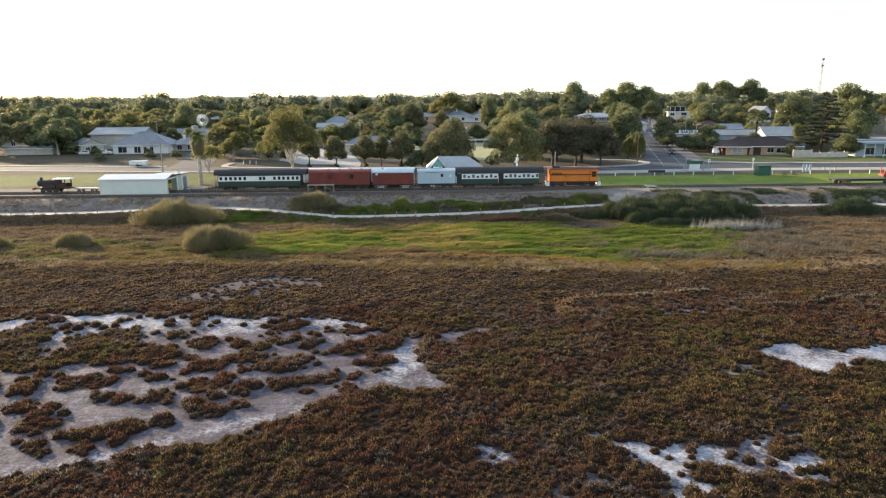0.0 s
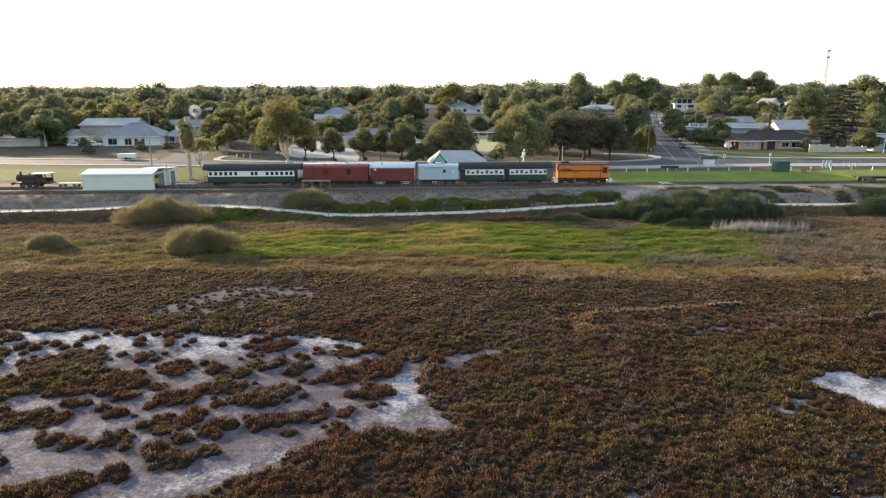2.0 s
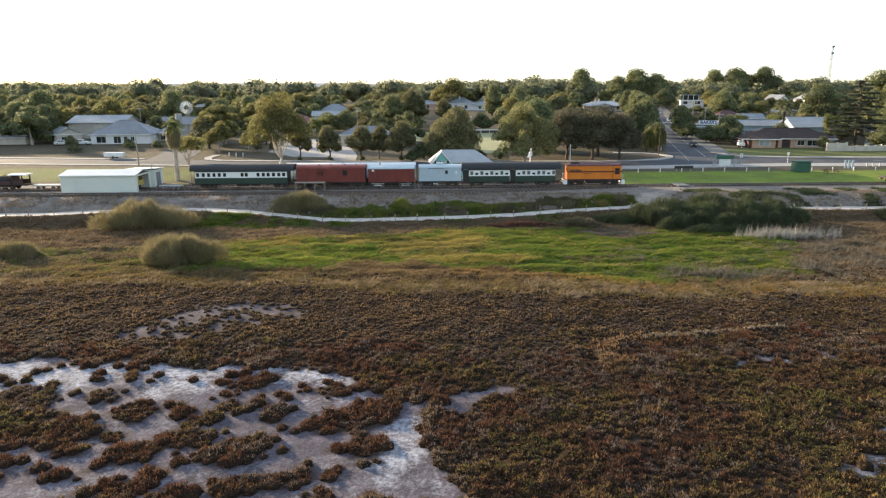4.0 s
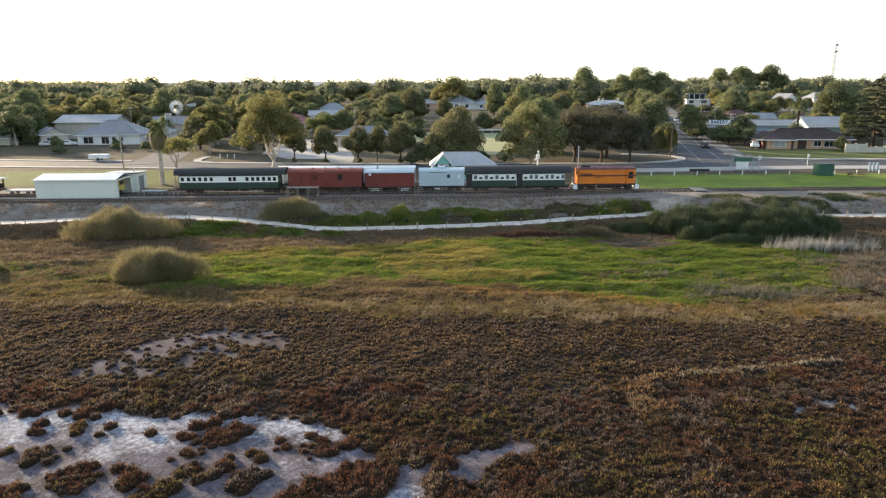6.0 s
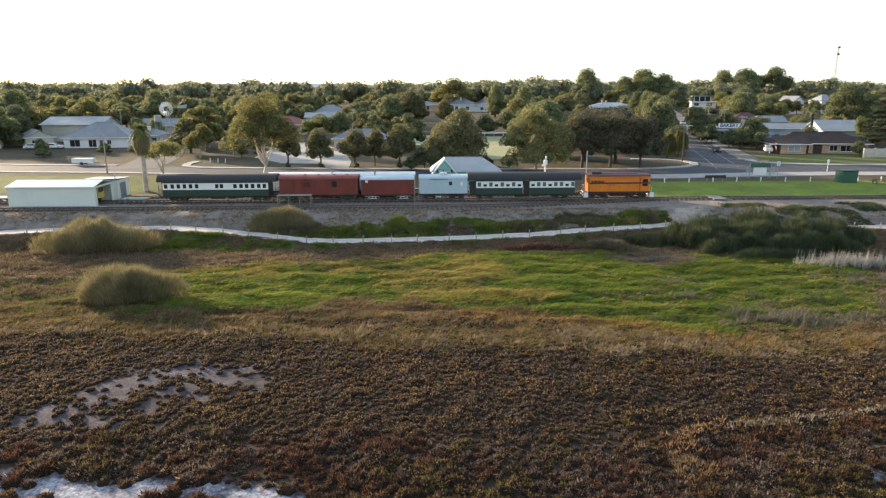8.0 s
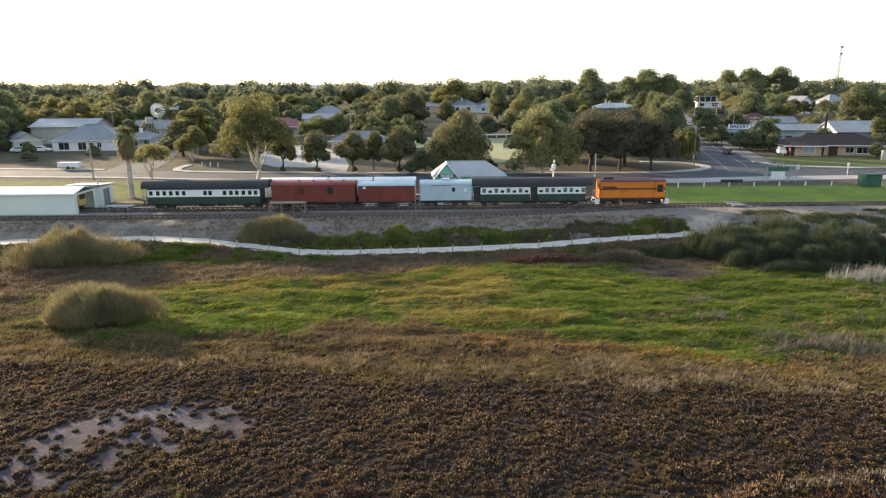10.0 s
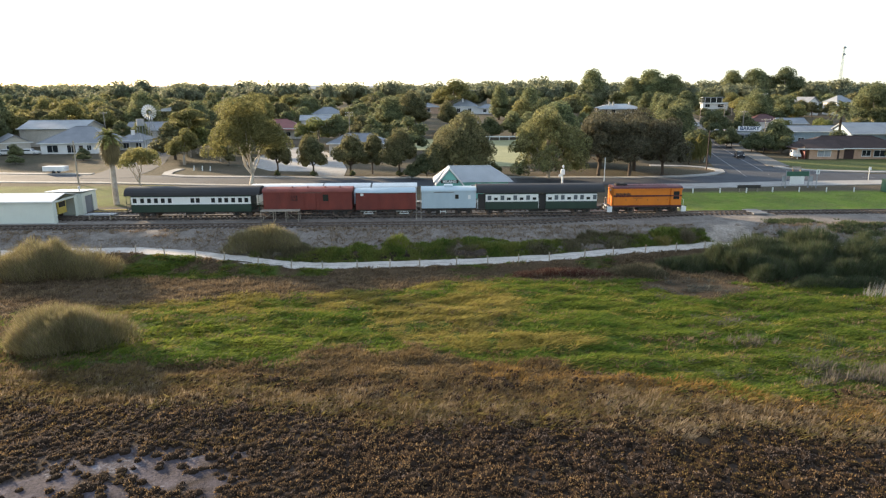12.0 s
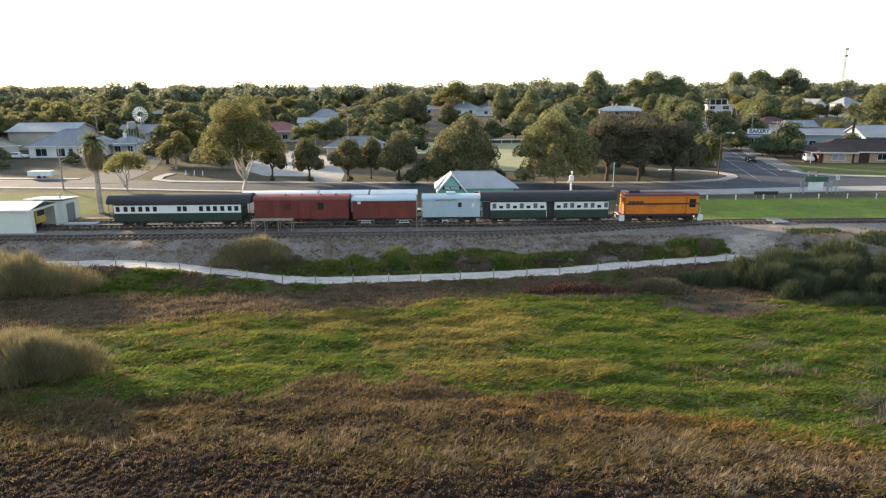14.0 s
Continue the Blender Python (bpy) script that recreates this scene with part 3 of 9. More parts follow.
# ---- path, road and pavements: slabs that follow the land ----
def ribbon(name, line, width, lift, material, label, category, thick=0.12, step=1.5, slope_line=None):
    """A slab of the given width along a line of (x, y), laid on the land; width may be a pair (to its left, to its right)."""
    wl_, wr_ = width if isinstance(width, tuple) else (width / 2, width / 2)
    pts = []
    for (ax, ay), (bx, by) in zip(line, line[1:]):
        k = max(1, int(math.hypot(bx - ax, by - ay) / step))
        pts += [(ax + (bx - ax) * i / k, ay + (by - ay) * i / k) for i in range(k)]
    pts.append(line[-1])
    g = Geo()
    rows = []
    for i, (x, y) in enumerate(pts):
        (ax, ay), (bx, by) = pts[max(0, i - 1)], pts[min(len(pts) - 1, i + 1)]
        d = math.hypot(bx - ax, by - ay)
        nx, ny = -(by - ay) / d, (bx - ax) / d
        wig = 0.98 + 0.10 * math.sin(x * 1.3 + y) + 0.08 * math.sin(x * 3.1) if material is M_SANDPATH else 1
        wag = wig + 0.12 * math.sin(x * 2.2 + 1) if material is M_SANDPATH else 1
        rows.append([(x + nx * wl_ * wig, y + ny * wl_ * wig), (x - nx * wr_ * wag, y - ny * wr_ * wag)])
    v, f = [], []
    for a, b in rows:
        za, zb = at_z(*a) + lift, at_z(*b) + lift
        if material is M_SANDPATH:
            za = zb = float(base_z(np.interp(a[0], PATH_X, PATH_Y))) + lift
        v += [(*a, za - thick), (*a, za), (*b, zb), (*b, zb - thick)]
    for i in range(len(rows) - 1):
        k = 4 * i
        f += [(k + j, k + 4 + j, k + 4 + (j + 1) % 4, k + (j + 1) % 4) for j in range(4)]
    f += [(3, 2, 1, 0), tuple(4 * (len(rows) - 1) + j for j in range(4))]
    g.add(v, f)
    return setting(name, g, material, label, category)


ribbon("path", [(x, float(np.interp(x, PATH_X, PATH_Y))) for x in np.arange(-130, 131, 0.8)], 2.7, 0.03, M_SANDPATH,
       "pale limestone walking path along the foot of the bank", "path")
CROSSING = [(35.4, -13.2), (37.4, -10.8), (39.6, -8.4), (42.6, -5.4), (45.6, -2.8), (48.2, -0.2), (37.8, -11.9), (40.6, -10.4), (42.6, -8.0)]


def off_crossing(p):
    """Keeps places clear of the worn track over the bank."""
    keep = np.ones(len(p), bool)
    for ax, ay in CROSSING:
        keep &= np.hypot(p[:, 0] - ax, p[:, 1] - ay) > 1.5
    return p[keep]


ROAD_LINE = [(-700, 60), (-300, 50), (-110, 42), (-80, 38), (-60, 36.2), (-40, 33), (-20, 30.5), (0, 28.5), (40, 28), (60, 29.5), (82, 30.2), (120, 29), (300, 25), (700, 20)]
ribbon("road", ROAD_LINE, 8.6, 0.03, M_ASPHALT, "worn grey asphalt main road through the town", "road")
SIDE = [(64.8, 32), (68.6, 45), (72.8, 60), (81.6, 93), (88.4, 119), (96.0, 146), (136, 272), (173, 392), (260, 690)]
ribbon("side_road", SIDE, 10.4, 0.04, M_ASPHALT, "asphalt side street climbing away between trees", "road")
g = Geo()
pts = [(44, 30.9), (51, 31.6), (57.2, 33.6), (61.4, 36.8), (62.8, 40.6), (62.4, 45), (66.4, 58), (78.2, 58), (75.2, 47), (75.4, 42.2), (79.8, 38.2), (88, 35.4), (88, 31.4), (44, 29.6)]
g.add([(x, y, at_z(x, y) + 0.036) for x, y in pts], [tuple(range(len(pts)))[::-1]])
g.add([(x, y, at_z(x, y) - 0.08) for x, y in pts], [tuple(range(len(pts)))])
setting("road_mouth", g, M_ASPHALT, "asphalt mouth of the side street", "road")
ribbon("left_street", [(-60.5, 36), (-61, 46), (-63, 58), (-70.5, 84), (-80, 101), (-105, 150)], 9.5, 0.04, M_ASPHALT, "narrow asphalt street beside a white house", "road")
ribbon("pavement", [(-51, 49), (-51.5, 44), (-50.5, 40), (-46.5, 37.6), (-40, 36.6), (-32, 36)], 1.8, 0.15, M_CONCRETE, "pale concrete pavement with a kerb", "pavement", 0.3)
ribbon("pavement", [(-32, 36), (-10, 34), (10, 33.2), (30, 32.6), (40, 31.9), (50, 32.6), (56.6, 34.8), (60.2, 37.8), (61.4, 41.2), (60.6, 45), (57.4, 48), (50, 49.6)],
       1.8, 0.15, M_CONCRETE, "pale concrete pavement round the corner of the park", "pavement", 0.3)
ribbon("pavement", [(34, 21.6), (50, 21.8), (65, 23.3), (82, 24), (120, 22.8), (200, 21)], 4.6, 0.12, M_CONCRETE, "wide pale verge strip between lawn and road", "pavement", 0.25)
ribbon("pavement", [(-150, 38), (-110, 36), (-80, 32.4), (-60, 30.6), (-40, 27.4), (-20, 24.6)], 1.4, 0.12, M_CONCRETE, "pale gravel edge of the main road", "pavement", 0.25)
ribbon("pavement", [(-150, 51.5), (-110, 47.6), (-82, 43.4), (-66, 42)], 1.6, 0.15, M_CONCRETE, "pale pavement beyond the main road", "pavement", 0.3)
ribbon("pavement", [(76.4, 46), (76.6, 42.6), (80.5, 39.2), (90, 37), (120, 35.0), (200, 33)], 2.0, 0.15, M_CONCRETE, "pale concrete pavement below a lawn", "pavement", 0.3)
ribbon("pavement", [(77.0, 46.5), (80.6, 60), (89.2, 93), (96.0, 119), (103.4, 146), (143.5, 272)], 4.4, 0.13, M_VERGE, "pale footpath along the side street", "pavement", 0.25)
g = Geo()
for (ax, ay), (bx, by), w in [((x, 29.2 + 0.01 * x), (x + 2.5, 29.2 + 0.01 * x), 0.12) for x in range(84, 120, 7)]:
    g.add([(ax, ay - w, at_z(ax, ay) + 0.036), (bx, by - w, at_z(bx, by) + 0.036), (bx, by + w, at_z(bx, by) + 0.036), (ax, ay + w, at_z(ax, ay) + 0.036)], [(0, 1, 2, 3)])
setting("road_line", g, M_LINE, "broken white road marking", "road marking")
for off, lo, hi in ((2.7, 34, 190), (-2.2, 32, 190)):
    line = [(float(np.interp(y, [b for a, b in SIDE], [a for a, b in SIDE])) + off, y) for y in np.arange(lo, hi, 6.0)]
    ribbon("road_line", line, 0.12, 0.046, M_LINE, "white road marking along the side street", "road marking", 0.004, 6.0)
# paved yard between the round trees, and the bowling green behind
g = Geo()
for pts, m_, nm, lb in (([(-40, 57), (-31, 44.8), (-21.3, 43.4), (-19.4, 34.6), (-14.8, 34.4), (-15.6, 47.5), (-19, 65), (-24.4, 80), (-33, 92), (-38, 92), (-40, 70)], M_CONCRETE, "paved_yard", "pale gravel yard between trees"),
                        ([(11, 50), (22, 50), (34, 108), (8, 108)], None, "bowling_green", "pale mown bowling green"),
                        ([(-6, 84), (7, 84), (8, 112), (-8, 112)], None, "bowling_green", "pale mown bowling green")):
    g = Geo()
    top = [(x, y, at_z(x, y) + 0.05) for x, y in pts]
    k = len(pts)
    g.add(top + [(x, y, z - 0.3) for x, y, z in top], [tuple(range(k))] + [(i, i + k, (i + 1) % k + k, (i + 1) % k) for i in range(k)])
    setting(nm, g, m_ or mat("mown_turf", (0.30, 0.30, 0.16), (0.24, 0.25, 0.12), 0.15, 0.9, 0.1), lb, "ground")

# ---- railway tracks ----
def track_y(which, x):
    if which == "front":
        return -6.0 + 6.0 * float(step01(np.array(x), 8.0, 44.0))
    return {"train": 0.0, "siding": 4.6}[which]


def railway(which, x0, x1, label):
    track = tagged(new("railway_track"), label, "railway track", kind="structure")
    for off in (-0.8, 0.8):
        for nm, lo, hi, wd, m_ in (("rail_web", -0.16, -0.03, 0.05, M_STEEL), ("rail_head", -0.03, 0.0, 0.036, M_RAILTOP)):
            g = Geo()
            xr = np.arange(x0, x1 + 0.1, 3.0)
            v, f = [], []
            for x in xr:
                y = track_y(which, x) + off
                v += [(x, y - wd, lo), (x, y + wd, lo), (x, y + wd, hi), (x, y - wd, hi)]
            for i in range(len(xr) - 1):
                k = 4 * i
                f += [(k + j, k + 4 + j, k + 4 + (j + 1) % 4, k + (j + 1) % 4) for j in range(4)]
            part(nm, g.add(v, f), m_, track)
    me = Geo().box(-0.12, 0.12, -1.3, 1.3, -0.28, -0.15).mesh("sleeper", M_SLEEPER)
    rnd = random.Random(5)
    x = x0
    while x < x1:
        if not 46.2 < x < 50.4:
            ob = new("sleeper", me)
            ob.parent = track
            ob.matrix_basis = pose(x + rnd.uniform(-.05, .05), track_y(which, x) + rnd.uniform(-.06, .06), rnd.uniform(-.015, .01), 0, 0, rnd.uniform(-2, 2))
        x += 0.72
    return track


railway("train", -105, 105, "train's rails on dark timber sleepers in gravel")
railway("front", -95, 40, "rusty running line curving in beside the train")
railway("siding", -48, 36, "siding behind the train with rusty rails")

# level crossing: pale panels between and beside the rails
for y0, y1 in ((-1.7, -0.9), (-0.72, 0.72), (0.9, 1.7)):
    setting("crossing_panel", Geo().box(46.9, 49.0, y0, y1, -0.2, -0.02), M_SLAB, "grey concrete panel of the foot crossing between rails", "crossing")


# ---- the train ----
def bow(y0, z0, rise, n=9, lip=0.0):
    """Half of a bowed roof's outline from -y0 to y0, from right to left."""
    return [(y0 * math.cos(math.pi * i / n), z0 + rise * math.sin(math.pi * i / n) ** 0.8) for i in range(n + 1)]


def bogie(parent, x, material, wheel_r=0.43, gauge=0.8, span=1.7, name="bogie"):
    b = part(name, Geo().box(x - 0.2, x + 0.2, -0.94, 0.94, 0.5, 0.62), material, parent)
    for s in (-1, 1):
        g = Geo()
        g.box(x - span / 2 - 0.35, x + span / 2 + 0.35, s * 1.0 - 0.06, s * 1.0 + 0.06, 0.62, 0.74)
        g.box(x - span / 2, x + span / 2, s * 1.0 - 0.05, s * 1.0 + 0.05, 0.26, 0.34)
        for a in (-1, 1):
            g.add([(x + a * span / 2 - 0.06, s * 1.0 - 0.05, 0.30), (x + a * span / 2 + 0.06, s * 1.0 - 0.05, 0.30),
                   (x + a * 0.3 + 0.06, s * 1.0 - 0.05, 0.68), (x + a * 0.3 - 0.06, s * 1.0 - 0.05, 0.68),
                   (x + a * span / 2 - 0.06, s * 1.0 + 0.05, 0.30), (x + a * span / 2 + 0.06, s * 1.0 + 0.05, 0.30),
                   (x + a * 0.3 + 0.06, s * 1.0 + 0.05, 0.68), (x + a * 0.3 - 0.06, s * 1.0 + 0.05, 0.68)],
                  [(0, 1, 2, 3), (7, 6, 5, 4), (0, 4, 5, 1), (1, 5, 6, 2), (2, 6, 7, 3), (3, 7, 4, 0)])
        part("side_frame", g, material, b)
    for s in (-1, 1):
        for a in (-1, 1):
            part("axle_box", Geo().box(x + a * span / 2 - 0.14, x + a * span / 2 + 0.14, s * 1.0 - 0.09, s * 1.0 + 0.09, 0.32, 0.6), M_BLACK, b)
    for a in (-1, 1):
        w = Geo()
        for s in (-1, 1):
            w.tube((x + a * span / 2, s * gauge - 0.06, wheel_r), (x + a * span / 2, s * gauge + 0.06, wheel_r), wheel_r, n=16)
            w.tube((x + a * span / 2, s * gauge * 0.9 - 0.03, wheel_r), (x + a * span / 2, s * gauge * 0.9, wheel_r), wheel_r + 0.03, n=16)
        w.tube((x + a * span / 2, -gauge, wheel_r), (x + a * span / 2, gauge, wheel_r), 0.07)
        part("wheelset", w, M_STEEL, b)
    return b


def underframe(parent, x0, x1, z=0.95, truss=True):
    g = Geo()
    for s in (-1.1, 1.1):
        g.box(x0, x1, s - 0.08, s + 0.08, z - 0.25, z)
    for x in np.linspace(x0 + 0.2, x1 - 0.2, 6):
        g.box(x - 0.06, x + 0.06, -1.1, 1.1, z - 0.2, z - 0.02)
    part("underframe", g, M_BLACK, parent)
    if truss:
        a, b, m0 = x0 + 3.6, x1 - 3.6, (x0 + x1) / 2
        for s in (-1.0, 1.0):
            g = Geo()
            for p, q in (((a, z - 0.2), (m0 - 1.5, 0.42)), ((m0 - 1.5, 0.42), (m0 + 1.5, 0.42)), ((m0 + 1.5, 0.42), (b, z - 0.2))):
                g.tube((p[0], s, p[1]), (q[0], s, q[1]), 0.035, n=5)
            part("truss_rod", g, M_STEEL, parent)
        g = Geo().block(m0 - 1.3, m0 + 0.9, -1.0, -0.3, 0.36, 0.72)
        g.tube((m0 + 1.4, -0.7, 0.55), (m0 + 2.6, -0.7, 0.55), 0.2, n=10)
        part("battery_box", g, M_BLACK, parent)


def couplers(parent, x0, x1, z=0.85):
    for x, s in ((x0, -1), (x1, 1)):
        g = Geo().box(min(x, x + s * 0.45), max(x, x + s * 0.45), -0.09, 0.09, z - 0.1, z + 0.1)
        g.block(min(x + s * 0.35, x + s * 0.55), max(x + s * 0.35, x + s * 0.55), -0.16, 0.16, z - 0.16, z + 0.16)
        part("coupler", g, M_STEEL, parent)


def pane_window(parent, x, z0, z1, w, y=-1.45, frame_m=None, half_open=False, glass=None):
    """A window with a frame standing proud and a dark pane set in it."""
    fm = frame_m or M_CREAM
    g = Geo()
    t = 0.05
    s = -1 if y < 0 else 1
    ya, yb = sorted((y + s * 0.035, y - s * 0.01))
    g.box(x - w / 2 - t, x + w / 2 + t, ya, yb, z0 - t, z0)
    g.box(x - w / 2 - t, x + w / 2 + t, ya, yb, z1, z1 + t)
    g.box(x - w / 2 - t, x - w / 2, ya, yb, z0, z1)
    g.box(x + w / 2, x + w / 2 + t, ya, yb, z0, z1)
    win = part("window", g, fm, parent)
    top = z0 + (z1 - z0) * 0.55 if half_open else z1
    part("pane", Geo().box(x - w / 2, x + w / 2, min(y + s * 0.012, y - s * 0.005), max(y + s * 0.012, y - s * 0.005), z0, top), glass or GLASS, win)
    if half_open:
        part("blind", Geo().box(x - w / 2, x + w / 2, min(y + s * 0.02, y - s * 0.005), max(y + s * 0.02, y - s * 0.005), top, z1), M_CREAM, win, "pulled-down cream blind")


def side_panels(parent, x0, x1, z0, z1, material, label, name="side_panel", inset=0.0, yh=1.45):
    for s in (-1, 1):
        y0, y1 = sorted((s * (yh - inset), s * (yh - inset - 0.1)))
        part(name, Geo().box(x0, x1, y0, y1, z0, z1), material, parent, label)


def carriage(label, x0, x1, roof0, roof1, bodies, windows, doors, glass=None):
    """A side-door or end-platform carriage: bodies are stretches of panelled side between recessed doorways."""
    c = thing("passenger_carriage", (x0 + x1) / 2, 0, 0, label, "railway carriage", "train vehicles")
    o = (x0 + x1) / 2
    roof = [(1.66, 3.10)] + bow(1.66, 3.18, 1.02, 12) + [(-1.66, 3.10)]
    part("roof", Geo().prism(roof, roof0 - o, roof1 - o), M_ROOFBLACK, c, "dark bowed tarred roof", smooth=False)
    for a, b in bodies:
        side_panels(c, a - o, b - o, 0.86, 1.93, M_GREEN, "bottle green lower side panel", "lower_panel")
        side_panels(c, a - o, b - o, 1.93, 2.92, M_CREAM, "cream upper side panel with a row of windows", "upper_panel")
        part("waist_rail", Geo().box(a - o, b - o, -1.475, -1.40, 1.90, 1.96), M_CREAM, c)
        part("cant_rail", Geo().box(a - o, b - o, -1.47, -1.40, 2.92, 3.14), M_GREEN, c)
        for s in (a, b):
            part("end_wall", Geo().box(s - o - 0.05, s - o + 0.05, -1.35, 1.35, 0.9, 3.2), M_GREEN, c)
    part("floor", Geo().box(x0 - o, x1 - o, -1.35, 1.35, 0.82, 0.92), M_BLACK, c)
    for a, b in doors:
        part("door", Geo().box(a - o + 0.04, b - o - 0.04, -1.28, -1.22, 0.95, 2.98), M_BLACK, c, "dark recessed doorway")
        part("step", Geo().box(a - o + 0.1, b - o - 0.1, -1.55, -1.2, 0.48, 0.54), M_STEEL, c)
        part("grab_rail", Geo().tube((a - o + 0.05, -1.5, 1.0), (a - o + 0.05, -1.5, 2.4), 0.025, n=5), M_CREAM, c)
    for x, half in windows:
        pane_window(c, x - o, 2.12, 2.76, 0.52, half_open=half, glass=None if half else glass)
    underframe(c, x0 - o, x1 - o)
    bogie(c, x0 - o + 2.6, M_BLACK)
    bogie(c, x1 - o - 2.6, M_BLACK)
    couplers(c, x0 - o, x1 - o)
    return c


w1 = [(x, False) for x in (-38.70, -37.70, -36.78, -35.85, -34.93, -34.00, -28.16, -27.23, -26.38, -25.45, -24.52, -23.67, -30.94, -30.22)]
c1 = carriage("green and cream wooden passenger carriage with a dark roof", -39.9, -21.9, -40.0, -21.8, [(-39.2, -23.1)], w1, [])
for a, b in ((-0.70 - 8.3, -8.3), (7.8, 9.0)):
    g = Geo()
    for yy in (-1.35, -0.5, 0.5, 1.35):
        for xx in (a + 0.05, b - 0.05):
            g.tube((xx, yy, 0.9), (xx, yy, 1.9), 0.025, n=5)
    for zz in (1.4, 1.9):
        for xx in (a + 0.05, b - 0.05):
            g.tube((xx, -1.35, zz), (xx, 1.35, zz), 0.025, n=5)
        g.tube((a, -1.35, zz), (b, -1.35, zz), 0.025, n=5)
    for yy in (-1.4, 1.4):
        for xx in (a + 0.05, b - 0.1):
            g.tube((xx, yy, 0.9), (xx, yy, 3.05), 0.035, n=6)
    part("platform_railing", g, M_GREEN, c1)
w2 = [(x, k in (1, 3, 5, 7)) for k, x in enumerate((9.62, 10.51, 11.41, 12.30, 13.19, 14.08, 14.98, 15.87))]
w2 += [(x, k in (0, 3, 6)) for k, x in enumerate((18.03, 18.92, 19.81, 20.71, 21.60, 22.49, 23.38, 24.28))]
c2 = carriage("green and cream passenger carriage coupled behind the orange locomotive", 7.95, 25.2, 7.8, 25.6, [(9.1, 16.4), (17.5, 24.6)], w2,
              [(7.95, 9.1), (16.4, 17.5)], glass_mat("grey_tinted_glass", (0.115, 0.135, 0.15), 0.25))


def van(name, label, x0, x1, z0, eave, rise, side_m, roof_m, ribs=0, doors=(), bogie_m=M_BLACK, y=0.0, half=1.42, group="train vehicles", span=1.5):
    o = (x0 + x1) / 2
    v = thing(name, o, y, 0, label, "railway van", group)
    L = (x1 - x0) / 2
    part("body", Geo().block(-L, L, -half, half, z0, eave, 0.02), side_m, v)
    part("roof", Geo().prism([(half + 0.1, eave - 0.03)] + bow(half + 0.1, eave + 0.02, rise, 12) + [(-half - 0.1, eave - 0.03)], -L - 0.08, L + 0.08), roof_m, v)
    if ribs:
        for x in np.linspace(-L + 0.06, L - 0.06, ribs):
            part("rib", Geo().box(x - 0.04, x + 0.04, -half - 0.05, -half + 0.02, z0, eave), side_m, v)
    for a, b in doors:
        a, b = a - o, b - o
        d = part("sliding_door", Geo().box(a, b, -half - 0.07, -half - 0.01, z0 + 0.08, eave - 0.15), side_m, v)
        g = Geo()
        for x in (a + 0.04, (a + b) / 2, b - 0.04):
            g.box(x - 0.03, x + 0.03, -half - 0.1, -half - 0.07, z0 + 0.08, eave - 0.15)
        part("door_frame", g, side_m, d)
        part("door_track", Geo().box(a - 0.8, b + 0.8, -half - 0.09, -half - 0.01, eave - 0.14, eave - 0.07), M_STEEL, v)
    underframe(v, -L, L, z0, truss=False)
    bogie(v, -L + 1.65, bogie_m, span=span)
    bogie(v, L - 1.65, bogie_m, span=span)
    couplers(v, -L, L)
    return v


rv = van("baggage_van", "long red oxide baggage van with faded red roof", -21.4, -9.3, 1.0, 3.45, 0.52, M_RED, M_REDROOF, ribs=12, doors=[(-15.6, -14.2)])
for x, w, z0, z1 in ((-17.2, 0.9, 2.2, 3.0), (-12.9, 0.75, 2.2, 3.1)):
    pane_window(rv, x + 15.35, z0, z1, w, -1.46, M_RED)
g = Geo()
for k in range(7):
    g.box(-1.9 - 0.5, -1.9 + 0.4, -1.55, -1.44, 2.2 + 0.13 * k, 2.27 + 0.13 * k)
part("louvre", g, M_RED, rv)
for x in (-17.5, -15.4, -13.0, -11.0):
    part("roof_vent", Geo().tube((x + 15.35, -0.5, 3.85), (x + 15.35, -0.5, 4.12), 0.1, 0.13), M_REDROOF, rv)
r2 = van("goods_wagon", "red oxide goods wagon with pale roof and white-edged bogies", -8.8, -0.55, 0.95, 3.3, 0.42, M_RED, M_BLUEGREY, ribs=9,
         doors=[(-5.4, -3.6)], bogie_m=M_WHITE)
part("notice_board", Geo().box(-3.45, -3.05, -1.49, -1.47, 2.85, 3.2), M_WHITE, r2, "small white notice on the wagon side")
bv = van("guards_van", "pale blue-grey guard's van with plain sides", 0.25, 7.75, 1.05, 3.4, 0.48, M_BLUEGREY, M_BLUEGREY, ribs=0, doors=[(2.7, 3.9)])
pane_window(bv, 1.1, 2.35, 2.95, 0.5, -1.43, M_BLUEGREY)
part("notice_board", Geo().box(2.65, 3.0, -1.46, -1.425, 2.3, 2.85), M_WHITE, bv)
for x in np.linspace(-3.4, 3.4, 9):
    part("rib", Geo().box(x - 0.02, x + 0.02, -1.445, -1.41, 1.05, 3.4), M_BLUEGREY, bv)
part("step_board", Geo().box(-1.2, -0.4, -1.5, -1.2, 0.55, 0.62).box(-1.2, -1.14, -1.5, -1.44, 0.3, 0.8).box(-0.46, -0.4, -1.5, -1.44, 0.3, 0.8), M_WHITE, bv, "white-edged footstep")
part("roof_lookout", Geo().block(-0.6, 0.6, -0.7, 0.7, 3.8, 4.15, 0.06), M_BLUEGREY, bv)
for x0, x1 in ((-24.2, -14.1), (-13.7, -7.2), (-6.8, -0.5)):
    van("covered_van", "white-roofed covered van standing on the siding", x0, x1, 1.0, 3.35, 0.42, M_BLUEGREY, M_WHITE, ribs=8, y=4.6, group="vans on the siding")


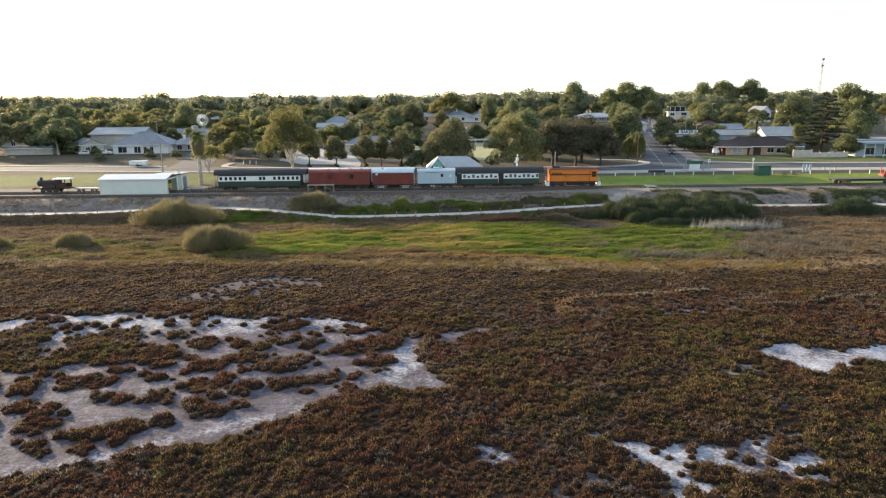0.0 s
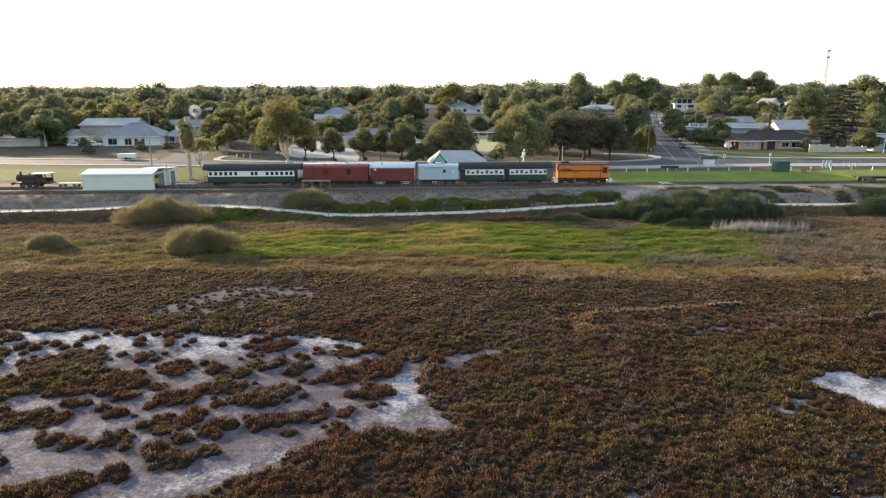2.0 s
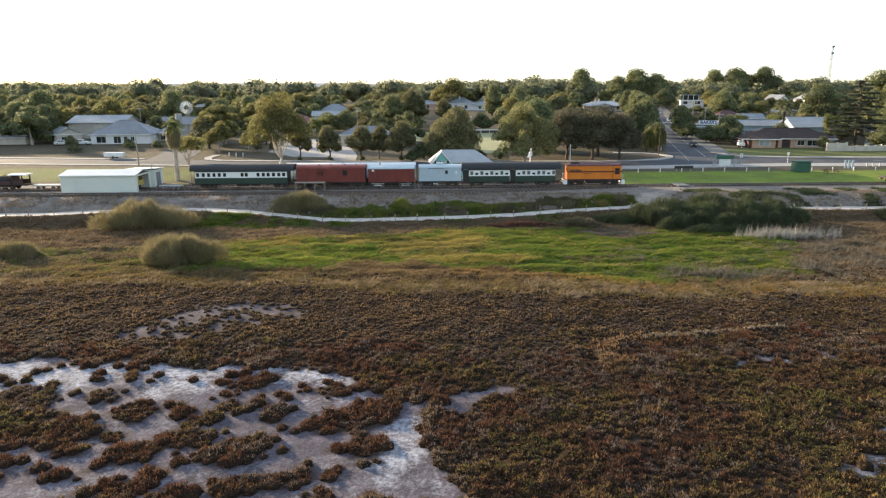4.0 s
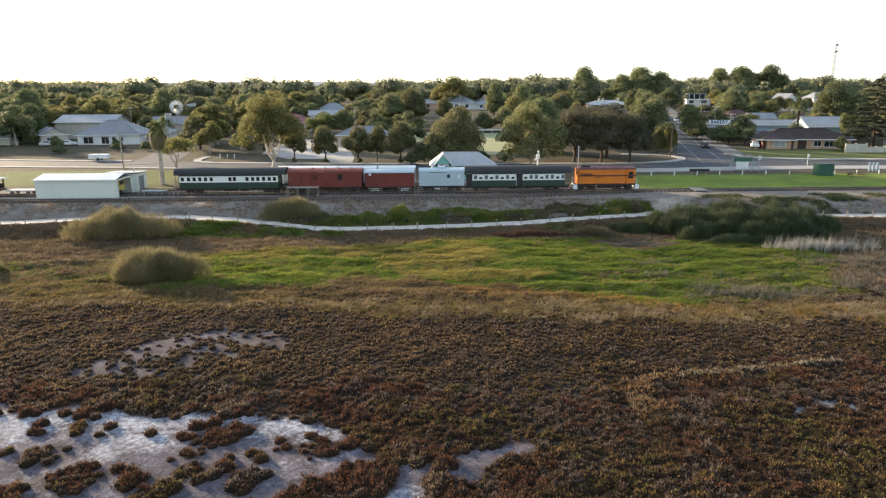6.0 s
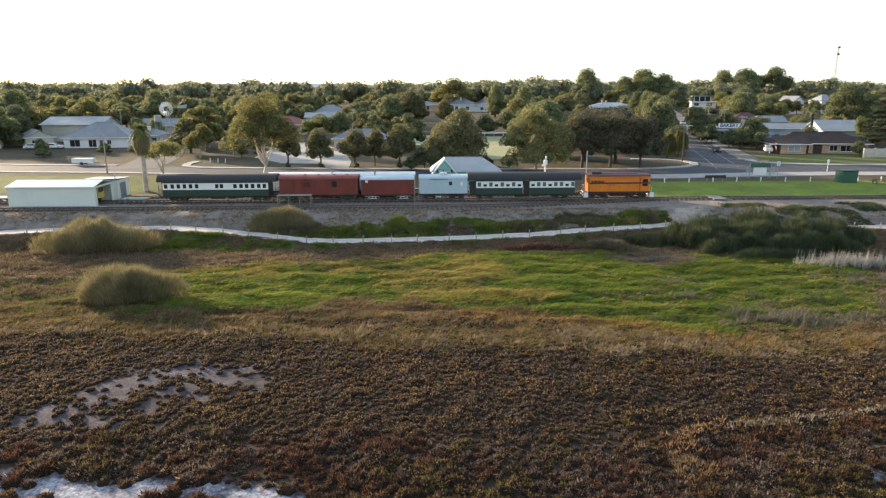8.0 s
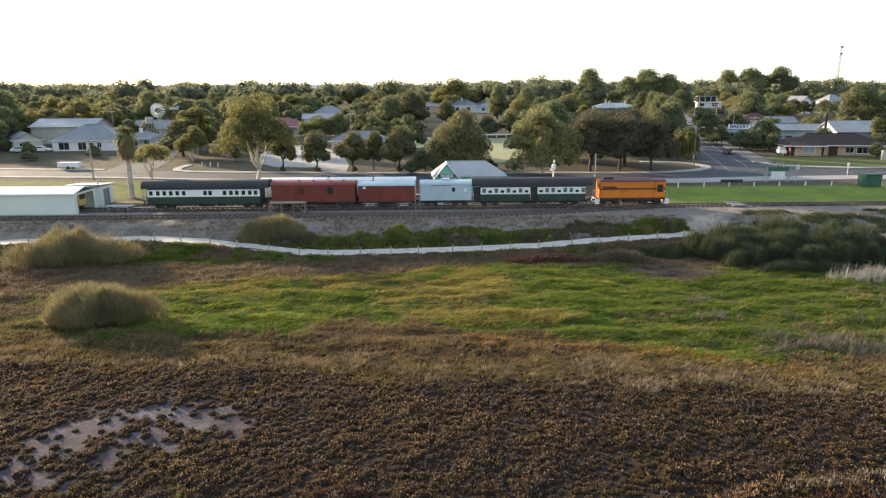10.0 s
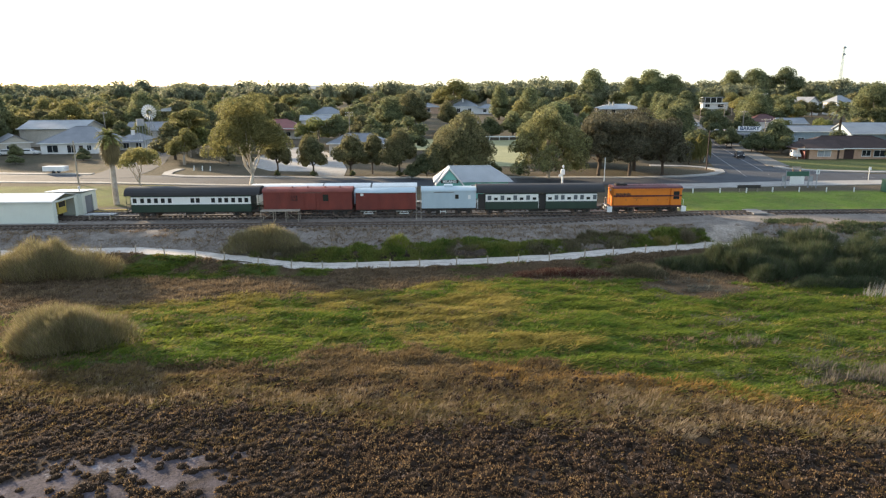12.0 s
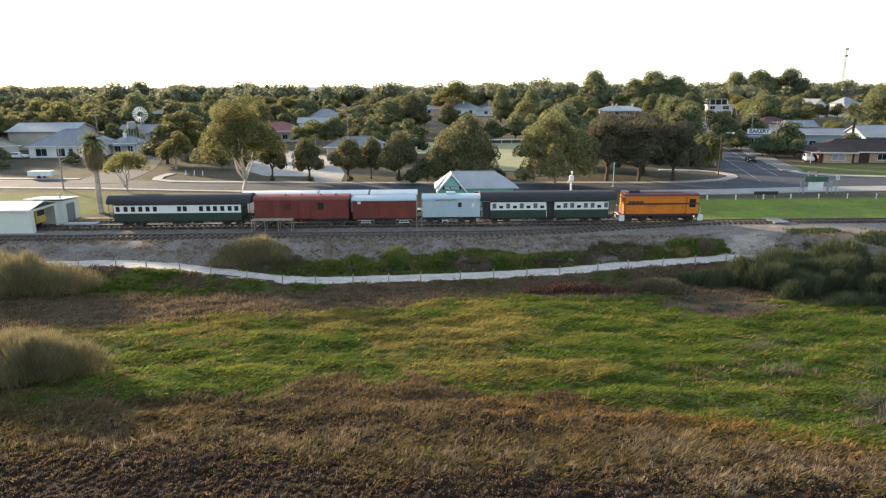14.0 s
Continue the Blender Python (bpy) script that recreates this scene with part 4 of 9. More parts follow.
def diesel():
    o = 31.65
    d = thing("diesel_locomotive", o, 0, 0, "orange shunting locomotive with maroon roof, stripe and white buffer plates", "locomotive", "train vehicles")
    part("hood", Geo().block(-4.75, 3.3, -1.36, 1.36, 1.05, 3.55, 0.12), M_ORANGE, d)
    part("cab", Geo().block(3.3, 4.9, -1.42, 1.42, 1.05, 3.6, 0.1), M_ORANGE, d)
    roof = [(1.46, 3.5)] + bow(1.46, 3.55, 0.36, 12) + [(-1.46, 3.5)]
    part("hood_roof", Geo().prism(roof, -4.7, 4.95), M_MAROON, d, "maroon curved roof")
    part("roof_edge", Geo().box(-4.85, 4.98, -1.5, -1.44, 3.45, 3.56), M_ORANGE, d)
    part("roof_walkway", Geo().box(-2.6, 3.0, -0.5, 0.5, 3.86, 3.95), M_MAROON, d)
    part("exhaust_stack", Geo().block(-4.2, -2.6, -0.5, 0.5, 3.8, 4.15, 0.08), M_BLACK, d)
    for x in (-3.9, -3.0):
        part("roof_fan", Geo().tube((x, 0, 4.15), (x, 0, 4.2), 0.35, n=14), M_BLACK, d)
    part("stripe", Geo().box(-4.76, 4.92, -1.455, -1.35, 2.44, 2.64), M_MAROON, d, "maroon waist stripe")
    part("sill_stripe", Geo().box(-4.80, 4.95, -1.44, -1.35, 1.0, 1.22), M_MAROON, d, "maroon sill stripe")
    g = Geo()
    for k in range(16):
        x = -4.35 + 0.13 * k
        g.box(x, x + 0.07, -1.41, -1.355, 2.35 + 0.09 * ((k * 7) % 4), 2.98 - 0.07 * ((k * 5) % 4))
    for k in range(4):
        g.box(-4.4, -2.35, -1.40, -1.355, 2.45 + 0.14 * k, 2.49 + 0.14 * k)
    part("grille", g, M_BLACK, d, "dark ornate emblem over the side grille")
    pane_window(d, 4.1, 2.05, 3.15, 0.85, -1.42, M_ORANGE)
    for x in (-3.4, -1.9, -0.4, 1.1, 2.4):
        dr = part("hood_door", Geo().box(x - 0.62, x + 0.62, -1.385, -1.35, 1.35, 2.62), M_ORANGE, d)
        part("door_handle", Geo().box(x + 0.4, x + 0.5, -1.41, -1.385, 1.9, 2.05), M_STEEL, dr)
    part("lettering_bar", Geo().box(-2.1, -0.4, -1.40, -1.38, 2.42, 2.50).box(-2.0, -0.6, -1.40, -1.38, 2.2, 2.26), M_MAROON, d)
    part("walkway", Geo().box(-5.2, 5.3, -1.45, 1.45, 0.92, 1.04), M_BLACK, d)
    for x in (-5.15, 5.2):
        for a, b in ((-1.35, -0.5), (0.5, 1.35)):
            part("handrail", Geo().tube((x, a, 1.04), (x, a, 2.0), 0.022, n=5).tube((x, b, 1.04), (x, b, 2.0), 0.022, n=5).tube((x, a, 2.0), (x, b, 2.0), 0.022, n=5), M_WHITE, d)
    for s, x in ((-1, -5.2), (1, 5.25)):
        bp = part("buffer_plate", Geo().block(min(x, x + s * 0.16), max(x, x + s * 0.16), -1.42, 1.42, 0.42, 1.04, 0.03), M_WHITE, d, "white buffer plate")
        part("step_panel", Geo().box(x - 0.34, x + 0.34, -1.47, -1.3, 0.3, 1.06), M_WHITE, bp)
        for yy in (-0.85, 0.85):
            part("buffer", Geo().tube((x, yy, 0.9), (x + s * 0.5, yy, 0.9), 0.1).tube((x + s * 0.5, yy, 0.9), (x + s * 0.55, yy, 0.9), 0.22, n=14), M_BLACK, bp)
    part("headlight", Geo().tube((-4.72, 0, 3.2), (-4.86, 0, 3.2), 0.16, n=12), M_WHITE, d)
    part("fuel_tank", Geo().block(-1.1, 1.3, -1.2, 1.2, 0.4, 0.92, 0.08), M_BLACK, d)
    bogie(d, -3.1, M_BLACK, wheel_r=0.5, span=2.1)
    bogie(d, 3.1, M_BLACK, wheel_r=0.5, span=2.1)
    part("aerial", Geo().tube((-1.0, -0.6, 3.85), (-1.0, -0.6, 4.4), 0.015, n=4).tube((2.0, -0.6, 3.85), (2.0, -0.6, 4.45), 0.015, n=4), M_BLACK, d)


diesel()


# ---- beside the rails ----
def engine_shed():
    s = thing("engine_shed", -55.3, 0.1, -0.3, "low cream steel engine shed with an open end over the rails", "shed")
    L, H = 6.45, 2.95
    part("front_wall", Geo().box(-L, L, -3.1, -3.0, 0, H), M_ZINCWALL, s)
    part("back_wall", Geo().box(-L, L, 3.0, 3.1, 0, H), M_ZINCWALL, s)
    part("end_wall", Geo().box(-L, -L + 0.1, -3.0, 3.0, 0, H), M_ZINCWALL, s)
    part("open_end", Geo().box(L - 0.1, L, -3.0, -2.3, 0, H).box(L - 0.1, L, 2.3, 3.0, 0, H).box(L - 0.1, L, -2.3, 2.3, H - 0.25, H + 0.02), M_ZINCWALL, s)
    part("roof", Geo().prism([(3.25, H), (3.25, H + 0.08), (0, H + 0.75), (-3.25, H + 0.08), (-3.25, H), (0, H + 0.66)], -L - 0.15, L + 0.15), M_WHITE, s, "white low-pitched sheet roof")
    part("gutter", Geo().box(-L - 0.15, L + 0.15, -3.36, -3.25, H - 0.08, H + 0.06), M_WHITE, s)
    for x in np.linspace(-L, L, 7)[1:-1]:
        part("wall_seam", Geo().box(x - 0.015, x + 0.015, -3.115, -3.09, 0.05, H - 0.1), M_ZINCWALL, s)
    part("concrete_apron", Geo().box(-L - 1.2, L + 1.6, -3.5, -3.12, -0.02, 0.05), M_CONCRETE, s)
    a = thing("shed_annexe", -50.6, 5.0, -0.3, "cream annexe with a tall door beside the engine shed", "shed")
    part("wall", Geo().box(-2.4, 2.4, -1.8, -1.7, 0, 3.1).box(-2.4, -2.3, -1.7, 2.2, 0, 3.1).box(-2.4, 2.4, 2.2, 2.3, 0, 3.1).box(2.3, 2.4, -1.7, -0.9, 0, 3.1).box(2.3, 2.4, 1.2, 2.2, 0, 3.1).box(2.3, 2.4, -0.9, 1.2, 2.6, 3.1), M_ZINCWALL, a)
    part("roof", Geo().prism([(2.45, 3.1), (2.45, 3.18), (-1.95, 3.45), (-1.95, 3.37)], -2.6, 2.6), M_WHITE, a)
    part("door", Geo().box(2.2, 2.26, -0.85, 1.15, 0.05, 2.6), M_GREYROOF, a, "grey roller door")
    part("vent", Geo().tube((1.8, -1.0, 3.35), (1.8, -1.0, 3.9), 0.12).sphere((1.8, -1.0, 3.95), 0.2, 0.2, 0.14), M_GALV, a)
    t = thing("rail_tractor", -51.2, 0, 0, "small yellow rail tractor parked inside the shed", "locomotive")
    part("body", Geo().block(-1.6, 0.6, -1.0, 1.0, 0.6, 1.6, 0.08), M_YELLOW, t)
    cabp = part("cab", Geo().block(0.6, 1.9, -1.05, 1.05, 0.6, 2.4, 0.06), M_YELLOW, t)
    part("windscreen", Geo().box(1.9, 1.92, -0.8, 0.8, 1.5, 2.2), GLASS, cabp)
    for x in (-1.0, 1.1):
        part("wheel", Geo().tube((x, -0.85, 0.36), (x, -0.75, 0.36), 0.36, n=14).tube((x, 0.75, 0.36), (x, 0.85, 0.36), 0.36, n=14), M_STEEL, t)


engine_shed()


def steam_engine():
    s = thing("steam_engine", -72, 0, 0, "small dark steam engine with a pale cab roof", "locomotive")
    part("boiler", Geo().tube((-3.0, 0, 1.75), (0.8, 0, 1.75), 0.62, n=16), M_BLACK, s)
    part("smokebox_door", Geo().tube((-3.12, 0, 1.75), (-3.0, 0, 1.75), 0.5, 0.6, n=16), M_SHEDGREEN, s)
    part("headlamp", Geo().tube((-2.9, 0, 2.55), (-2.6, 0, 2.55), 0.3, n=14), M_WHITE, s, "round pale headlamp")
    part("chimney", Geo().tube((-2.4, 0, 2.3), (-2.4, 0, 2.95), 0.17, 0.24, n=12), M_BLACK, s)
    part("dome", Geo().sphere((-0.9, 0, 2.4), 0.32, 0.32, 0.35), M_YELLOW, s, "brass steam dome")
    cabp = part("cab", Geo().box(0.8, 2.8, -1.2, -1.1, 0.9, 1.7).box(0.8, 2.8, 1.1, 1.2, 0.9, 1.7).box(0.8, 0.9, -1.2, 1.2, 0.9, 2.6).box(0.9, 1.1, -1.2, -1.1, 1.7, 2.6).box(2.6, 2.8, -1.2, -1.1, 1.7, 2.6).box(2.6, 2.8, 1.1, 1.2, 1.7, 2.6), M_DKBROWN, s)
    part("cab_roof", Geo().prism([(1.35, 2.58)] + bow(1.35, 2.62, 0.16, 8) + [(-1.35, 2.58)], 0.3, 3.5), M_WHITE, cabp)
    part("water_tank", Geo().block(-1.8, 0.7, -1.15, -0.62, 0.9, 1.55, 0.04), M_DKBROWN, s)
    part("water_tank", Geo().block(-1.8, 0.7, 0.62, 1.15, 0.9, 1.55, 0.04), M_DKBROWN, s)
    part("frame", Geo().box(-3.6, 3.4, -0.9, 0.9, 0.72, 0.9), M_BLACK, s)
    part("buffer_beam", Geo().box(-3.75, -3.6, -1.15, 1.15, 0.55, 1.0), M_MACHRED, s)
    for x in (-1.9, -0.6, 0.7):
        for yy in (-0.8, 0.8):
            part("driving_wheel", Geo().tube((x, yy - 0.06, 0.5), (x, yy + 0.06, 0.5), 0.5, n=16), M_BLACK, s)
    part("coupling_rod", Geo().box(-2.0, 0.8, -0.98, -0.92, 0.44, 0.54), M_RAILTOP, s)
    b = thing("bogie_trolley", -65.6, 0, 0, "low pale flat trolley on the shed track", "railway wagon")
    part("deck", Geo().box(-2.2, 2.2, -1.0, 1.0, 0.62, 0.78), M_GALV, b)
    for x in (-1.3, 1.3):
        part("wheelset", Geo().tube((x, -0.86, 0.32), (x, -0.74, 0.32), 0.32, n=12).tube((x, 0.74, 0.32), (x, 0.86, 0.32), 0.32, n=12).tube((x, -0.8, 0.32), (x, 0.8, 0.32), 0.05), M_STEEL, b)


steam_engine()


def flat_wagon():
    f = thing("flat_wagon", 93.2, 0, 0, "dark green flat wagon with yellow bogies on the rails", "railway wagon")
    part("deck", Geo().box(-7.5, 7.5, -1.3, 1.3, 0.92, 1.05), M_SLEEPER, f)
    part("side_sill", Geo().box(-5.0, 5.0, -1.32, -1.2, 0.55, 0.95).box(-7.5, 7.5, -1.32, -1.2, 0.78, 0.95), M_SHEDGREEN, f)
    part("side_sill", Geo().box(-5.0, 5.0, 1.2, 1.32, 0.55, 0.95).box(-7.5, 7.5, 1.2, 1.32, 0.78, 0.95), M_SHEDGREEN, f)
    bogie(f, -5.2, M_YELLOW)
    bogie(f, 5.2, M_YELLOW)
    couplers(f, -7.5, 7.5, 0.8)
    part("handbrake", Geo().tube((-7.3, -0.9, 1.05), (-7.3, -0.9, 1.5), 0.03).tube((-7.3, -0.9, 1.5), (-7.3, -0.9, 1.53), 0.22, n=12), M_STEEL, f)
    m = thing("red_crane", 97.4, 0.2, 1.05, "red rail crane with lattice jib on the flat wagon", "crane")
    part("body", Geo().block(-1.3, 1.3, -0.8, 0.8, 0.5, 0.8, 0.05).box(-0.9, -0.75, -0.8, -0.65, 0.8, 2.3).box(-0.9, -0.75, 0.65, 0.8, 0.8, 2.3).box(0.75, 0.9, -0.8, -0.65, 0.8, 2.0).box(0.75, 0.9, 0.65, 0.8, 0.8, 2.0), M_MACHRED, m)
    part("turntable", Geo().tube((0, 0, 0), (0, 0, 0.5), 0.8, n=16), M_BLACK, m)
    part("winding_drum", Geo().tube((0, -0.6, 1.35), (0, 0.6, 1.35), 0.28, n=14), M_STEEL, m)
    part("gear_wheel", Geo().tube((0, -0.82, 1.35), (0, -0.72, 1.35), 0.62, n=18), M_MACHRED, m)
    g = Geo()
    for a, b in (((0.9, -0.5, 2.0), (3.2, -0.2, 5.2)), ((0.9, 0.5, 2.0), (3.2, 0.2, 5.2)), ((0.9, -0.5, 1.6), (3.4, -0.2, 5.0)), ((0.9, 0.5, 1.6), (3.4, 0.2, 5.0))):
        g.tube(a, b, 0.05, n=5)
    for k in range(8):
        t = k / 8
        g.tube((0.9 + 2.3 * t, -0.5 + 0.3 * t, 2.0 + 3.2 * t), (0.9 + 2.5 * (t + 0.12), 0.5 - 0.3 * t, 1.6 + 3.4 * (t + 0.12)), 0.03, n=4)
    part("jib", g, M_MACHRED, m)
    part("gear_wheel", Geo().tube((-0.9, -0.98, 1.1), (-0.9, -0.9, 1.1), 0.42, n=16), M_MACHRED, m)


flat_wagon()

# loading staging beside the red van, the poles, a hand trolley
st = thing("loading_staging", -18.9, -2.6, -0.3, "weathered timber loading platform standing beside the red van", "platform")
part("deck", Geo().box(-2.6, 2.6, -0.7, 0.7, 1.4, 1.5), M_WOOD, st)
for x in np.linspace(-2.5, 2.5, 4):
    for yy in (-0.6, 0.6):
        part("leg", Geo().tube((x, yy, 0), (x, yy, 1.4), 0.05, n=6), M_WOOD, st)
for sx in (-1, 1):
    part("brace", Geo().tube((2.5 * sx, -0.6, 0.2), (0.8 * sx, -0.6, 1.35), 0.03, n=5), M_WOOD, st)
for x in (-0.5, 0.15):
    p_ = thing("clearance_pole", x, -2.6, -0.3, "slim pale timber pole between two vans", "pole", "clearance poles")
    part("shaft", Geo().tube((0, 0, 0), (0, 0, 4.4), 0.04, n=8), M_WOOD, p_)
    part("cap", Geo().sphere((0, 0, 4.42), 0.07, 0.07, 0.06), M_WOOD, p_)
tr = thing("hand_trolley", -43.8, -0.6, -0.3, "low pale timber trolley lying by the carriage end", "trolley")
part("deck", Geo().box(-2.0, 2.0, -0.6, 0.6, 0.75, 0.88), M_GALV, tr)
for x in (-1.4, 1.4):
    part("trestle", Geo().box(x - 0.05, x + 0.05, -0.55, 0.55, 0.0, 0.75), M_WOOD, tr)
pl = thing("timber_stack", -45.2, 6.0, -0.3, "stack of pale sawn timber behind the shed", "timber stack")
for k in range(5):
    part("beam", Geo().box(-2.6 + 0.1 * k, 2.4 - 0.15 * k, -0.7 + 0.28 * k, -0.5 + 0.28 * k, 0.02, 0.22 + 0.05 * (k % 2)), M_YELLOW, pl)
# a white statue, roughly shaped from a column, side arm, box and knob
sg = thing("signal_post", 21.2, 5.6, -0.25, "white upright statue with a side arm and rounded top", "signal")
part("post", Geo().tube((0, 0, 0), (0, 0, 5.7), 0.16, 0.13, n=8), M_WHITE, sg)
part("arm", Geo().block(-0.62, -0.1, -0.2, -0.06, 4.7, 5.0, 0.04).tube((-0.5, -0.16, 4.9), (-0.1, -0.16, 5.3), 0.06), M_WHITE, sg)
part("statue_body", Geo().block(-0.28, 0.32, -0.25, 0.25, 5.0, 5.8, 0.12), M_WHITE, sg)
part("finial", Geo().sphere((0.08, 0, 6.15), 0.16, 0.16, 0.26), M_WHITE, sg)


# ---- station ----
def station():
    s = thing("station_building", 8.3, 12.0, 0.15, "turquoise timber railway station with pale tin roof", "building")
    W, Dp = 6.2, 5.5
    part("wall", Geo().box(-W + 0.5, W - 0.5, 0, 0.15, 0, 2.75).box(-W + 0.5, W - 0.5, Dp - 0.15, Dp, 0, 2.75).box(-W + 0.5, -W + 0.65, 0.15, Dp - 0.15, 0, 2.75).box(W - 0.65, W - 0.5, 0.15, Dp - 0.15, 0, 2.75), M_TURQ, s)
    v = [(-W, -0.6, 2.75), (W + 0.3, -0.6, 2.75), (W + 0.3, Dp + 0.5, 2.75), (-W, Dp + 0.5, 2.75), (-W + 2.4, Dp / 2, 4.95), (W - 3.0, Dp / 2, 4.95)]
    roof = part("roof", Geo().add(v, [(0, 1, 5, 4), (1, 2, 5), (2, 3, 4, 5), (3, 0, 4), (3, 2, 1, 0)]), M_STATROOF, s, "pale grey corrugated hipped roof")
    g = Geo()
    for k in range(38):
        x = -W + 0.3 + k * 0.33
        t0 = min(1, max(0, (x + W) / 2.4), (W + 0.3 - x) / 3.3)
        t0 = min((x + W) / 2.4, (W + 0.3 - x) / 3.3, 1.0)
        g.tube((x, -0.6, 2.775), (x, -0.6 + (Dp / 2 + 0.6) * t0, 2.775 + 2.2 * t0), 0.025, n=4, caps=False)
    part("corrugation", g, M_STATROOF, roof)
    part("ridge_cap", Geo().tube((-W + 2.4, Dp / 2, 4.96), (W - 3.0, Dp / 2, 4.96), 0.09), M_STATROOF, roof)
    # gabled porch with the name board
    gx = -3.7
    part("gable_wall", Geo().prism_y([(gx - 1.9, 2.5), (gx + 1.9, 2.5), (gx, 4.75)], -1.6, -1.45), M_TURQ, s, "turquoise boarded gable")
    part("porch_wall", Geo().box(gx - 1.8, gx + 1.8, -1.5, 0.0, 0.0, 2.5), M_TURQ, s)
    for sx in (-1, 1):
        gr = Geo()
        v = [(gx + sx * 2.25, -1.9, 2.3), (gx, -1.9, 5.0), (gx, 3.0, 5.0), (gx + sx * 2.25, 1.0, 2.3)]
        v += [(x, y, z + 0.07) for x, y, z in v]
        part("gable_roof", gr.add(v, [(0, 1, 2, 3), (7, 6, 5, 4), (0, 4, 5, 1), (1, 5, 6, 2), (2, 6, 7, 3), (3, 7, 4, 0)]), M_STATROOF, s)
        part("bargeboard", Geo().add([(gx + sx * 2.3, -1.95, 2.2), (gx + sx * 2.3, -1.95, 2.5), (gx, -1.95, 5.2), (gx, -1.95, 4.9),
                                      (gx + sx * 2.3, -1.9, 2.2), (gx + sx * 2.3, -1.9, 2.5), (gx, -1.9, 5.2), (gx, -1.9, 4.9)],
                                     [(0, 1, 2, 3), (7, 6, 5, 4), (0, 4, 5, 1), (1, 5, 6, 2), (2, 6, 7, 3), (3, 7, 4, 0)]), M_WHITE, s)
    part("finial", Geo().tube((gx, -1.92, 5.0), (gx, -1.92, 5.5), 0.05, 0.03, n=6), M_WHITE, s)
    board = part("name_board", Geo().box(gx - 1.35, gx + 1.35, -1.7, -1.6, 2.75, 3.25), M_BLACK, s, "dark name board with white lettering")
    cu = bpy.data.curves.new("lettering", "FONT")
    cu.body, cu.size, cu.align_x, cu.align_y, cu.extrude, cu.offset = "MILANG", 0.58, "CENTER", "CENTER", 0.01, 0.018
    cu.materials.append(M_WHITE)
    tx = new("lettering", cu)
    tx.parent = board
    tx.matrix_basis = pose(gx, -1.72, 3.0, 90, 0, 0)
    part("platform", Geo().box(-12, 14, -3.2, 0, -0.6, 0.0), M_CONCRETE, s)
    for x in (0.2, 2.6, 4.6):
        w = part("window", Geo().box(x - 0.5, x + 0.5, -0.06, 0.0, 0.9, 2.3), M_WHITE, s)
        part("pane", Geo().box(x - 0.42, x + 0.42, -0.08, -0.06, 0.98, 2.22), GLASS, w)


station()


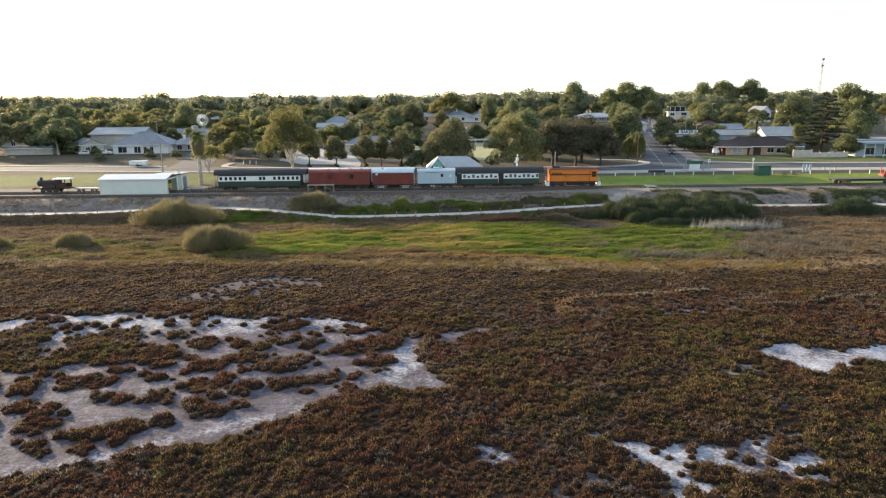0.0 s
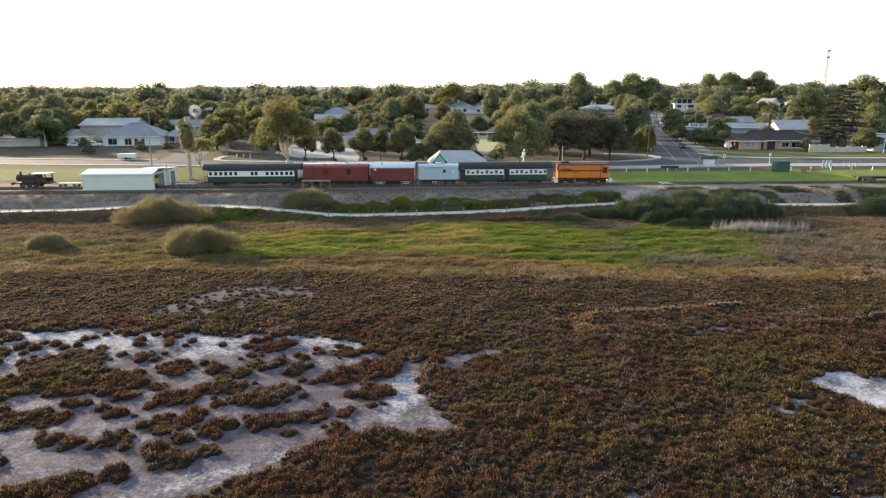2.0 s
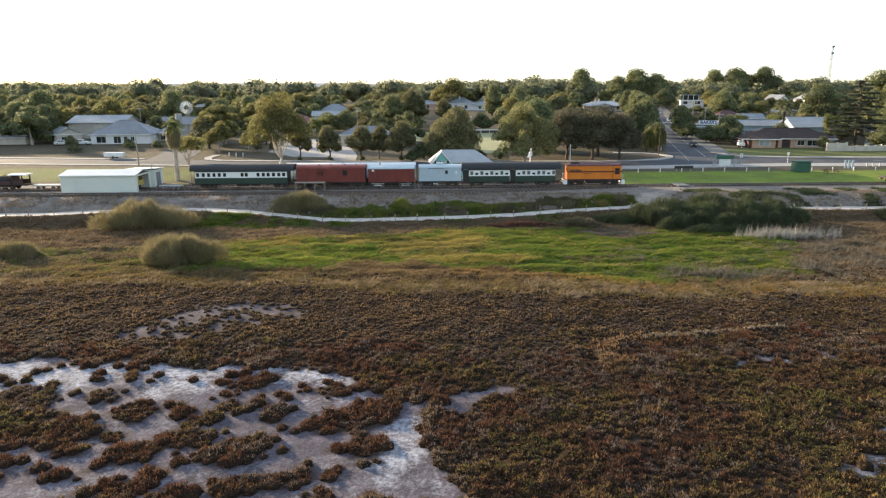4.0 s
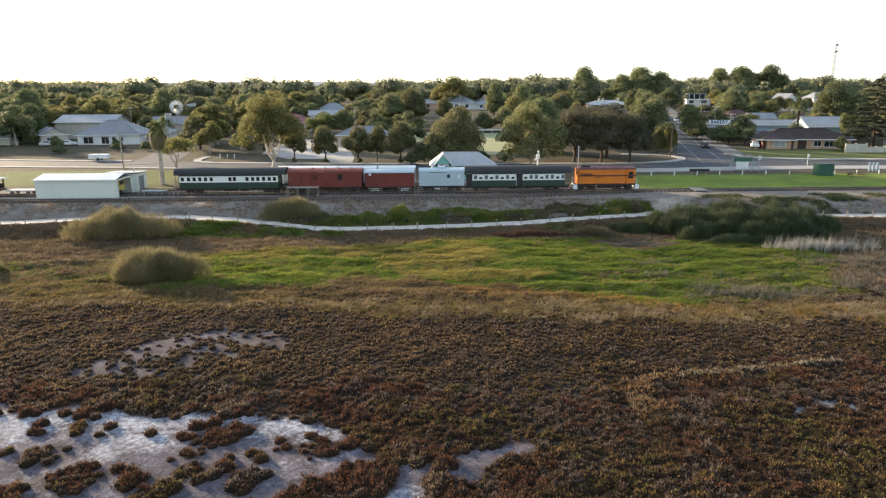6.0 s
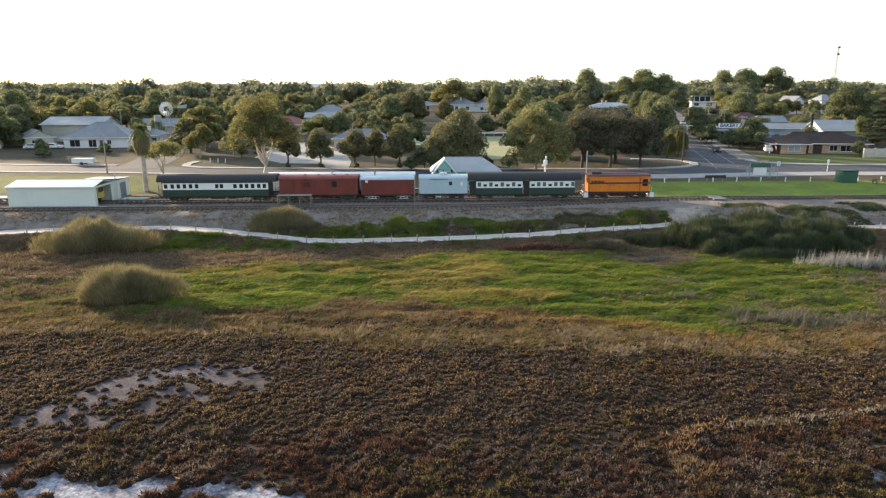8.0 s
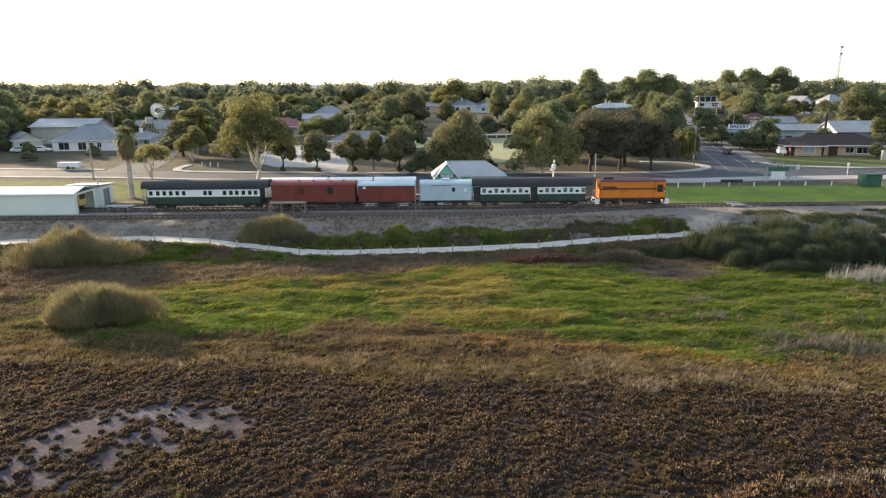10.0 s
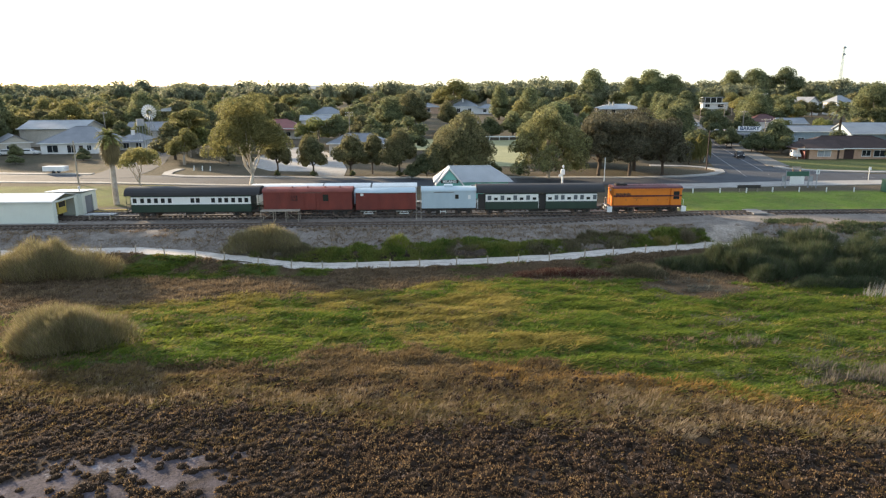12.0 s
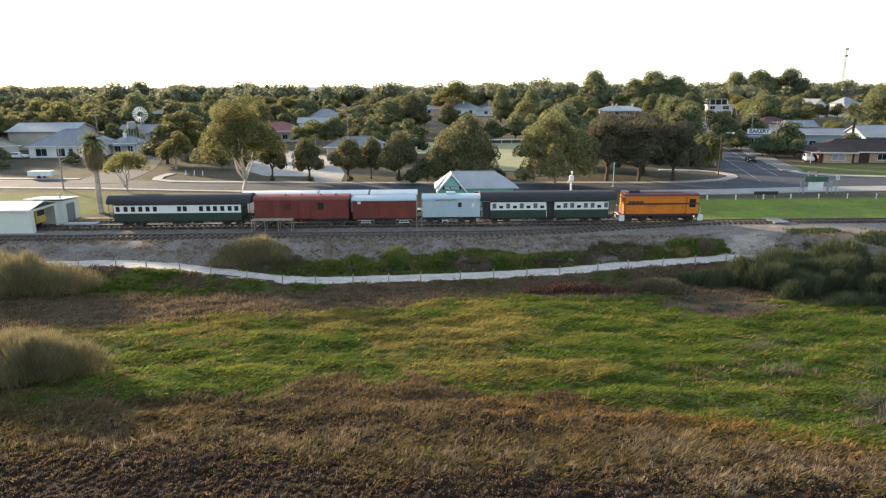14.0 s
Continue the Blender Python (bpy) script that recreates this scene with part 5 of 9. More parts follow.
# ---- houses ----
def house(name, label, x, y, w, d, wall_h, rise, wall_m, roof_m, turn=0.0, roof="hip", windows=(), doors=(), chimneys=(), over=0.6, z=None, porch=None, category="house", group=""):
    """Local x along the front, which faces -y; windows: (x, width, z0, z1)."""
    h = thing(name, x, y, (at_z(x, y) if z is None else z) - 0.1, label, category, group, turn)
    a = w / 2
    t = 0.2
    part("front_wall", Geo().box(-a, a, 0, t, -1.5, wall_h), wall_m, h)
    part("back_wall", Geo().box(-a, a, d - t, d, -1.5, wall_h), wall_m, h)
    part("side_wall", Geo().box(-a, -a + t, t, d - t, -1.5, wall_h), wall_m, h)
    part("side_wall", Geo().box(a - t, a, t, d - t, -1.5, wall_h), wall_m, h)
    e = wall_h
    if roof == "hip":
        i = min(d / 2 + over, a - 0.4)
        v = [(-a - over, -over, e), (a + over, -over, e), (a + over, d + over, e), (-a - over, d + over, e), (-a - over + i, d / 2, e + rise), (a + over - i, d / 2, e + rise)]
        g = Geo().add(v, [(0, 1, 5, 4), (1, 2, 5), (2, 3, 4, 5), (3, 0, 4), (3, 2, 1, 0)])
        r = part("roof", g, roof_m, h)
        part("ridge", Geo().tube(v[4], v[5], 0.12, n=6).tube(v[0], v[4], 0.09, n=6).tube(v[1], v[5], 0.09, n=6), roof_m, r)
    elif roof == "gable_x":
        g = Geo().prism([(d + over, e - 0.15), (d / 2, e + rise), (-over, e - 0.15), (-over, e - 0.3), (d / 2, e + rise - 0.18), (d + over, e - 0.3)], -a - over, a + over)
        r = part("roof", g, roof_m, h)
        part("gable", Geo().prism([(d, e), (d / 2, e + rise - 0.2), (0, e)], -a, -a + t), wall_m, h)
        part("gable", Geo().prism([(d, e), (d / 2, e + rise - 0.2), (0, e)], a - t, a), wall_m, h)
        part("ridge", Geo().tube((-a - over, d / 2, e + rise), (a + over, d / 2, e + rise), 0.1, n=6), roof_m, r)
    elif roof == "gable_y":
        g = Geo().prism_y([(-a - over, e - 0.15), (-a - over, e - 0.3), (0, e + rise - 0.18), (a + over, e - 0.3), (a + over, e - 0.15), (0, e + rise)][::-1], -over, d + over)
        r = part("roof", g, roof_m, h)
        part("gable", Geo().prism_y([(-a, e), (a, e), (0, e + rise - 0.2)], 0, t), wall_m, h)
        part("gable", Geo().prism_y([(-a, e), (a, e), (0, e + rise - 0.2)], d - t, d), wall_m, h)
    else:
        r = part("roof", Geo().box(-a - over, a + over, -over, d + over, e, e + rise), roof_m, h)
    part("gutter", Geo().box(-a - over, a + over, -over - 0.12, -over, e - 0.16, e + 0.02), M_WHITE, h)
    for wx, ww, z0, z1 in windows:
        g = Geo().box(wx - ww / 2 - 0.08, wx + ww / 2 + 0.08, -0.06, 0.02, z0 - 0.08, z0).box(wx - ww / 2 - 0.08, wx + ww / 2 + 0.08, -0.06, 0.02, z1, z1 + 0.08)
        g.box(wx - ww / 2 - 0.08, wx - ww / 2, -0.06, 0.02, z0, z1).box(wx + ww / 2, wx + ww / 2 + 0.08, -0.06, 0.02, z0, z1).box(wx - 0.03, wx + 0.03, -0.05, 0.02, z0, z1)
        wi = part("window", g, M_WHITE, h)
        part("pane", Geo().box(wx - ww / 2, wx + ww / 2, -0.025, 0.01, z0, z1), GLASS, wi)
        part("sill", Geo().box(wx - ww / 2 - 0.12, wx + ww / 2 + 0.12, -0.14, 0.0, z0 - 0.16, z0 - 0.08), M_WHITE, wi)
    for dx, dw, dh, dm in doors:
        part("door", Geo().box(dx - dw / 2, dx + dw / 2, -0.03, 0.02, 0.05, dh), dm, h)
    for cx, cy, ch in chimneys:
        c = part("chimney", Geo().block(cx - 0.4, cx + 0.4, cy - 0.3, cy + 0.3, e + 0.2, e + rise + ch, 0.04), wall_m, r)
        part("chimney_cap", Geo().block(cx - 0.5, cx + 0.5, cy - 0.4, cy + 0.4, e + rise + ch, e + rise + ch + 0.15, 0.03), wall_m, c)
    if porch:
        x0, x1, depth = porch
        part("veranda_roof", Geo().add([(x0, -depth, e - 0.45), (x1, -depth, e - 0.45), (x1, 0, e - 0.1), (x0, 0, e - 0.1), (x0, -depth, e - 0.53), (x1, -depth, e - 0.53), (x1, 0, e - 0.18), (x0, 0, e - 0.18)],
                                       [(0, 1, 2, 3), (7, 6, 5, 4), (0, 4, 5, 1), (1, 5, 6, 2), (2, 6, 7, 3), (3, 7, 4, 0)]), roof_m, h)
        for px_ in np.linspace(x0 + 0.15, x1 - 0.15, max(2, int((x1 - x0) / 2.6) + 1)):
            part("veranda_post", Geo().box(px_ - 0.06, px_ + 0.06, -depth + 0.05, -depth + 0.17, -0.5, e - 0.5), M_WHITE, h)
    return h


house("white_house", "white rendered house with grey hipped roof", -89, 80.4, 17.0, 13, 2.9, 3.9, M_RENDER, M_GREYROOF, 4, windows=[(-5.6, 2.6, 0.5, 2.3), (-1.0, 2.0, 0.4, 2.3), (3.4, 1.0, 1.0, 2.2)], doors=[(1.4, 1.0, 2.2, M_DKBROWN)])
house("house_wing", "lower white wing with a shaded veranda", -78.0, 88.5, 6.4, 8, 2.8, 1.6, M_RENDER, M_GREYROOF, 4, windows=[(-1.6, 1.4, 0.6, 2.0), (1.6, 1.3, 0.6, 2.0)], chimneys=[(-0.6, 3, 0.7)], porch=(-3.4, 3.4, 2.2))
house("stone_cottage", "pale stone cottage with a grey gabled roof", -104.6, 81.4, 6.6, 11, 3.0, 1.9, M_STONE, M_GREYROOF, 38, "gable_y", windows=[(-1.4, 1.2, 0.9, 2.2)])
house("large_shed", "large pale tin shed with low gabled roof", -104.5, 98, 17, 14, 5.2, 2.0, M_STONE, M_GALV, 3, "gable_x")
house("low_outbuilding", "low stone outbuilding behind a yard", -124, 80, 14, 7, 2.2, 0.5, M_STONE, M_GREYROOF, 5, "flat")
house("far_cottage", "cottage with pale roof among trees", -142, 105, 14, 10, 2.8, 2.2, M_STONE, M_GALV, 0, windows=[(-2, 1.4, 0.8, 2.1)])
house("town_hall", "long stone building with a grey gabled roof behind the windmill", -80, 110, 18, 10, 3.6, 2.2, M_STONE, M_GREYROOF, 2, "gable_x", windows=[(-7, 1.2, 1.0, 2.8), (-2, 1.2, 1.0, 2.8), (3, 1.2, 1.0, 2.8), (8, 1.2, 1.0, 2.8)], chimneys=[(7, 5, 0.6)])
house("park_shelter", "low tin-roofed park shelter behind round trees", -15.4, 70, 14, 8, 3.4, 2.2, M_STONE, M_GREYROOF, 0, windows=[(-3, 1.6, 0.9, 2.2), (3, 1.6, 0.9, 2.2)])
house("red_roofed_house", "house with a dull red hipped roof", -44.2, 116, 14, 10, 3.4, 2.6, M_STONE, M_REDTIN, 6, windows=[(-2, 1.5, 0.9, 2.2), (2.5, 1.5, 0.9, 2.2)], porch=(-5, 5, 2))
house("white_gabled_house", "white gabled house with a blue-grey roof", -36.4, 138, 10, 8, 4.3, 1.5, M_RENDER, M_GALV, 6, "gable_x", windows=[(-3, 1.5, 0.9, 2.2), (3, 1.5, 0.9, 2.2)])
house("blue_roofed_house", "house with a wide blue-grey tin roof", -41, 196, 12.5, 9, 2.8, 3.0, M_RENDER, M_BLUEROOF, 0, windows=[(-4, 1.8, 0.9, 2.2), (3, 1.8, 0.9, 2.2)])
house("white_villa", "white two-part villa with pale hipped roof", 22.6, 250, 14, 13, 3.9, 3.4, M_RENDER, M_BLUEROOF, -4, windows=[(-3.2, 1.6, 1.0, 2.8), (2.6, 1.6, 1.0, 2.8)], chimneys=[(-1, 4, 0.5)])
house("villa_wing", "lower white wing of a villa with pale roof", 34.4, 248, 11, 11, 3.0, 1.9, M_RENDER, M_BLUEROOF, -4, windows=[(-1.5, 1.6, 1.0, 2.4)])
house("brick_terrace", "low house with a mauve tin roof and stone wall", 2.0, 252, 15, 11, 3.6, 1.9, M_BRICK, M_BLUEROOF, 0, windows=[(-3, 1.4, 1.2, 3.0), (2, 1.4, 1.2, 3.0)])
house("distant_house", "pale house far off between trees", 30, 300, 18, 12, 9.0, 2.6, M_RENDER, M_BLUEROOF, 0)
house("house_with_chimneys", "stone house with pale hipped roof and tall chimneys", 100.0, 237, 21, 12, 3.2, 1.9, M_STONE, M_STATROOF, -5, windows=[(-7, 1.6, 0.9, 2.4), (-3, 1.6, 0.9, 2.4), (3, 1.6, 0.9, 2.4), (7, 1.6, 0.9, 2.4)], chimneys=[(-4.6, 4, 1.0), (-2.6, 4, 1.0), (5.6, 5, 0.9)], porch=(-10.5, 10.5, 2.4))
house("low_grey_house", "low grey-roofed house under trees", 50, 100, 14, 9, 3.6, 1.8, M_STONE, M_GREYROOF, -5, windows=[(-3, 1.4, 0.9, 2.3), (2.5, 1.4, 0.9, 2.3)])
two = house("two_storey_house", "white two-storey house with a glazed upper floor", 139.8, 218, 11.2, 6, 6.0, 0.3, M_RENDER, M_WHITE, -14, "flat", windows=[(-3.4, 2.0, 4.2, 5.6), (2.5, 2.6, 4.2, 5.6)])
part("upper_floor", Geo().box(-5.2, 3.2, 0.6, 5.6, 6.3, 8.6), GLASS, two)
part("upper_roof", Geo().box(-5.7, 3.7, 0.2, 6.0, 8.6, 8.9), M_GREYROOF, two)
for x in (-4.6, -2.1, 0.5, 3.0):
    part("mullion", Geo().box(x - 0.1, x + 0.1, 0.5, 0.6, 6.3, 8.6), M_WHITE, two)
br = house("brick_house", "long orange brick house with brown tiled hipped roof", 102.4, 60.0, 21.5, 10, 2.65, 2.5, M_BRICK, M_TILE, -9,
           windows=[(-7.0, 3.4, 0.8, 2.1), (2.6, 1.8, 0.8, 2.1), (5.6, 2.6, 0.7, 2.1), (8.4, 1.2, 0.9, 2.1)], doors=[(-1.2, 2.2, 2.3, M_DKBROWN), (-3.8, 1.0, 2.2, M_DKBROWN)], over=0.9)
part("front_bay", Geo().box(-10.6, -4.5, -1.6, 0.0, -0.5, 2.6), M_BRICK, br)
w_ = part("bay_window", Geo().box(-8.9, -5.9, -1.68, -1.6, 0.7, 2.15), M_WHITE, br)
part("pane", Geo().box(-8.8, -7.45, -1.7, -1.68, 0.78, 2.07).box(-7.35, -6.0, -1.7, -1.68, 0.78, 2.07), M_GALV, w_, "pale drawn blinds behind the glass")
part("bay_roof", Geo().add([(-11.6, -2.6, 2.6), (-3.6, -2.6, 2.6), (-3.6, 3.4, 4.4), (-11.6, 3.4, 4.4), (-11.6, -2.6, 2.48), (-3.6, -2.6, 2.48)], [(0, 1, 2, 3), (4, 5, 1, 0)]), M_TILE, br)
part("fascia", Geo().box(-11.65, -3.55, -2.68, -2.6, 2.4, 2.62), M_WHITE, br)
part("carport_roof", Geo().box(-13.4, -10.8, -1.6, 6.0, 2.35, 2.55), M_TILE, br)
part("carport_fascia", Geo().box(-13.45, -10.8, -1.7, -1.6, 2.3, 2.58), M_WHITE, br)
part("carport_post", Geo().box(-13.26, -13.14, -1.5, -1.38, -0.5, 2.35), M_WHITE, br)
part("carport_wall", Geo().box(-11.6, -11.4, -1.4, 6.0, -0.5, 2.35), M_REDTIN, br)
house("tin_barn", "pale blue tin barn with white gable and pale roof", 119.4, 77, 12, 13, 4.4, 2.6, M_BLUEWALL, M_GALV, -10, "gable_x")
house("long_hall", "long low blue-grey hall with tin roof", 108, 88, 17, 10, 4.1, 1.4, M_BLUEWALL, M_BLUEROOF, -8, "gable_x", windows=[(-6, 1.6, 1.2, 2.4), (-2, 1.6, 1.2, 2.4), (2, 1.6, 1.2, 2.4), (6, 1.6, 1.2, 2.4)])
bk = house("bakery", "small shop with a white sign on its roof", 94.3, 95, 9, 9, 3.3, 0.4, M_BLUEWALL, M_GREYROOF, -14, "flat", windows=[(-2, 2.4, 0.8, 2.4), (2, 2.4, 0.8, 2.4)], porch=(-4.5, 4.5, 2.2))
sb = part("sign_board", Geo().box(-3.1, 3.1, -1.15, -1.05, 3.8, 5.15), mat("sign_white", (0.9, 0.9, 0.9), (0.85, 0.85, 0.85), 1.0, 0.4, 0.0, grain=0.02), bk, "white sign board with dark lettering")
cu = bpy.data.curves.new("lettering", "FONT")
cu.body, cu.size, cu.align_x, cu.align_y, cu.extrude, cu.offset = "BAKERY", 1.45, "CENTER", "CENTER", 0.01, 0.04
cu.materials.append(mat("sign_blue", (0.05, 0.09, 0.2), None, 1, 0.6, 0))
tx = new("lettering", cu)
tx.parent = sb
tx.matrix_basis = pose(0, -1.18, 4.5, 90, 0, 0)
part("sign_bracket", Geo().box(-3.0, -2.9, -1.05, 0.2, 3.7, 4.6).box(2.9, 3.0, -1.05, 0.2, 3.7, 4.6), M_STEEL, bk)
M_MAROON = mat("maroon_tin_roof", (0.085, 0.026, 0.028), (0.06, 0.02, 0.022), 0.4, 0.55, 0.08, grain=0.1)
house("dark_red_roofed_house", "house with a dark maroon tin roof", 117.2, 128, 10.5, 10, 3.6, 2.5, M_RENDER, M_MAROON, -12, windows=[(-3, 1.5, 1.0, 2.3)])
house("white_roofed_house", "house with pale tin roof behind shrubs", 122, 120, 8, 8, 3.7, 1.7, M_RENDER, M_BLUEROOF, -8, "gable_x", windows=[(-2, 1.5, 1.0, 2.3), (2, 1.5, 1.0, 2.3)])
house("gabled_house", "white gabled house among dark trees", 188.6, 220, 6.4, 10, 6.0, 2.8, M_RENDER, M_GREYROOF, 12, "gable_y")
house("pale_roofed_house", "house with a pale blue hipped roof among trees", 204.2, 220, 9, 9, 6.2, 3.2, M_RENDER, M_BLUEROOF, 8)
house("side_street_house", "low house with a pale roof along the side street", 96, 160, 12, 10, 3.2, 2.2, M_RENDER, M_GALV, -10)
shop = house("corner_shop", "white corner shop with a deep shaded veranda", 137, 52, 22, 12, 4.4, 0.5, M_BLUEWALL, M_BLUEROOF, 0, "flat", windows=[(-7, 3, 0.6, 2.5), (-2, 3, 0.6, 2.5)], porch=(-11, 6, 3.4))

wall_t = thing("garden_wall", 115, 50.5, at_z(115, 50.5), "cream rendered garden wall beside the brick house", "wall")
part("panel", Geo().box(-8.4, -3.0, -0.1, 0.1, -0.3, 2.1), M_STONE, wall_t)
part("panel", Geo().box(-3.0, 7.5, -0.1, 0.1, -0.3, 1.35), M_STONE, wall_t)
for x in np.arange(-8.3, 7.6, 2.6):
    part("pier", Geo().block(x - 0.18, x + 0.18, -0.2, 0.2, -0.3, 1.5 if x > -3 else 2.25), M_STONE, wall_t)


# ---- street things ----
def windmill():
    w = thing("windmill", -65.6, 72, at_z(-66, 72), "galvanised farm windmill on a lattice tower", "windmill")
    H = 10.6
    g = Geo()
    legs = [(sx, sy) for sx in (-1, 1) for sy in (-1, 1)]
    for sx, sy in legs:
        part("leg", Geo().tube((sx * 1.3, sy * 1.3, 0), (sx * 0.15, sy * 0.15, H), 0.06, n=5), M_GALV, w)
    for k in range(6):
        z0, z1 = H * k / 6, H * (k + 1) / 6
        r0, r1 = 1.3 - 1.15 * k / 6, 1.3 - 1.15 * (k + 1) / 6
        for (ax, ay), (bx, by) in (((-1, -1), (1, -1)), ((1, -1), (1, 1)), ((1, 1), (-1, 1)), ((-1, 1), (-1, -1))):
            g.tube((ax * r0, ay * r0, z0), (bx * r1, by * r1, z1), 0.025, n=4)
            g.tube((bx * r1, by * r1, z1), (ax * r1, ay * r1, z1), 0.025, n=4)
    part("bracing", g, M_GALV, w)
    hub = part("hub", Geo().tube((0, -0.7, H + 0.3), (0, 0.3, H + 0.3), 0.16, n=8), M_GALV, w)
    for k in range(18):
        a = 2 * math.pi * k / 18
        v = []
        for r, hw in ((0.65, 0.06), (1.8, 0.19)):
            for s, dy in ((-1, -0.12), (1, 0.05)):
                v.append((r * math.sin(a) + s * hw * math.cos(a), -0.6 + dy, H + 0.3 + r * math.cos(a) - s * hw * math.sin(a)))
        v += [(x, y + 0.02, z) for x, y, z in v]
        part("blade", Geo().add(v, [(0, 1, 3, 2), (6, 7, 5, 4), (0, 4, 5, 1), (1, 5, 7, 3), (3, 7, 6, 2), (2, 6, 4, 0)]), M_WHITE, hub)
    g = Geo()
    for r in (0.8, 1.6):
        for k in range(24):
            a, b = 2 * math.pi * k / 24, 2 * math.pi * (k + 1) / 24
            g.tube((r * math.sin(a), -0.58, H + 0.3 + r * math.cos(a)), (r * math.sin(b), -0.58, H + 0.3 + r * math.cos(b)), 0.02, n=4, caps=False)
    part("wheel_rim", g, M_GALV, hub)
    part("tail_boom", Geo().tube((0, 0.3, H + 0.3), (2.4, 1.4, H + 0.7), 0.04, n=5), M_GALV, w)
    part("tail_vane", Geo().add([(2.2, 1.3, H + 0.4), (4.2, 2.2, H + 0.4), (4.4, 2.3, H + 1.4), (2.2, 1.3, H + 1.0), (2.2, 1.33, H + 0.4), (4.2, 2.23, H + 0.4), (4.4, 2.33, H + 1.4), (2.2, 1.33, H + 1.0)],
                                [(0, 1, 2, 3), (7, 6, 5, 4), (0, 4, 5, 1), (1, 5, 6, 2), (2, 6, 7, 3), (3, 7, 4, 0)]), M_GALV, w)
    t = thing("header_tank", -68.6, 73, at_z(-68.6, 73), "round pale tank standing below the windmill", "tank")
    part("stand", Geo().box(-0.7, -0.6, -0.7, -0.6, 0, 7.6).box(0.6, 0.7, -0.7, -0.6, 0, 7.6).box(-0.7, -0.6, 0.6, 0.7, 0, 7.6).box(0.6, 0.7, 0.6, 0.7, 0, 7.6), M_GALV, t)
    part("tank", Geo().tube((0, 0, 7.6), (0, 0, 9.2), 0.9, n=16), M_GALV, t)


windmill()


def radio_tower():
    x, y = 556.0, 770
    z = at_z(x, y)
    t = thing("radio_tower", x, y, z, "slender red and white lattice radio tower", "tower")
    H = 74.5 - z
    for k in range(3):
        a = 2 * math.pi * k / 3
        part("leg", Geo().tube((2.3 * math.cos(a), 2.3 * math.sin(a), 0), (0.9 * math.cos(a), 0.9 * math.sin(a), H), 0.17, n=5), M_GREYROOF, t)
    g = Geo()
    n = 26
    for k in range(n):
        r0, r1 = 2.3 - 1.4 * k / n, 2.3 - 1.4 * (k + 1) / n
        for j in range(3):
            a, b = 2 * math.pi * (j + k) / 3, 2 * math.pi * (j + k + 1) / 3
            g.tube((r0 * math.cos(a), r0 * math.sin(a), H * k / n), (r1 * math.cos(b), r1 * math.sin(b), H * (k + 1) / n), 0.08, n=4)
            g.tube((r1 * math.cos(a), r1 * math.sin(a), H * (k + 1) / n), (r1 * math.cos(b), r1 * math.sin(b), H * (k + 1) / n), 0.06, n=4)
    part("lattice", g, M_GREYROOF, t)
    for zz in (H - 1.4, H - 10.0):
        part("antenna", Geo().block(-1.9, 1.9, -1.9, 1.9, zz, zz + 2.4, 0.6), M_GREYROOF, t)


radio_tower()


def power_pole(x, y, h, turn=0, arms=1):
    p = thing("power_pole", x, y, at_z(x, y) - 0.2, "weathered timber power pole with crossarm", "pole", "power poles", turn)
    part("shaft", Geo().tube((0, 0, 0), (0, 0, h), 0.16, 0.11, n=8), M_WOOD, p)
    for k in range(arms):
        ar = part("crossarm", Geo().box(-1.1, 1.1, -0.06, 0.06, h - 0.5 - 0.8 * k, h - 0.36 - 0.8 * k), M_WOOD, p)
        for xx in (-1.0, -0.4, 0.4, 1.0):
            part("insulator", Geo().tube((xx, 0, h - 0.36 - 0.8 * k), (xx, 0, h - 0.16 - 0.8 * k), 0.05, n=6), M_WHITE, ar)
    return p


for x, y, h, tn, ar in ((-20.6, 100, 9.5, 0, 2), (127, 150, 12.5, -20, 1), (90, 78, 8.5, -15, 1), (97.5, 105, 9, -15, 1), (107, 138, 9, -15, 1), (121, 190, 9, -15, 1), (-62.0, 28.9, 8.0, 4, 0), (-96, 112, 9, 0, 1)):
    power_pole(x, y, h, tn, ar)


def wire(name, pts, sag, label, r=0.02):
    g = Geo()
    for a, b in zip(pts, pts[1:]):
        prev = None
        for k in range(13):
            t = k / 12
            p = (a[0] + (b[0] - a[0]) * t, a[1] + (b[1] - a[1]) * t, a[2] + (b[2] - a[2]) * t - sag * 4 * t * (1 - t))
            if prev:
                g.tube(prev, p, r, n=4, caps=False)
            prev = p
    return tagged(new(name, g.mesh(name, M_BLACK)), label, "cable")


for off in (-0.8, 0.8):
    wire("overhead_cable", [(90 + off, 78, at_z(90, 78) + 8.0), (97.5 + off, 105, at_z(97.5, 105) + 8.5), (107 + off, 138, at_z(107, 138) + 8.5), (121 + off, 190, at_z(121, 190) + 8.5)], 0.7,
         "sagging dark overhead cable along the side street", 0.025)

lamp = thing("street_lamp", 58.9, 41.4, at_z(58.9, 41.4), "tall timber street light pole at the corner", "street lamp")
part("shaft", Geo().tube((0, 0, 0), (0, 0, 8.2), 0.13, 0.09, n=8), M_DKBROWN, lamp)
part("arm", Geo().tube((0, 0, 7.8), (1.6, 0.8, 8.2), 0.04, n=6), M_GALV, lamp)
part("lantern", Geo().block(1.4, 2.1, 0.65, 0.95, 8.1, 8.28, 0.04), M_GALV, lamp)
yp_ = thing("slim_post", 33.8, 27.6, at_z(33.8, 27.6), "slim pale post beside the road", "post")
part("shaft", Geo().tube((0, 0, 0), (0, 0, 4.4), 0.08, n=6), M_WHITE, yp_)

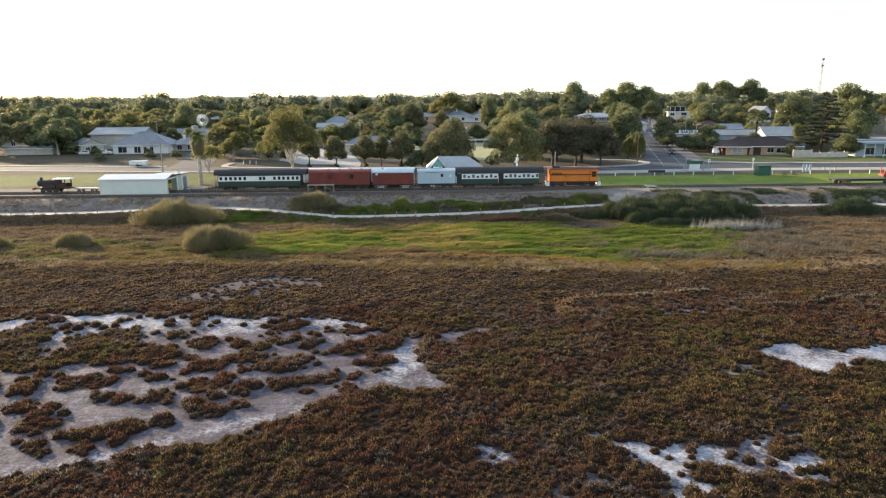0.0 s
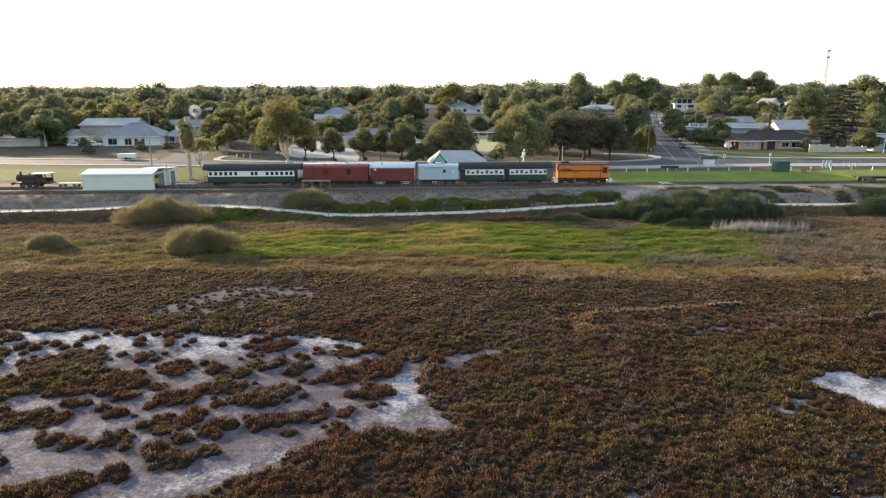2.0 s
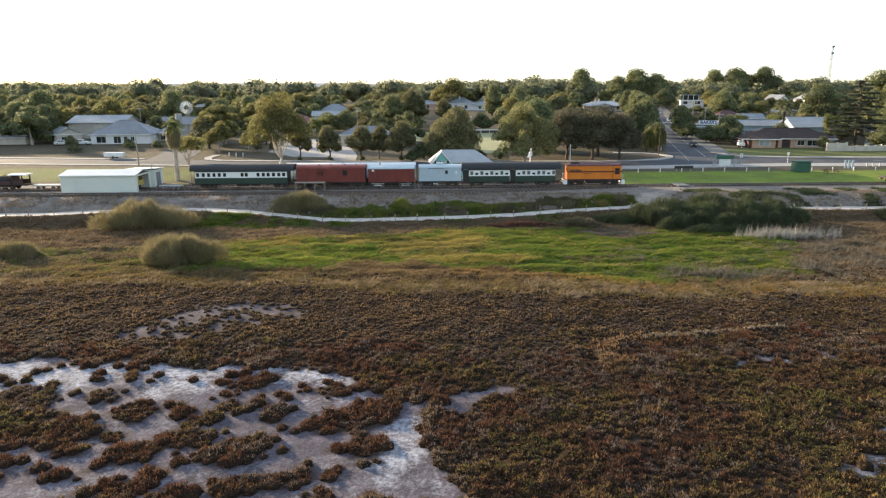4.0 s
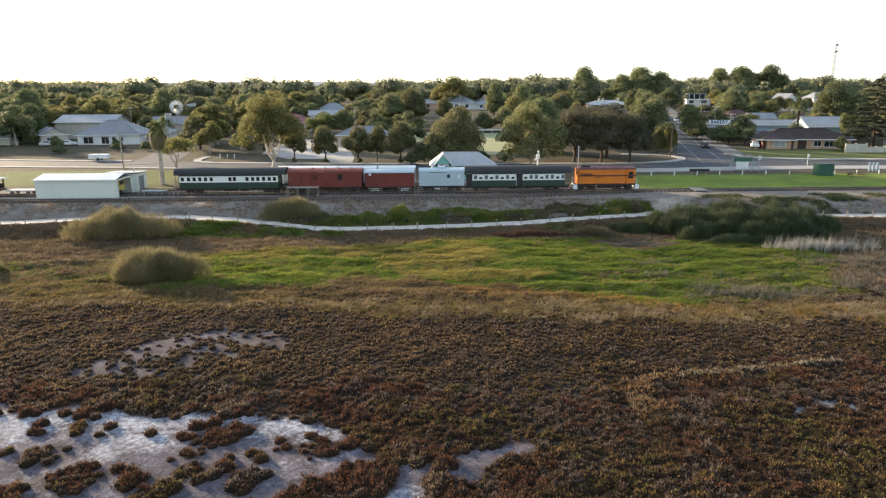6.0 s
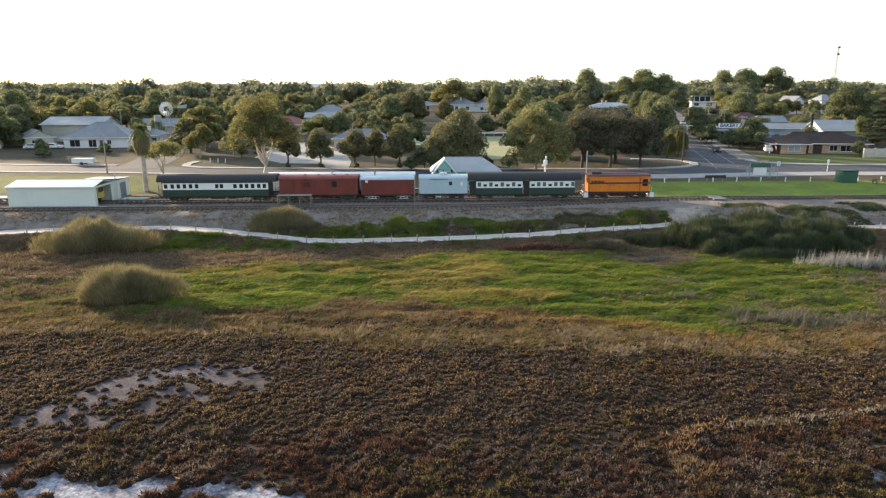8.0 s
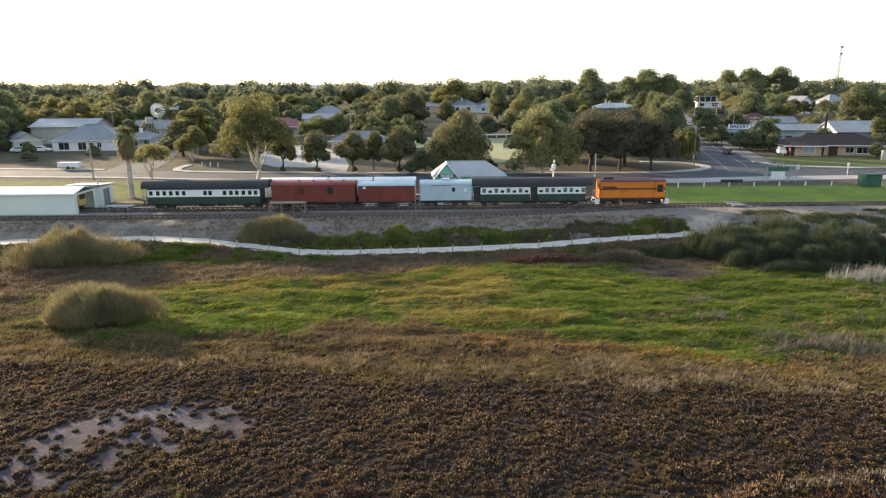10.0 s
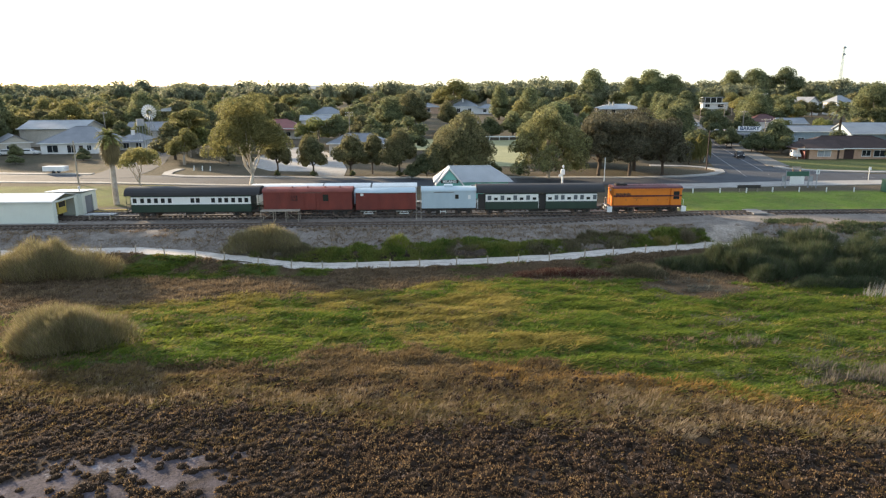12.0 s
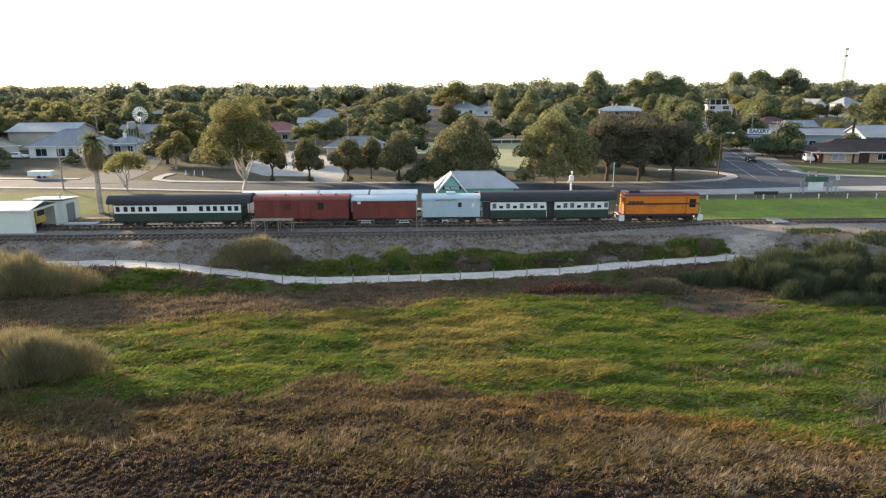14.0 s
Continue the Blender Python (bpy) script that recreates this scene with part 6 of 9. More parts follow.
# notice shelter, boards, tank, table and bollards on the lawn
nb = thing("notice_shelter", 65.2, 19.6, at_z(65.2, 19.6), "information board under a dark pitched canopy on two posts", "notice board")
for x in (-2.0, 2.0):
    part("post", Geo().box(x - 0.07, x + 0.07, -0.07, 0.07, 0, 2.9), M_GALV, nb)
part("header_board", Geo().block(-1.95, 1.95, -0.12, 0.0, 2.0, 2.8, 0.04), M_SHEDGREEN, nb, "dark green header board")
part("board", Geo().box(-1.25, 1.25, -0.05, 0.05, 0.6, 1.98), M_WHITE, nb, "pale information board")
for x in (-3.2, 1.6):
    s2 = thing("side_notice", 66.2 + x, 19.8, at_z(66.2 + x, 19.8), "small pale framed notice on posts", "notice board", "side notices")
    part("panel", Geo().box(-0.3, 0.3, -0.03, 0.03, 1.0, 2.0), M_GALV, s2)
    for xx in (-0.28, 0.28):
        part("post", Geo().tube((xx, 0, 0), (xx, 0, 2.0), 0.035, n=5), M_GALV, s2)
rs = thing("road_sign", 68.3, 19.0, at_z(68.3, 19.0), "white road sign on a slim grey post", "sign")
part("post", Geo().tube((0, 0, 0), (0, 0, 3.3), 0.06, n=6), M_GALV, rs)
part("plate", Geo().box(-0.3, 0.3, -0.1, -0.06, 2.4, 3.2), M_WHITE, rs)
part("mark", Geo().box(-0.06, 0.06, -0.11, -0.1, 2.55, 3.05), M_BLACK, rs)
rs = thing("road_sign", 82.8, 26.6, at_z(82.8, 26.6), "small white sign plate on a slim post", "sign")
part("post", Geo().tube((0, 0, 0), (0, 0, 2.5), 0.05, n=6), M_WHITE, rs)
part("plate", Geo().box(-0.25, 0.25, -0.08, -0.05, 1.9, 2.5), M_WHITE, rs)
ps = thing("park_name_sign", 54.8, 15.6, at_z(54.8, 15.6), "long black name sign on two short posts", "sign")
part("board", Geo().block(-1.95, 1.95, -0.06, 0.06, 0.65, 1.2, 0.02), M_BLACK, ps)
for x in (-1.5, 1.5):
    part("post", Geo().box(x - 0.06, x + 0.06, 0.06, 0.16, 0, 1.0), M_WOOD, ps)
tk = thing("green_shed", 78.8, 14.6, at_z(78.8, 14.6), "small dark green steel shed on the lawn", "shed")
part("wall", Geo().block(-1.45, 1.45, -1.1, 1.1, 0, 2.05, 0.03), M_SHEDGREEN, tk)
part("roof", Geo().prism([(1.25, 2.02), (1.25, 2.1), (-1.25, 2.25), (-1.25, 2.17)], -1.6, 1.6), M_SHEDGREEN, tk)
for x in np.linspace(-1.38, 1.38, 11):
    part("rib", Geo().box(x - 0.02, x + 0.02, -1.13, -1.1, 0.05, 2.0), M_SHEDGREEN, tk)
part("door", Geo().box(-1.49, -1.45, -0.5, 0.5, 0.05, 1.9), M_SHEDGREEN, tk)
pt = thing("picnic_table", 84.0, 12.6, at_z(84, 12.6), "dark timber picnic table with benches on the lawn", "table")
for yy, z in ((-0.25, 0.76), (0, 0.76), (0.25, 0.76), (-0.85, 0.45), (0.85, 0.45)):
    part("plank", Geo().box(-1.6, 1.6, yy - 0.11, yy + 0.11, z - 0.05, z), M_DKBROWN, pt)
for x in (-1.1, 1.1):
    part("trestle", Geo().add([(x - .05, -.7, 0), (x + .05, -.7, 0), (x + .05, -.2, .71), (x - .05, -.2, .71), (x - .05, -.6, 0), (x + .05, -.6, 0), (x + .05, -.1, .71), (x - .05, -.1, .71)],
                              [(0, 1, 2, 3), (7, 6, 5, 4), (0, 4, 5, 1), (1, 5, 6, 2), (2, 6, 7, 3), (3, 7, 4, 0)]).add(
        [(x - .05, .7, 0), (x + .05, .7, 0), (x + .05, .2, .71), (x - .05, .2, .71), (x - .05, .6, 0), (x + .05, .6, 0), (x + .05, .1, .71), (x - .05, .1, .71)],
        [(3, 2, 1, 0), (4, 5, 6, 7), (1, 5, 4, 0), (2, 6, 5, 1), (3, 7, 6, 2), (0, 4, 7, 3)]).box(x - 0.04, x + 0.04, -0.95, 0.95, 0.33, 0.41), M_DKBROWN, pt)
bol = thing("bollard", 40.6, 15.3, at_z(40.6, 15.3), "short white timber bollard at the lawn's edge", "bollard", "bollards along the lawn")
part("post", Geo().block(-0.08, 0.08, -0.08, 0.08, -0.1, 0.72, 0.02), M_WHITE, bol)
part("cap", Geo().block(-0.09, 0.09, -0.09, 0.09, 0.72, 0.78, 0.02), M_WHITE, bol)
for k in range(1, 16):
    x = 40.6 + 4.55 * k
    if abs(x - 78.8) > 2.4:
        copy_thing(bol, pose(x, 15.3 - 0.25 * math.sin(k), at_z(x, 15.3), 0, 0, 7 * k))
pb = thing("playground_frame", 91.6, 18.6, at_z(91.6, 18.6), "pale blue climbing frame of upright panels", "playground")
for k in range(3):
    part("panel", Geo().block(-1.0 + 0.8 * k, -0.6 + 0.8 * k, -0.1, 0.1, 0, 1.8, 0.05), M_BLUEWALL, pb)
part("rail", Geo().tube((-1.1, 0, 1.7), (1.1, 0, 1.7), 0.04), M_GALV, pb)
for k in range(3):
    x = 97.2 + 1.3 * k
    f = thing("low_post", x, 21.0 - 0.15 * k, at_z(x, 21), "low grey timber post beside the path", "post", "low posts by the road")
    part("post", Geo().block(-0.1, 0.1, -0.1, 0.1, -0.1, 0.8, 0.02), M_GALV, f)
for x, y, s in ((64.6, 55.5, 0.9), (-47.5, 47, 0.0), (-45.6, 46.5, 0), (-43.8, 46.0, 0)):
    v = thing("white_marker", x, y, at_z(x, y), "short white marker post in the grass", "marker", "white markers")
    part("post", Geo().tube((0, 0, 0), (0.1, 0, 1.0), 0.13, 0.10, n=8), M_WHITE, v)
bn = thing("bench", 76.3, 38.6, at_z(76.3, 38.6), "pale timber bench beside the corner", "bench")
part("seat", Geo().box(-0.9, 0.9, -0.25, 0.2, 0.42, 0.48), M_WOOD, bn)
part("backrest", Geo().box(-0.9, 0.9, 0.2, 0.26, 0.55, 0.95), M_WOOD, bn)
for x in (-0.75, 0.75):
    part("leg", Geo().box(x - 0.04, x + 0.04, -0.22, 0.22, 0, 0.42), M_STEEL, bn)


def car(label, x, y, turn, paint, boxy=False):
    c = thing("car", x, y, at_z(x, y) + 0.04, label, "car", "cars", turn)
    L = 2.2
    prof = [(-L, 0.35), (L, 0.35), (L, 0.75), (L - 0.15, 0.9), (1.0, 0.98), (0.45, 1.48), (-1.2, 1.5), (-1.9, 1.0), (-L, 0.92)] if not boxy else \
           [(-L, 0.4), (L, 0.4), (L, 0.85), (L - 0.1, 1.0), (1.2, 1.08), (0.75, 1.75), (-1.95, 1.8), (-2.15, 1.1), (-L, 0.95)]
    g = Geo()
    n = len(prof)
    v = [(px_, -0.86, pz) for px_, pz in prof] + [(px_, 0.86, pz) for px_, pz in prof]
    v = [(a, b * (0.8 if cc > 1.3 else 1.0), cc) for a, b, cc in v]
    g.add(v, [tuple(range(n)), tuple(range(2 * n - 1, n - 1, -1))] + [(i, n + i, n + (i + 1) % n, (i + 1) % n) for i in range(n)])
    body = part("body", g, paint, c)
    top = 1.42 if not boxy else 1.7
    part("side_window", Geo().box(-1.2, 0.5, -0.84, -0.78, 1.02, top - 0.04), GLASS, body)
    part("side_window", Geo().box(-1.2, 0.5, 0.78, 0.84, 1.02, top - 0.04), GLASS, body)
    part("windscreen", Geo().add([(1.02, -0.72, 1.02), (1.02, 0.72, 1.02), (0.55, 0.64, top), (0.55, -0.64, top)], [(0, 1, 2, 3)]), GLASS, body)
    part("rear_window", Geo().add([(-1.93, -0.7, 1.05), (-1.93, 0.7, 1.05), (-1.3, 0.64, top + 0.02), (-1.3, -0.64, top + 0.02)], [(3, 2, 1, 0)]), GLASS, body)
    for xx in (-1.35, 1.4):
        for yy in (-0.8, 0.8):
            wv = part("wheel", Geo().tube((xx, yy - 0.1, 0.32), (xx, yy + 0.1, 0.32), 0.32, n=14), M_RUBBER, c)
            part("rim", Geo().tube((xx, yy - 0.11, 0.32), (xx, yy + 0.11, 0.32), 0.19, n=10), M_GALV, wv)
    for yy in (-0.6, 0.6):
        part("headlight", Geo().box(L - 0.05, L + 0.02, yy - 0.18, yy + 0.18, 0.65, 0.8), M_WHITE, c)
        part("tail_light", Geo().box(-L - 0.02, -L + 0.05, yy - 0.15, yy + 0.15, 0.7, 0.88), M_MACHRED, c)
    return c


car("dark hatchback driving down the side street", 76.6, 63.4, -107, M_CARDARK)
car("silver car far up the side street", 102.5, 150, -107, M_CARSILVER)
car("white off-road car in a carport", 90.0, 63.0, 250, M_WHITE, True)
car("silver car parked before a white house", -104.5, 77.5, 10, M_CARSILVER)
car("pale car parked beside a cottage", -99.5, 78.5, 5, M_WHITE)
car("white car behind trees", -64, 92, 60, M_WHITE)
ut = thing("parked_trailer", -74.0, 43.6, at_z(-74, 43.6), "white trailer standing on the verge", "trailer")
part("box", Geo().block(-2.2, 2.2, -0.9, 0.9, 0.55, 1.5, 0.06), M_WHITE, ut)
part("wheel", Geo().tube((0, -1.0, 0.35), (0, -0.85, 0.35), 0.35, n=14), M_RUBBER, ut)
part("wheel", Geo().tube((0, 0.85, 0.35), (0, 1.0, 0.35), 0.35, n=14), M_RUBBER, ut)
part("drawbar", Geo().tube((2.2, 0, 0.5), (3.4, 0, 0.5), 0.06), M_STEEL, ut)

# path fence: grey posts with two wires
fence = thing("path_fence", 0, 0, 0, "low fence of grey timber posts with wires along the path", "fence")
post_me = Geo().tube((0, 0, -0.3), (0.02, 0, 1.0), 0.075, 0.065, n=7).mesh("post", M_WOOD)
rnd = random.Random(3)
fx = [-78.5 + 3.75 * k + rnd.uniform(-0.3, 0.3) for k in range(44)]
tops = []
for x in fx:
    y = float(np.interp(x, PATH_X, PATH_Y)) - 1.55
    z = at_z(x, y)
    ob = new("post", post_me)
    ob.parent = fence
    ob.matrix_basis = pose(x, y, z, rnd.uniform(-4, 4), rnd.uniform(-5, 5), rnd.uniform(0, 90))
    tops.append((x, y, z))
for h in (0.45, 0.85):
    g = Geo()
    for a, b in zip(tops, tops[1:]):
        m_ = ((a[0] + b[0]) / 2, (a[1] + b[1]) / 2, (a[2] + b[2]) / 2 + h - 0.05)
        g.tube((a[0], a[1], a[2] + h), m_, 0.008, n=3, caps=False).tube(m_, (b[0], b[1], b[2] + h), 0.008, n=3, caps=False)
    part("wire", g, M_STEEL, fence)
# pale fence and lights round the bowling green
bf = thing("park_fence", 0, 0, 0, "long pale rail fence behind the bowling green", "fence")
for k in range(7):
    x, y = 15 + 3 * k, 108.6
    part("post", Geo().box(x - 0.07, x + 0.07, y - 0.07, y + 0.07, at_z(x, y) - 0.2, at_z(x, y) + 1.3), M_WHITE, bf)
part("rail", Geo().box(14.5, 33.5, 108.5, 108.56, at_z(20, 108.5) + 0.9, at_z(20, 108.5) + 1.25), M_WHITE, bf)
for x, y in ((6.0, 85), (17.5, 110), (-3, 84), (34, 90)):
    lp = thing("park_lamp", x, y, at_z(x, y), "slim park lamp with a white globe", "lamp", "park lamps")
    part("shaft", Geo().tube((0, 0, 0), (0, 0, 5.0), 0.06, n=6), M_GALV, lp)
    part("globe", Geo().sphere((0, 0, 5.2), 0.35, 0.35, 0.3), M_WHITE, lp)


# ---- trees ----
L_GUM = leaf_mat("gum_leaves", (0.185, 0.188, 0.076), (0.312, 0.280, 0.112), 0.55, relief=0.35)
L_OLIVE = leaf_mat("olive_green_leaves", (0.126, 0.158, 0.086), (0.240, 0.246, 0.120), 0.50, relief=0.35)
L_OLIVE2 = leaf_mat("gum_leaves_grey", (0.166, 0.190, 0.092), (0.314, 0.292, 0.130), 0.50, relief=0.35)
L_DARK = leaf_mat("dark_glossy_leaves", (0.127, 0.136, 0.073), (0.253, 0.228, 0.110), 0.48, relief=0.35)
L_PURPLE = leaf_mat("dull_brown_green_leaves", (0.088, 0.084, 0.056), (0.165, 0.150, 0.095), 0.40, relief=0.35)
L_PINE = leaf_mat("pine_needles", (0.159, 0.193, 0.096), (0.299, 0.295, 0.142), 0.48, relief=0.35)
L_BRIGHT = leaf_mat("yellow_green_leaves", (0.175, 0.205, 0.076), (0.275, 0.280, 0.108), 0.50, relief=0.35)
L_CEDAR = leaf_mat("dark_cedar_needles", (0.061, 0.076, 0.053), (0.110, 0.116, 0.078), 0.36, relief=0.2)
L_FAR = leaf_mat("distant_foliage", (0.160, 0.182, 0.118), (0.260, 0.261, 0.155), 0.51, 0.04, relief=0.35)


def leaf_cloud(rs, lobes, leaf, density, flat=0.5, heart=0.0, sides=9, knobs=20, under=-0.5):
    """Leaf sprays over the shells of several lobes (cx, cy, cz, rx, ry, rz). Each lobe is a head of rounded knobs with creases between them,
    round a leafy heart: vertices and four-cornered faces."""
    vs, fs, count = [], [], 0
    wide = 1 - 3.4 / knobs          # cosine at which a knob ends

    def swell(d, k):
        dots = d @ k.T
        best = np.argmax(dots, axis=-1)
        rise = np.sqrt(np.clip((np.max(dots, axis=-1) - wide) / (1 - wide), 0, 1))
        return 0.70 + 0.36 * rise, best

    for cx, cy, cz, rx, ry, rz in lobes:
        area = 4 * math.pi * ((rx * ry) ** 1.6 / 3 + (rx * rz) ** 1.6 / 3 + (ry * rz) ** 1.6 / 3) ** (1 / 1.6)
        n = max(20, int(density * area / (leaf * leaf * 0.34)))
        d = rs.normal(size=(n, 3))
        d /= np.linalg.norm(d, axis=1)[:, None]
        d = d[d[:, 2] > under + 0.3 * rs.rand(len(d))]
        k = rs.normal(size=(knobs, 3)) + np.array([0, 0, 0.35])
        k /= np.linalg.norm(k, axis=1)[:, None]
        r, best = swell(d, k)
        mid, ax = np.array([cx, cy, cz]), np.array([rx, ry, rz])
        c = mid + d * (r * (0.86 + 0.2 * rs.rand(len(d)) ** 0.6))[:, None] * ax
        out = d * r[:, None] - 0.62 * k[best]
        out /= np.linalg.norm(out, axis=1)[:, None]
        nrm = out + flat * rs.normal(size=d.shape) + np.array([0, 0, 0.2])
        nrm /= np.linalg.norm(nrm, axis=1)[:, None]
        a = np.cross(nrm, rs.normal(size=d.shape))
        a /= np.linalg.norm(a, axis=1)[:, None]
        b = np.cross(nrm, a)
        s = leaf * (0.5 + 0.9 * rs.rand(len(d)))[:, None]
        if heart:     # the shaded heart of the lobe, behind its outer leaves
            un, vn = sides, sides // 2 + 1
            uu, vv = np.meshgrid(np.arange(un) * 2 * math.pi / un, -1.15 + 2.7 * np.arange(vn + 1) / vn)
            hd = np.stack([np.cos(vv) * np.cos(uu), np.cos(vv) * np.sin(uu), np.sin(vv)], -1)
            hr = heart * swell(hd, k)[0] * (0.85 + 0.25 * rs.rand(vn + 1, un))
            vs.append((mid + hd * hr[..., None] * ax).reshape(-1, 3))
            i, j = np.meshgrid(np.arange(vn), np.arange(un), indexing="ij")
            q = (j + 1) % un
            fs.append(count + np.stack([i * un + j, i * un + q, (i + 1) * un + q, (i + 1) * un + j], -1).reshape(-1, 4))
            count += (vn + 1) * un
        lv = np.stack([c - a * s * 0.6, c - b * s * 0.3 - nrm * 0.1 * s, c + a * s * 0.6, c + b * s * 0.3 + nrm * 0.05 * s], 1).reshape(-1, 3)
        vs.append(lv)
        fs.append(count + np.arange(len(lv)).reshape(-1, 4))
        count += len(lv)
    return np.concatenate(vs), np.concatenate(fs)


def crown_mesh(name, v, f, leaves):
    me = np_mesh(name, v, f, leaves)
    me.polygons.foreach_set("use_smooth", [True] * len(me.polygons))
    return me


def limb(g, rnd, p, q, r0, r1, bends=4, wob=0.12):
    """A crooked tapering limb from p to q."""
    p, q = Vector(p), Vector(q)
    ln = (q - p).length
    last, rl = p, r0
    for k in range(1, bends + 1):
        t = k / bends
        m = p.lerp(q, t) + (Vector((rnd.uniform(-1, 1), rnd.uniform(-1, 1), rnd.uniform(-0.5, 0.8))) * wob * ln / bends if k < bends else Vector())
        r = r0 + (r1 - r0) * t
        g.tube(last, m, rl, r, n=6, caps=False)
        last, rl = m, r
    return last


def crown_lobes(rnd, w, z0, z1, count, spread=0.72, lobe=0.40):
    """Lobes that fill a rounded crown of width w between heights z0 and z1."""
    out = []
    h = z1 - z0
    for k in range(count):
        a = 2.4 * k + rnd.uniform(-0.5, 0.5)
        t = (k + 0.5) / count
        rr = w / 2 * spread * math.sqrt(t) * rnd.uniform(0.78, 1.14)
        zz = z0 + h * (0.22 + 0.54 * (1 - t) + rnd.uniform(-0.2, 0.2))
        s = lobe * rnd.uniform(0.6, 1.3)
        out.append((rr * math.cos(a), rr * math.sin(a), zz, w / 2 * s * 1.1, w / 2 * s * 1.1, max(0.5, min(h * s * 0.75, w / 2 * s * 1.0))))
    return out


TREES = {}


def tree_model(kind, seed, h, w, trunk_h, bark, leaves, leaf=0.42, density=1.5, lobes=8, low=0.0, trunk_r=None, forks=5, lean=0.0, name="tree", label="", lobe=0.40, twigs=2, spread=0.72, heart=0.74, sides=9):
    """Builds one tree at the origin of its own empty, kept to be copied; returns the empty."""
    rnd, rs = random.Random(seed), np.random.RandomState(seed)
    t = new(name)
    tagged(t, label, "tree", "trees of the town")
    g = Geo()
    r = trunk_r or 0.03 * h
    fork = Vector((lean * trunk_h, rnd.uniform(-.1, .1), trunk_h))
    limb(g, rnd, (0, 0, -0.4), fork, r * 1.25, r * 0.8, 4, 0.08)
    lb = crown_lobes(rnd, w, trunk_h * (1 - low), h, lobes, spread, lobe)
    for c in lb[::max(1, len(lb) // forks)]:
        mid = limb(g, rnd, fork, (c[0] * 0.7, c[1] * 0.7, c[2] - c[5] * 0.2), r * 0.55, r * 0.2, 5, 0.3)
        for k in range(twigs):
            limb(g, rnd, mid, (c[0] + rnd.uniform(-.6, .6) * c[3], c[1] + rnd.uniform(-.6, .6) * c[4], c[2] + rnd.uniform(0.1, .6) * c[5]), r * 0.2, r * 0.06, 3)
    part("trunk", g, bark, t)
    v, f = leaf_cloud(rs, lb, leaf, density, 0.5, heart, sides)
    part("crown", crown_mesh("crown", v, f, leaves), None, t)
    return t


def place(model, x, y, s=1.0, turn=0.0, label="", wide=1.0):
    ob = copy_thing(model, pose(x, y, at_z(x, y) - 0.05, 0, 0, turn))
    ob.scale = (s * wide, s * wide, s)
    if label:
        ob["label"] = label
    return ob


MODELS = {
    "round_a": dict(seed=11, h=7.2, w=6.4, trunk_h=1.9, bark=M_BARK, leaves=L_DARK, leaf=0.22, density=0.8, lobes=22, low=-0.25, lobe=0.38, spread=0.74, name="round_tree", label="dense round-headed dark green street tree"),
    "round_b": dict(seed=12, h=7.2, w=6.2, trunk_h=1.9, bark=M_BARK, leaves=L_DARK, leaf=0.22, density=0.8, lobes=22, low=-0.25, lobe=0.38, spread=0.74, name="round_tree", label="dense round-headed dark green street tree"),
    "gum_a": dict(seed=21, h=11, w=10, trunk_h=3.2, bark=M_GUMBARK, leaves=L_GUM, leaf=0.28, density=0.7, lobes=20, lobe=0.32, spread=0.8, heart=0.6, name="gum_tree", label="gum tree with pale trunk and open olive crown"),
    "gum_b": dict(seed=22, h=11, w=9, trunk_h=2.4, bark=M_GUMBARK, leaves=L_OLIVE, leaf=0.30, density=0.7, lobes=20, low=0.3, lobe=0.33, spread=0.8, heart=0.66, name="gum_tree", label="gum tree with grey-green spreading crown"),
    "purple": dict(seed=31, h=11.4, w=10.5, trunk_h=2.8, bark=M_BARK, leaves=L_PURPLE, leaf=0.24, density=0.52, lobes=36, low=0.15, lobe=0.30, spread=0.84, heart=0.5, name="dark_tree", label="tall dull dark tree with drooping foliage"),
    "pine": dict(seed=41, h=14, w=9, trunk_h=2.5, bark=M_BARK, leaves=L_PINE, leaf=0.36, density=0.6, lobes=22, low=0.95, lobe=0.52, spread=0.62, heart=0.74, name="pine_tree", label="tall dark rounded pine"),
    "cypress": dict(seed=42, h=9.5, w=5.5, trunk_h=1.2, bark=M_BARK, leaves=L_OLIVE, leaf=0.30, density=0.75, lobes=18, low=0.95, lobe=0.5, spread=0.6, name="cypress", label="dense olive-green roadside cypress"),
    "shrub": dict(seed=51, h=4.2, w=5.2, trunk_h=0.6, bark=M_BARK, leaves=L_OLIVE, leaf=0.26, density=0.8, lobes=10, low=0.7, name="shrub", label="large rounded olive-green garden shrub"),
    "bright": dict(seed=52, h=6.5, w=6.5, trunk_h=1.6, bark=M_GUMBARK, leaves=L_BRIGHT, leaf=0.26, density=0.75, lobes=11, heart=0.6, name="wattle_tree", label="yellow-green wattle with light foliage"),
    "umbrella": dict(seed=53, h=11, w=12, trunk_h=5.5, bark=M_GUMBARK, leaves=L_GUM, leaf=0.30, density=0.75, lobes=16, low=-0.15, lobe=0.34, heart=0.6, name="spreading_tree", label="flat-topped spreading tree with yellow-green crown"),
}
FARS = {}
for key in ("gum_a", "gum_b", "pine", "round_a", "cypress", "bright", "umbrella", "shrub"):
    kw = dict(MODELS[key])
    kw["leaf"], kw["density"], kw["seed"], kw["forks"], kw["twigs"] = 0.5, 0.62, kw["seed"] + 100, 1, 0
    kw["heart"], kw["sides"] = 0.74, 9
    kw["lobes"], kw["lobe"] = max(7, int(0.6 * kw["lobes"])), 1.2 * kw.get("lobe", 0.40)
    kw["low"] = kw.get("low", 0) + 0.3
    FARS[key] = kw
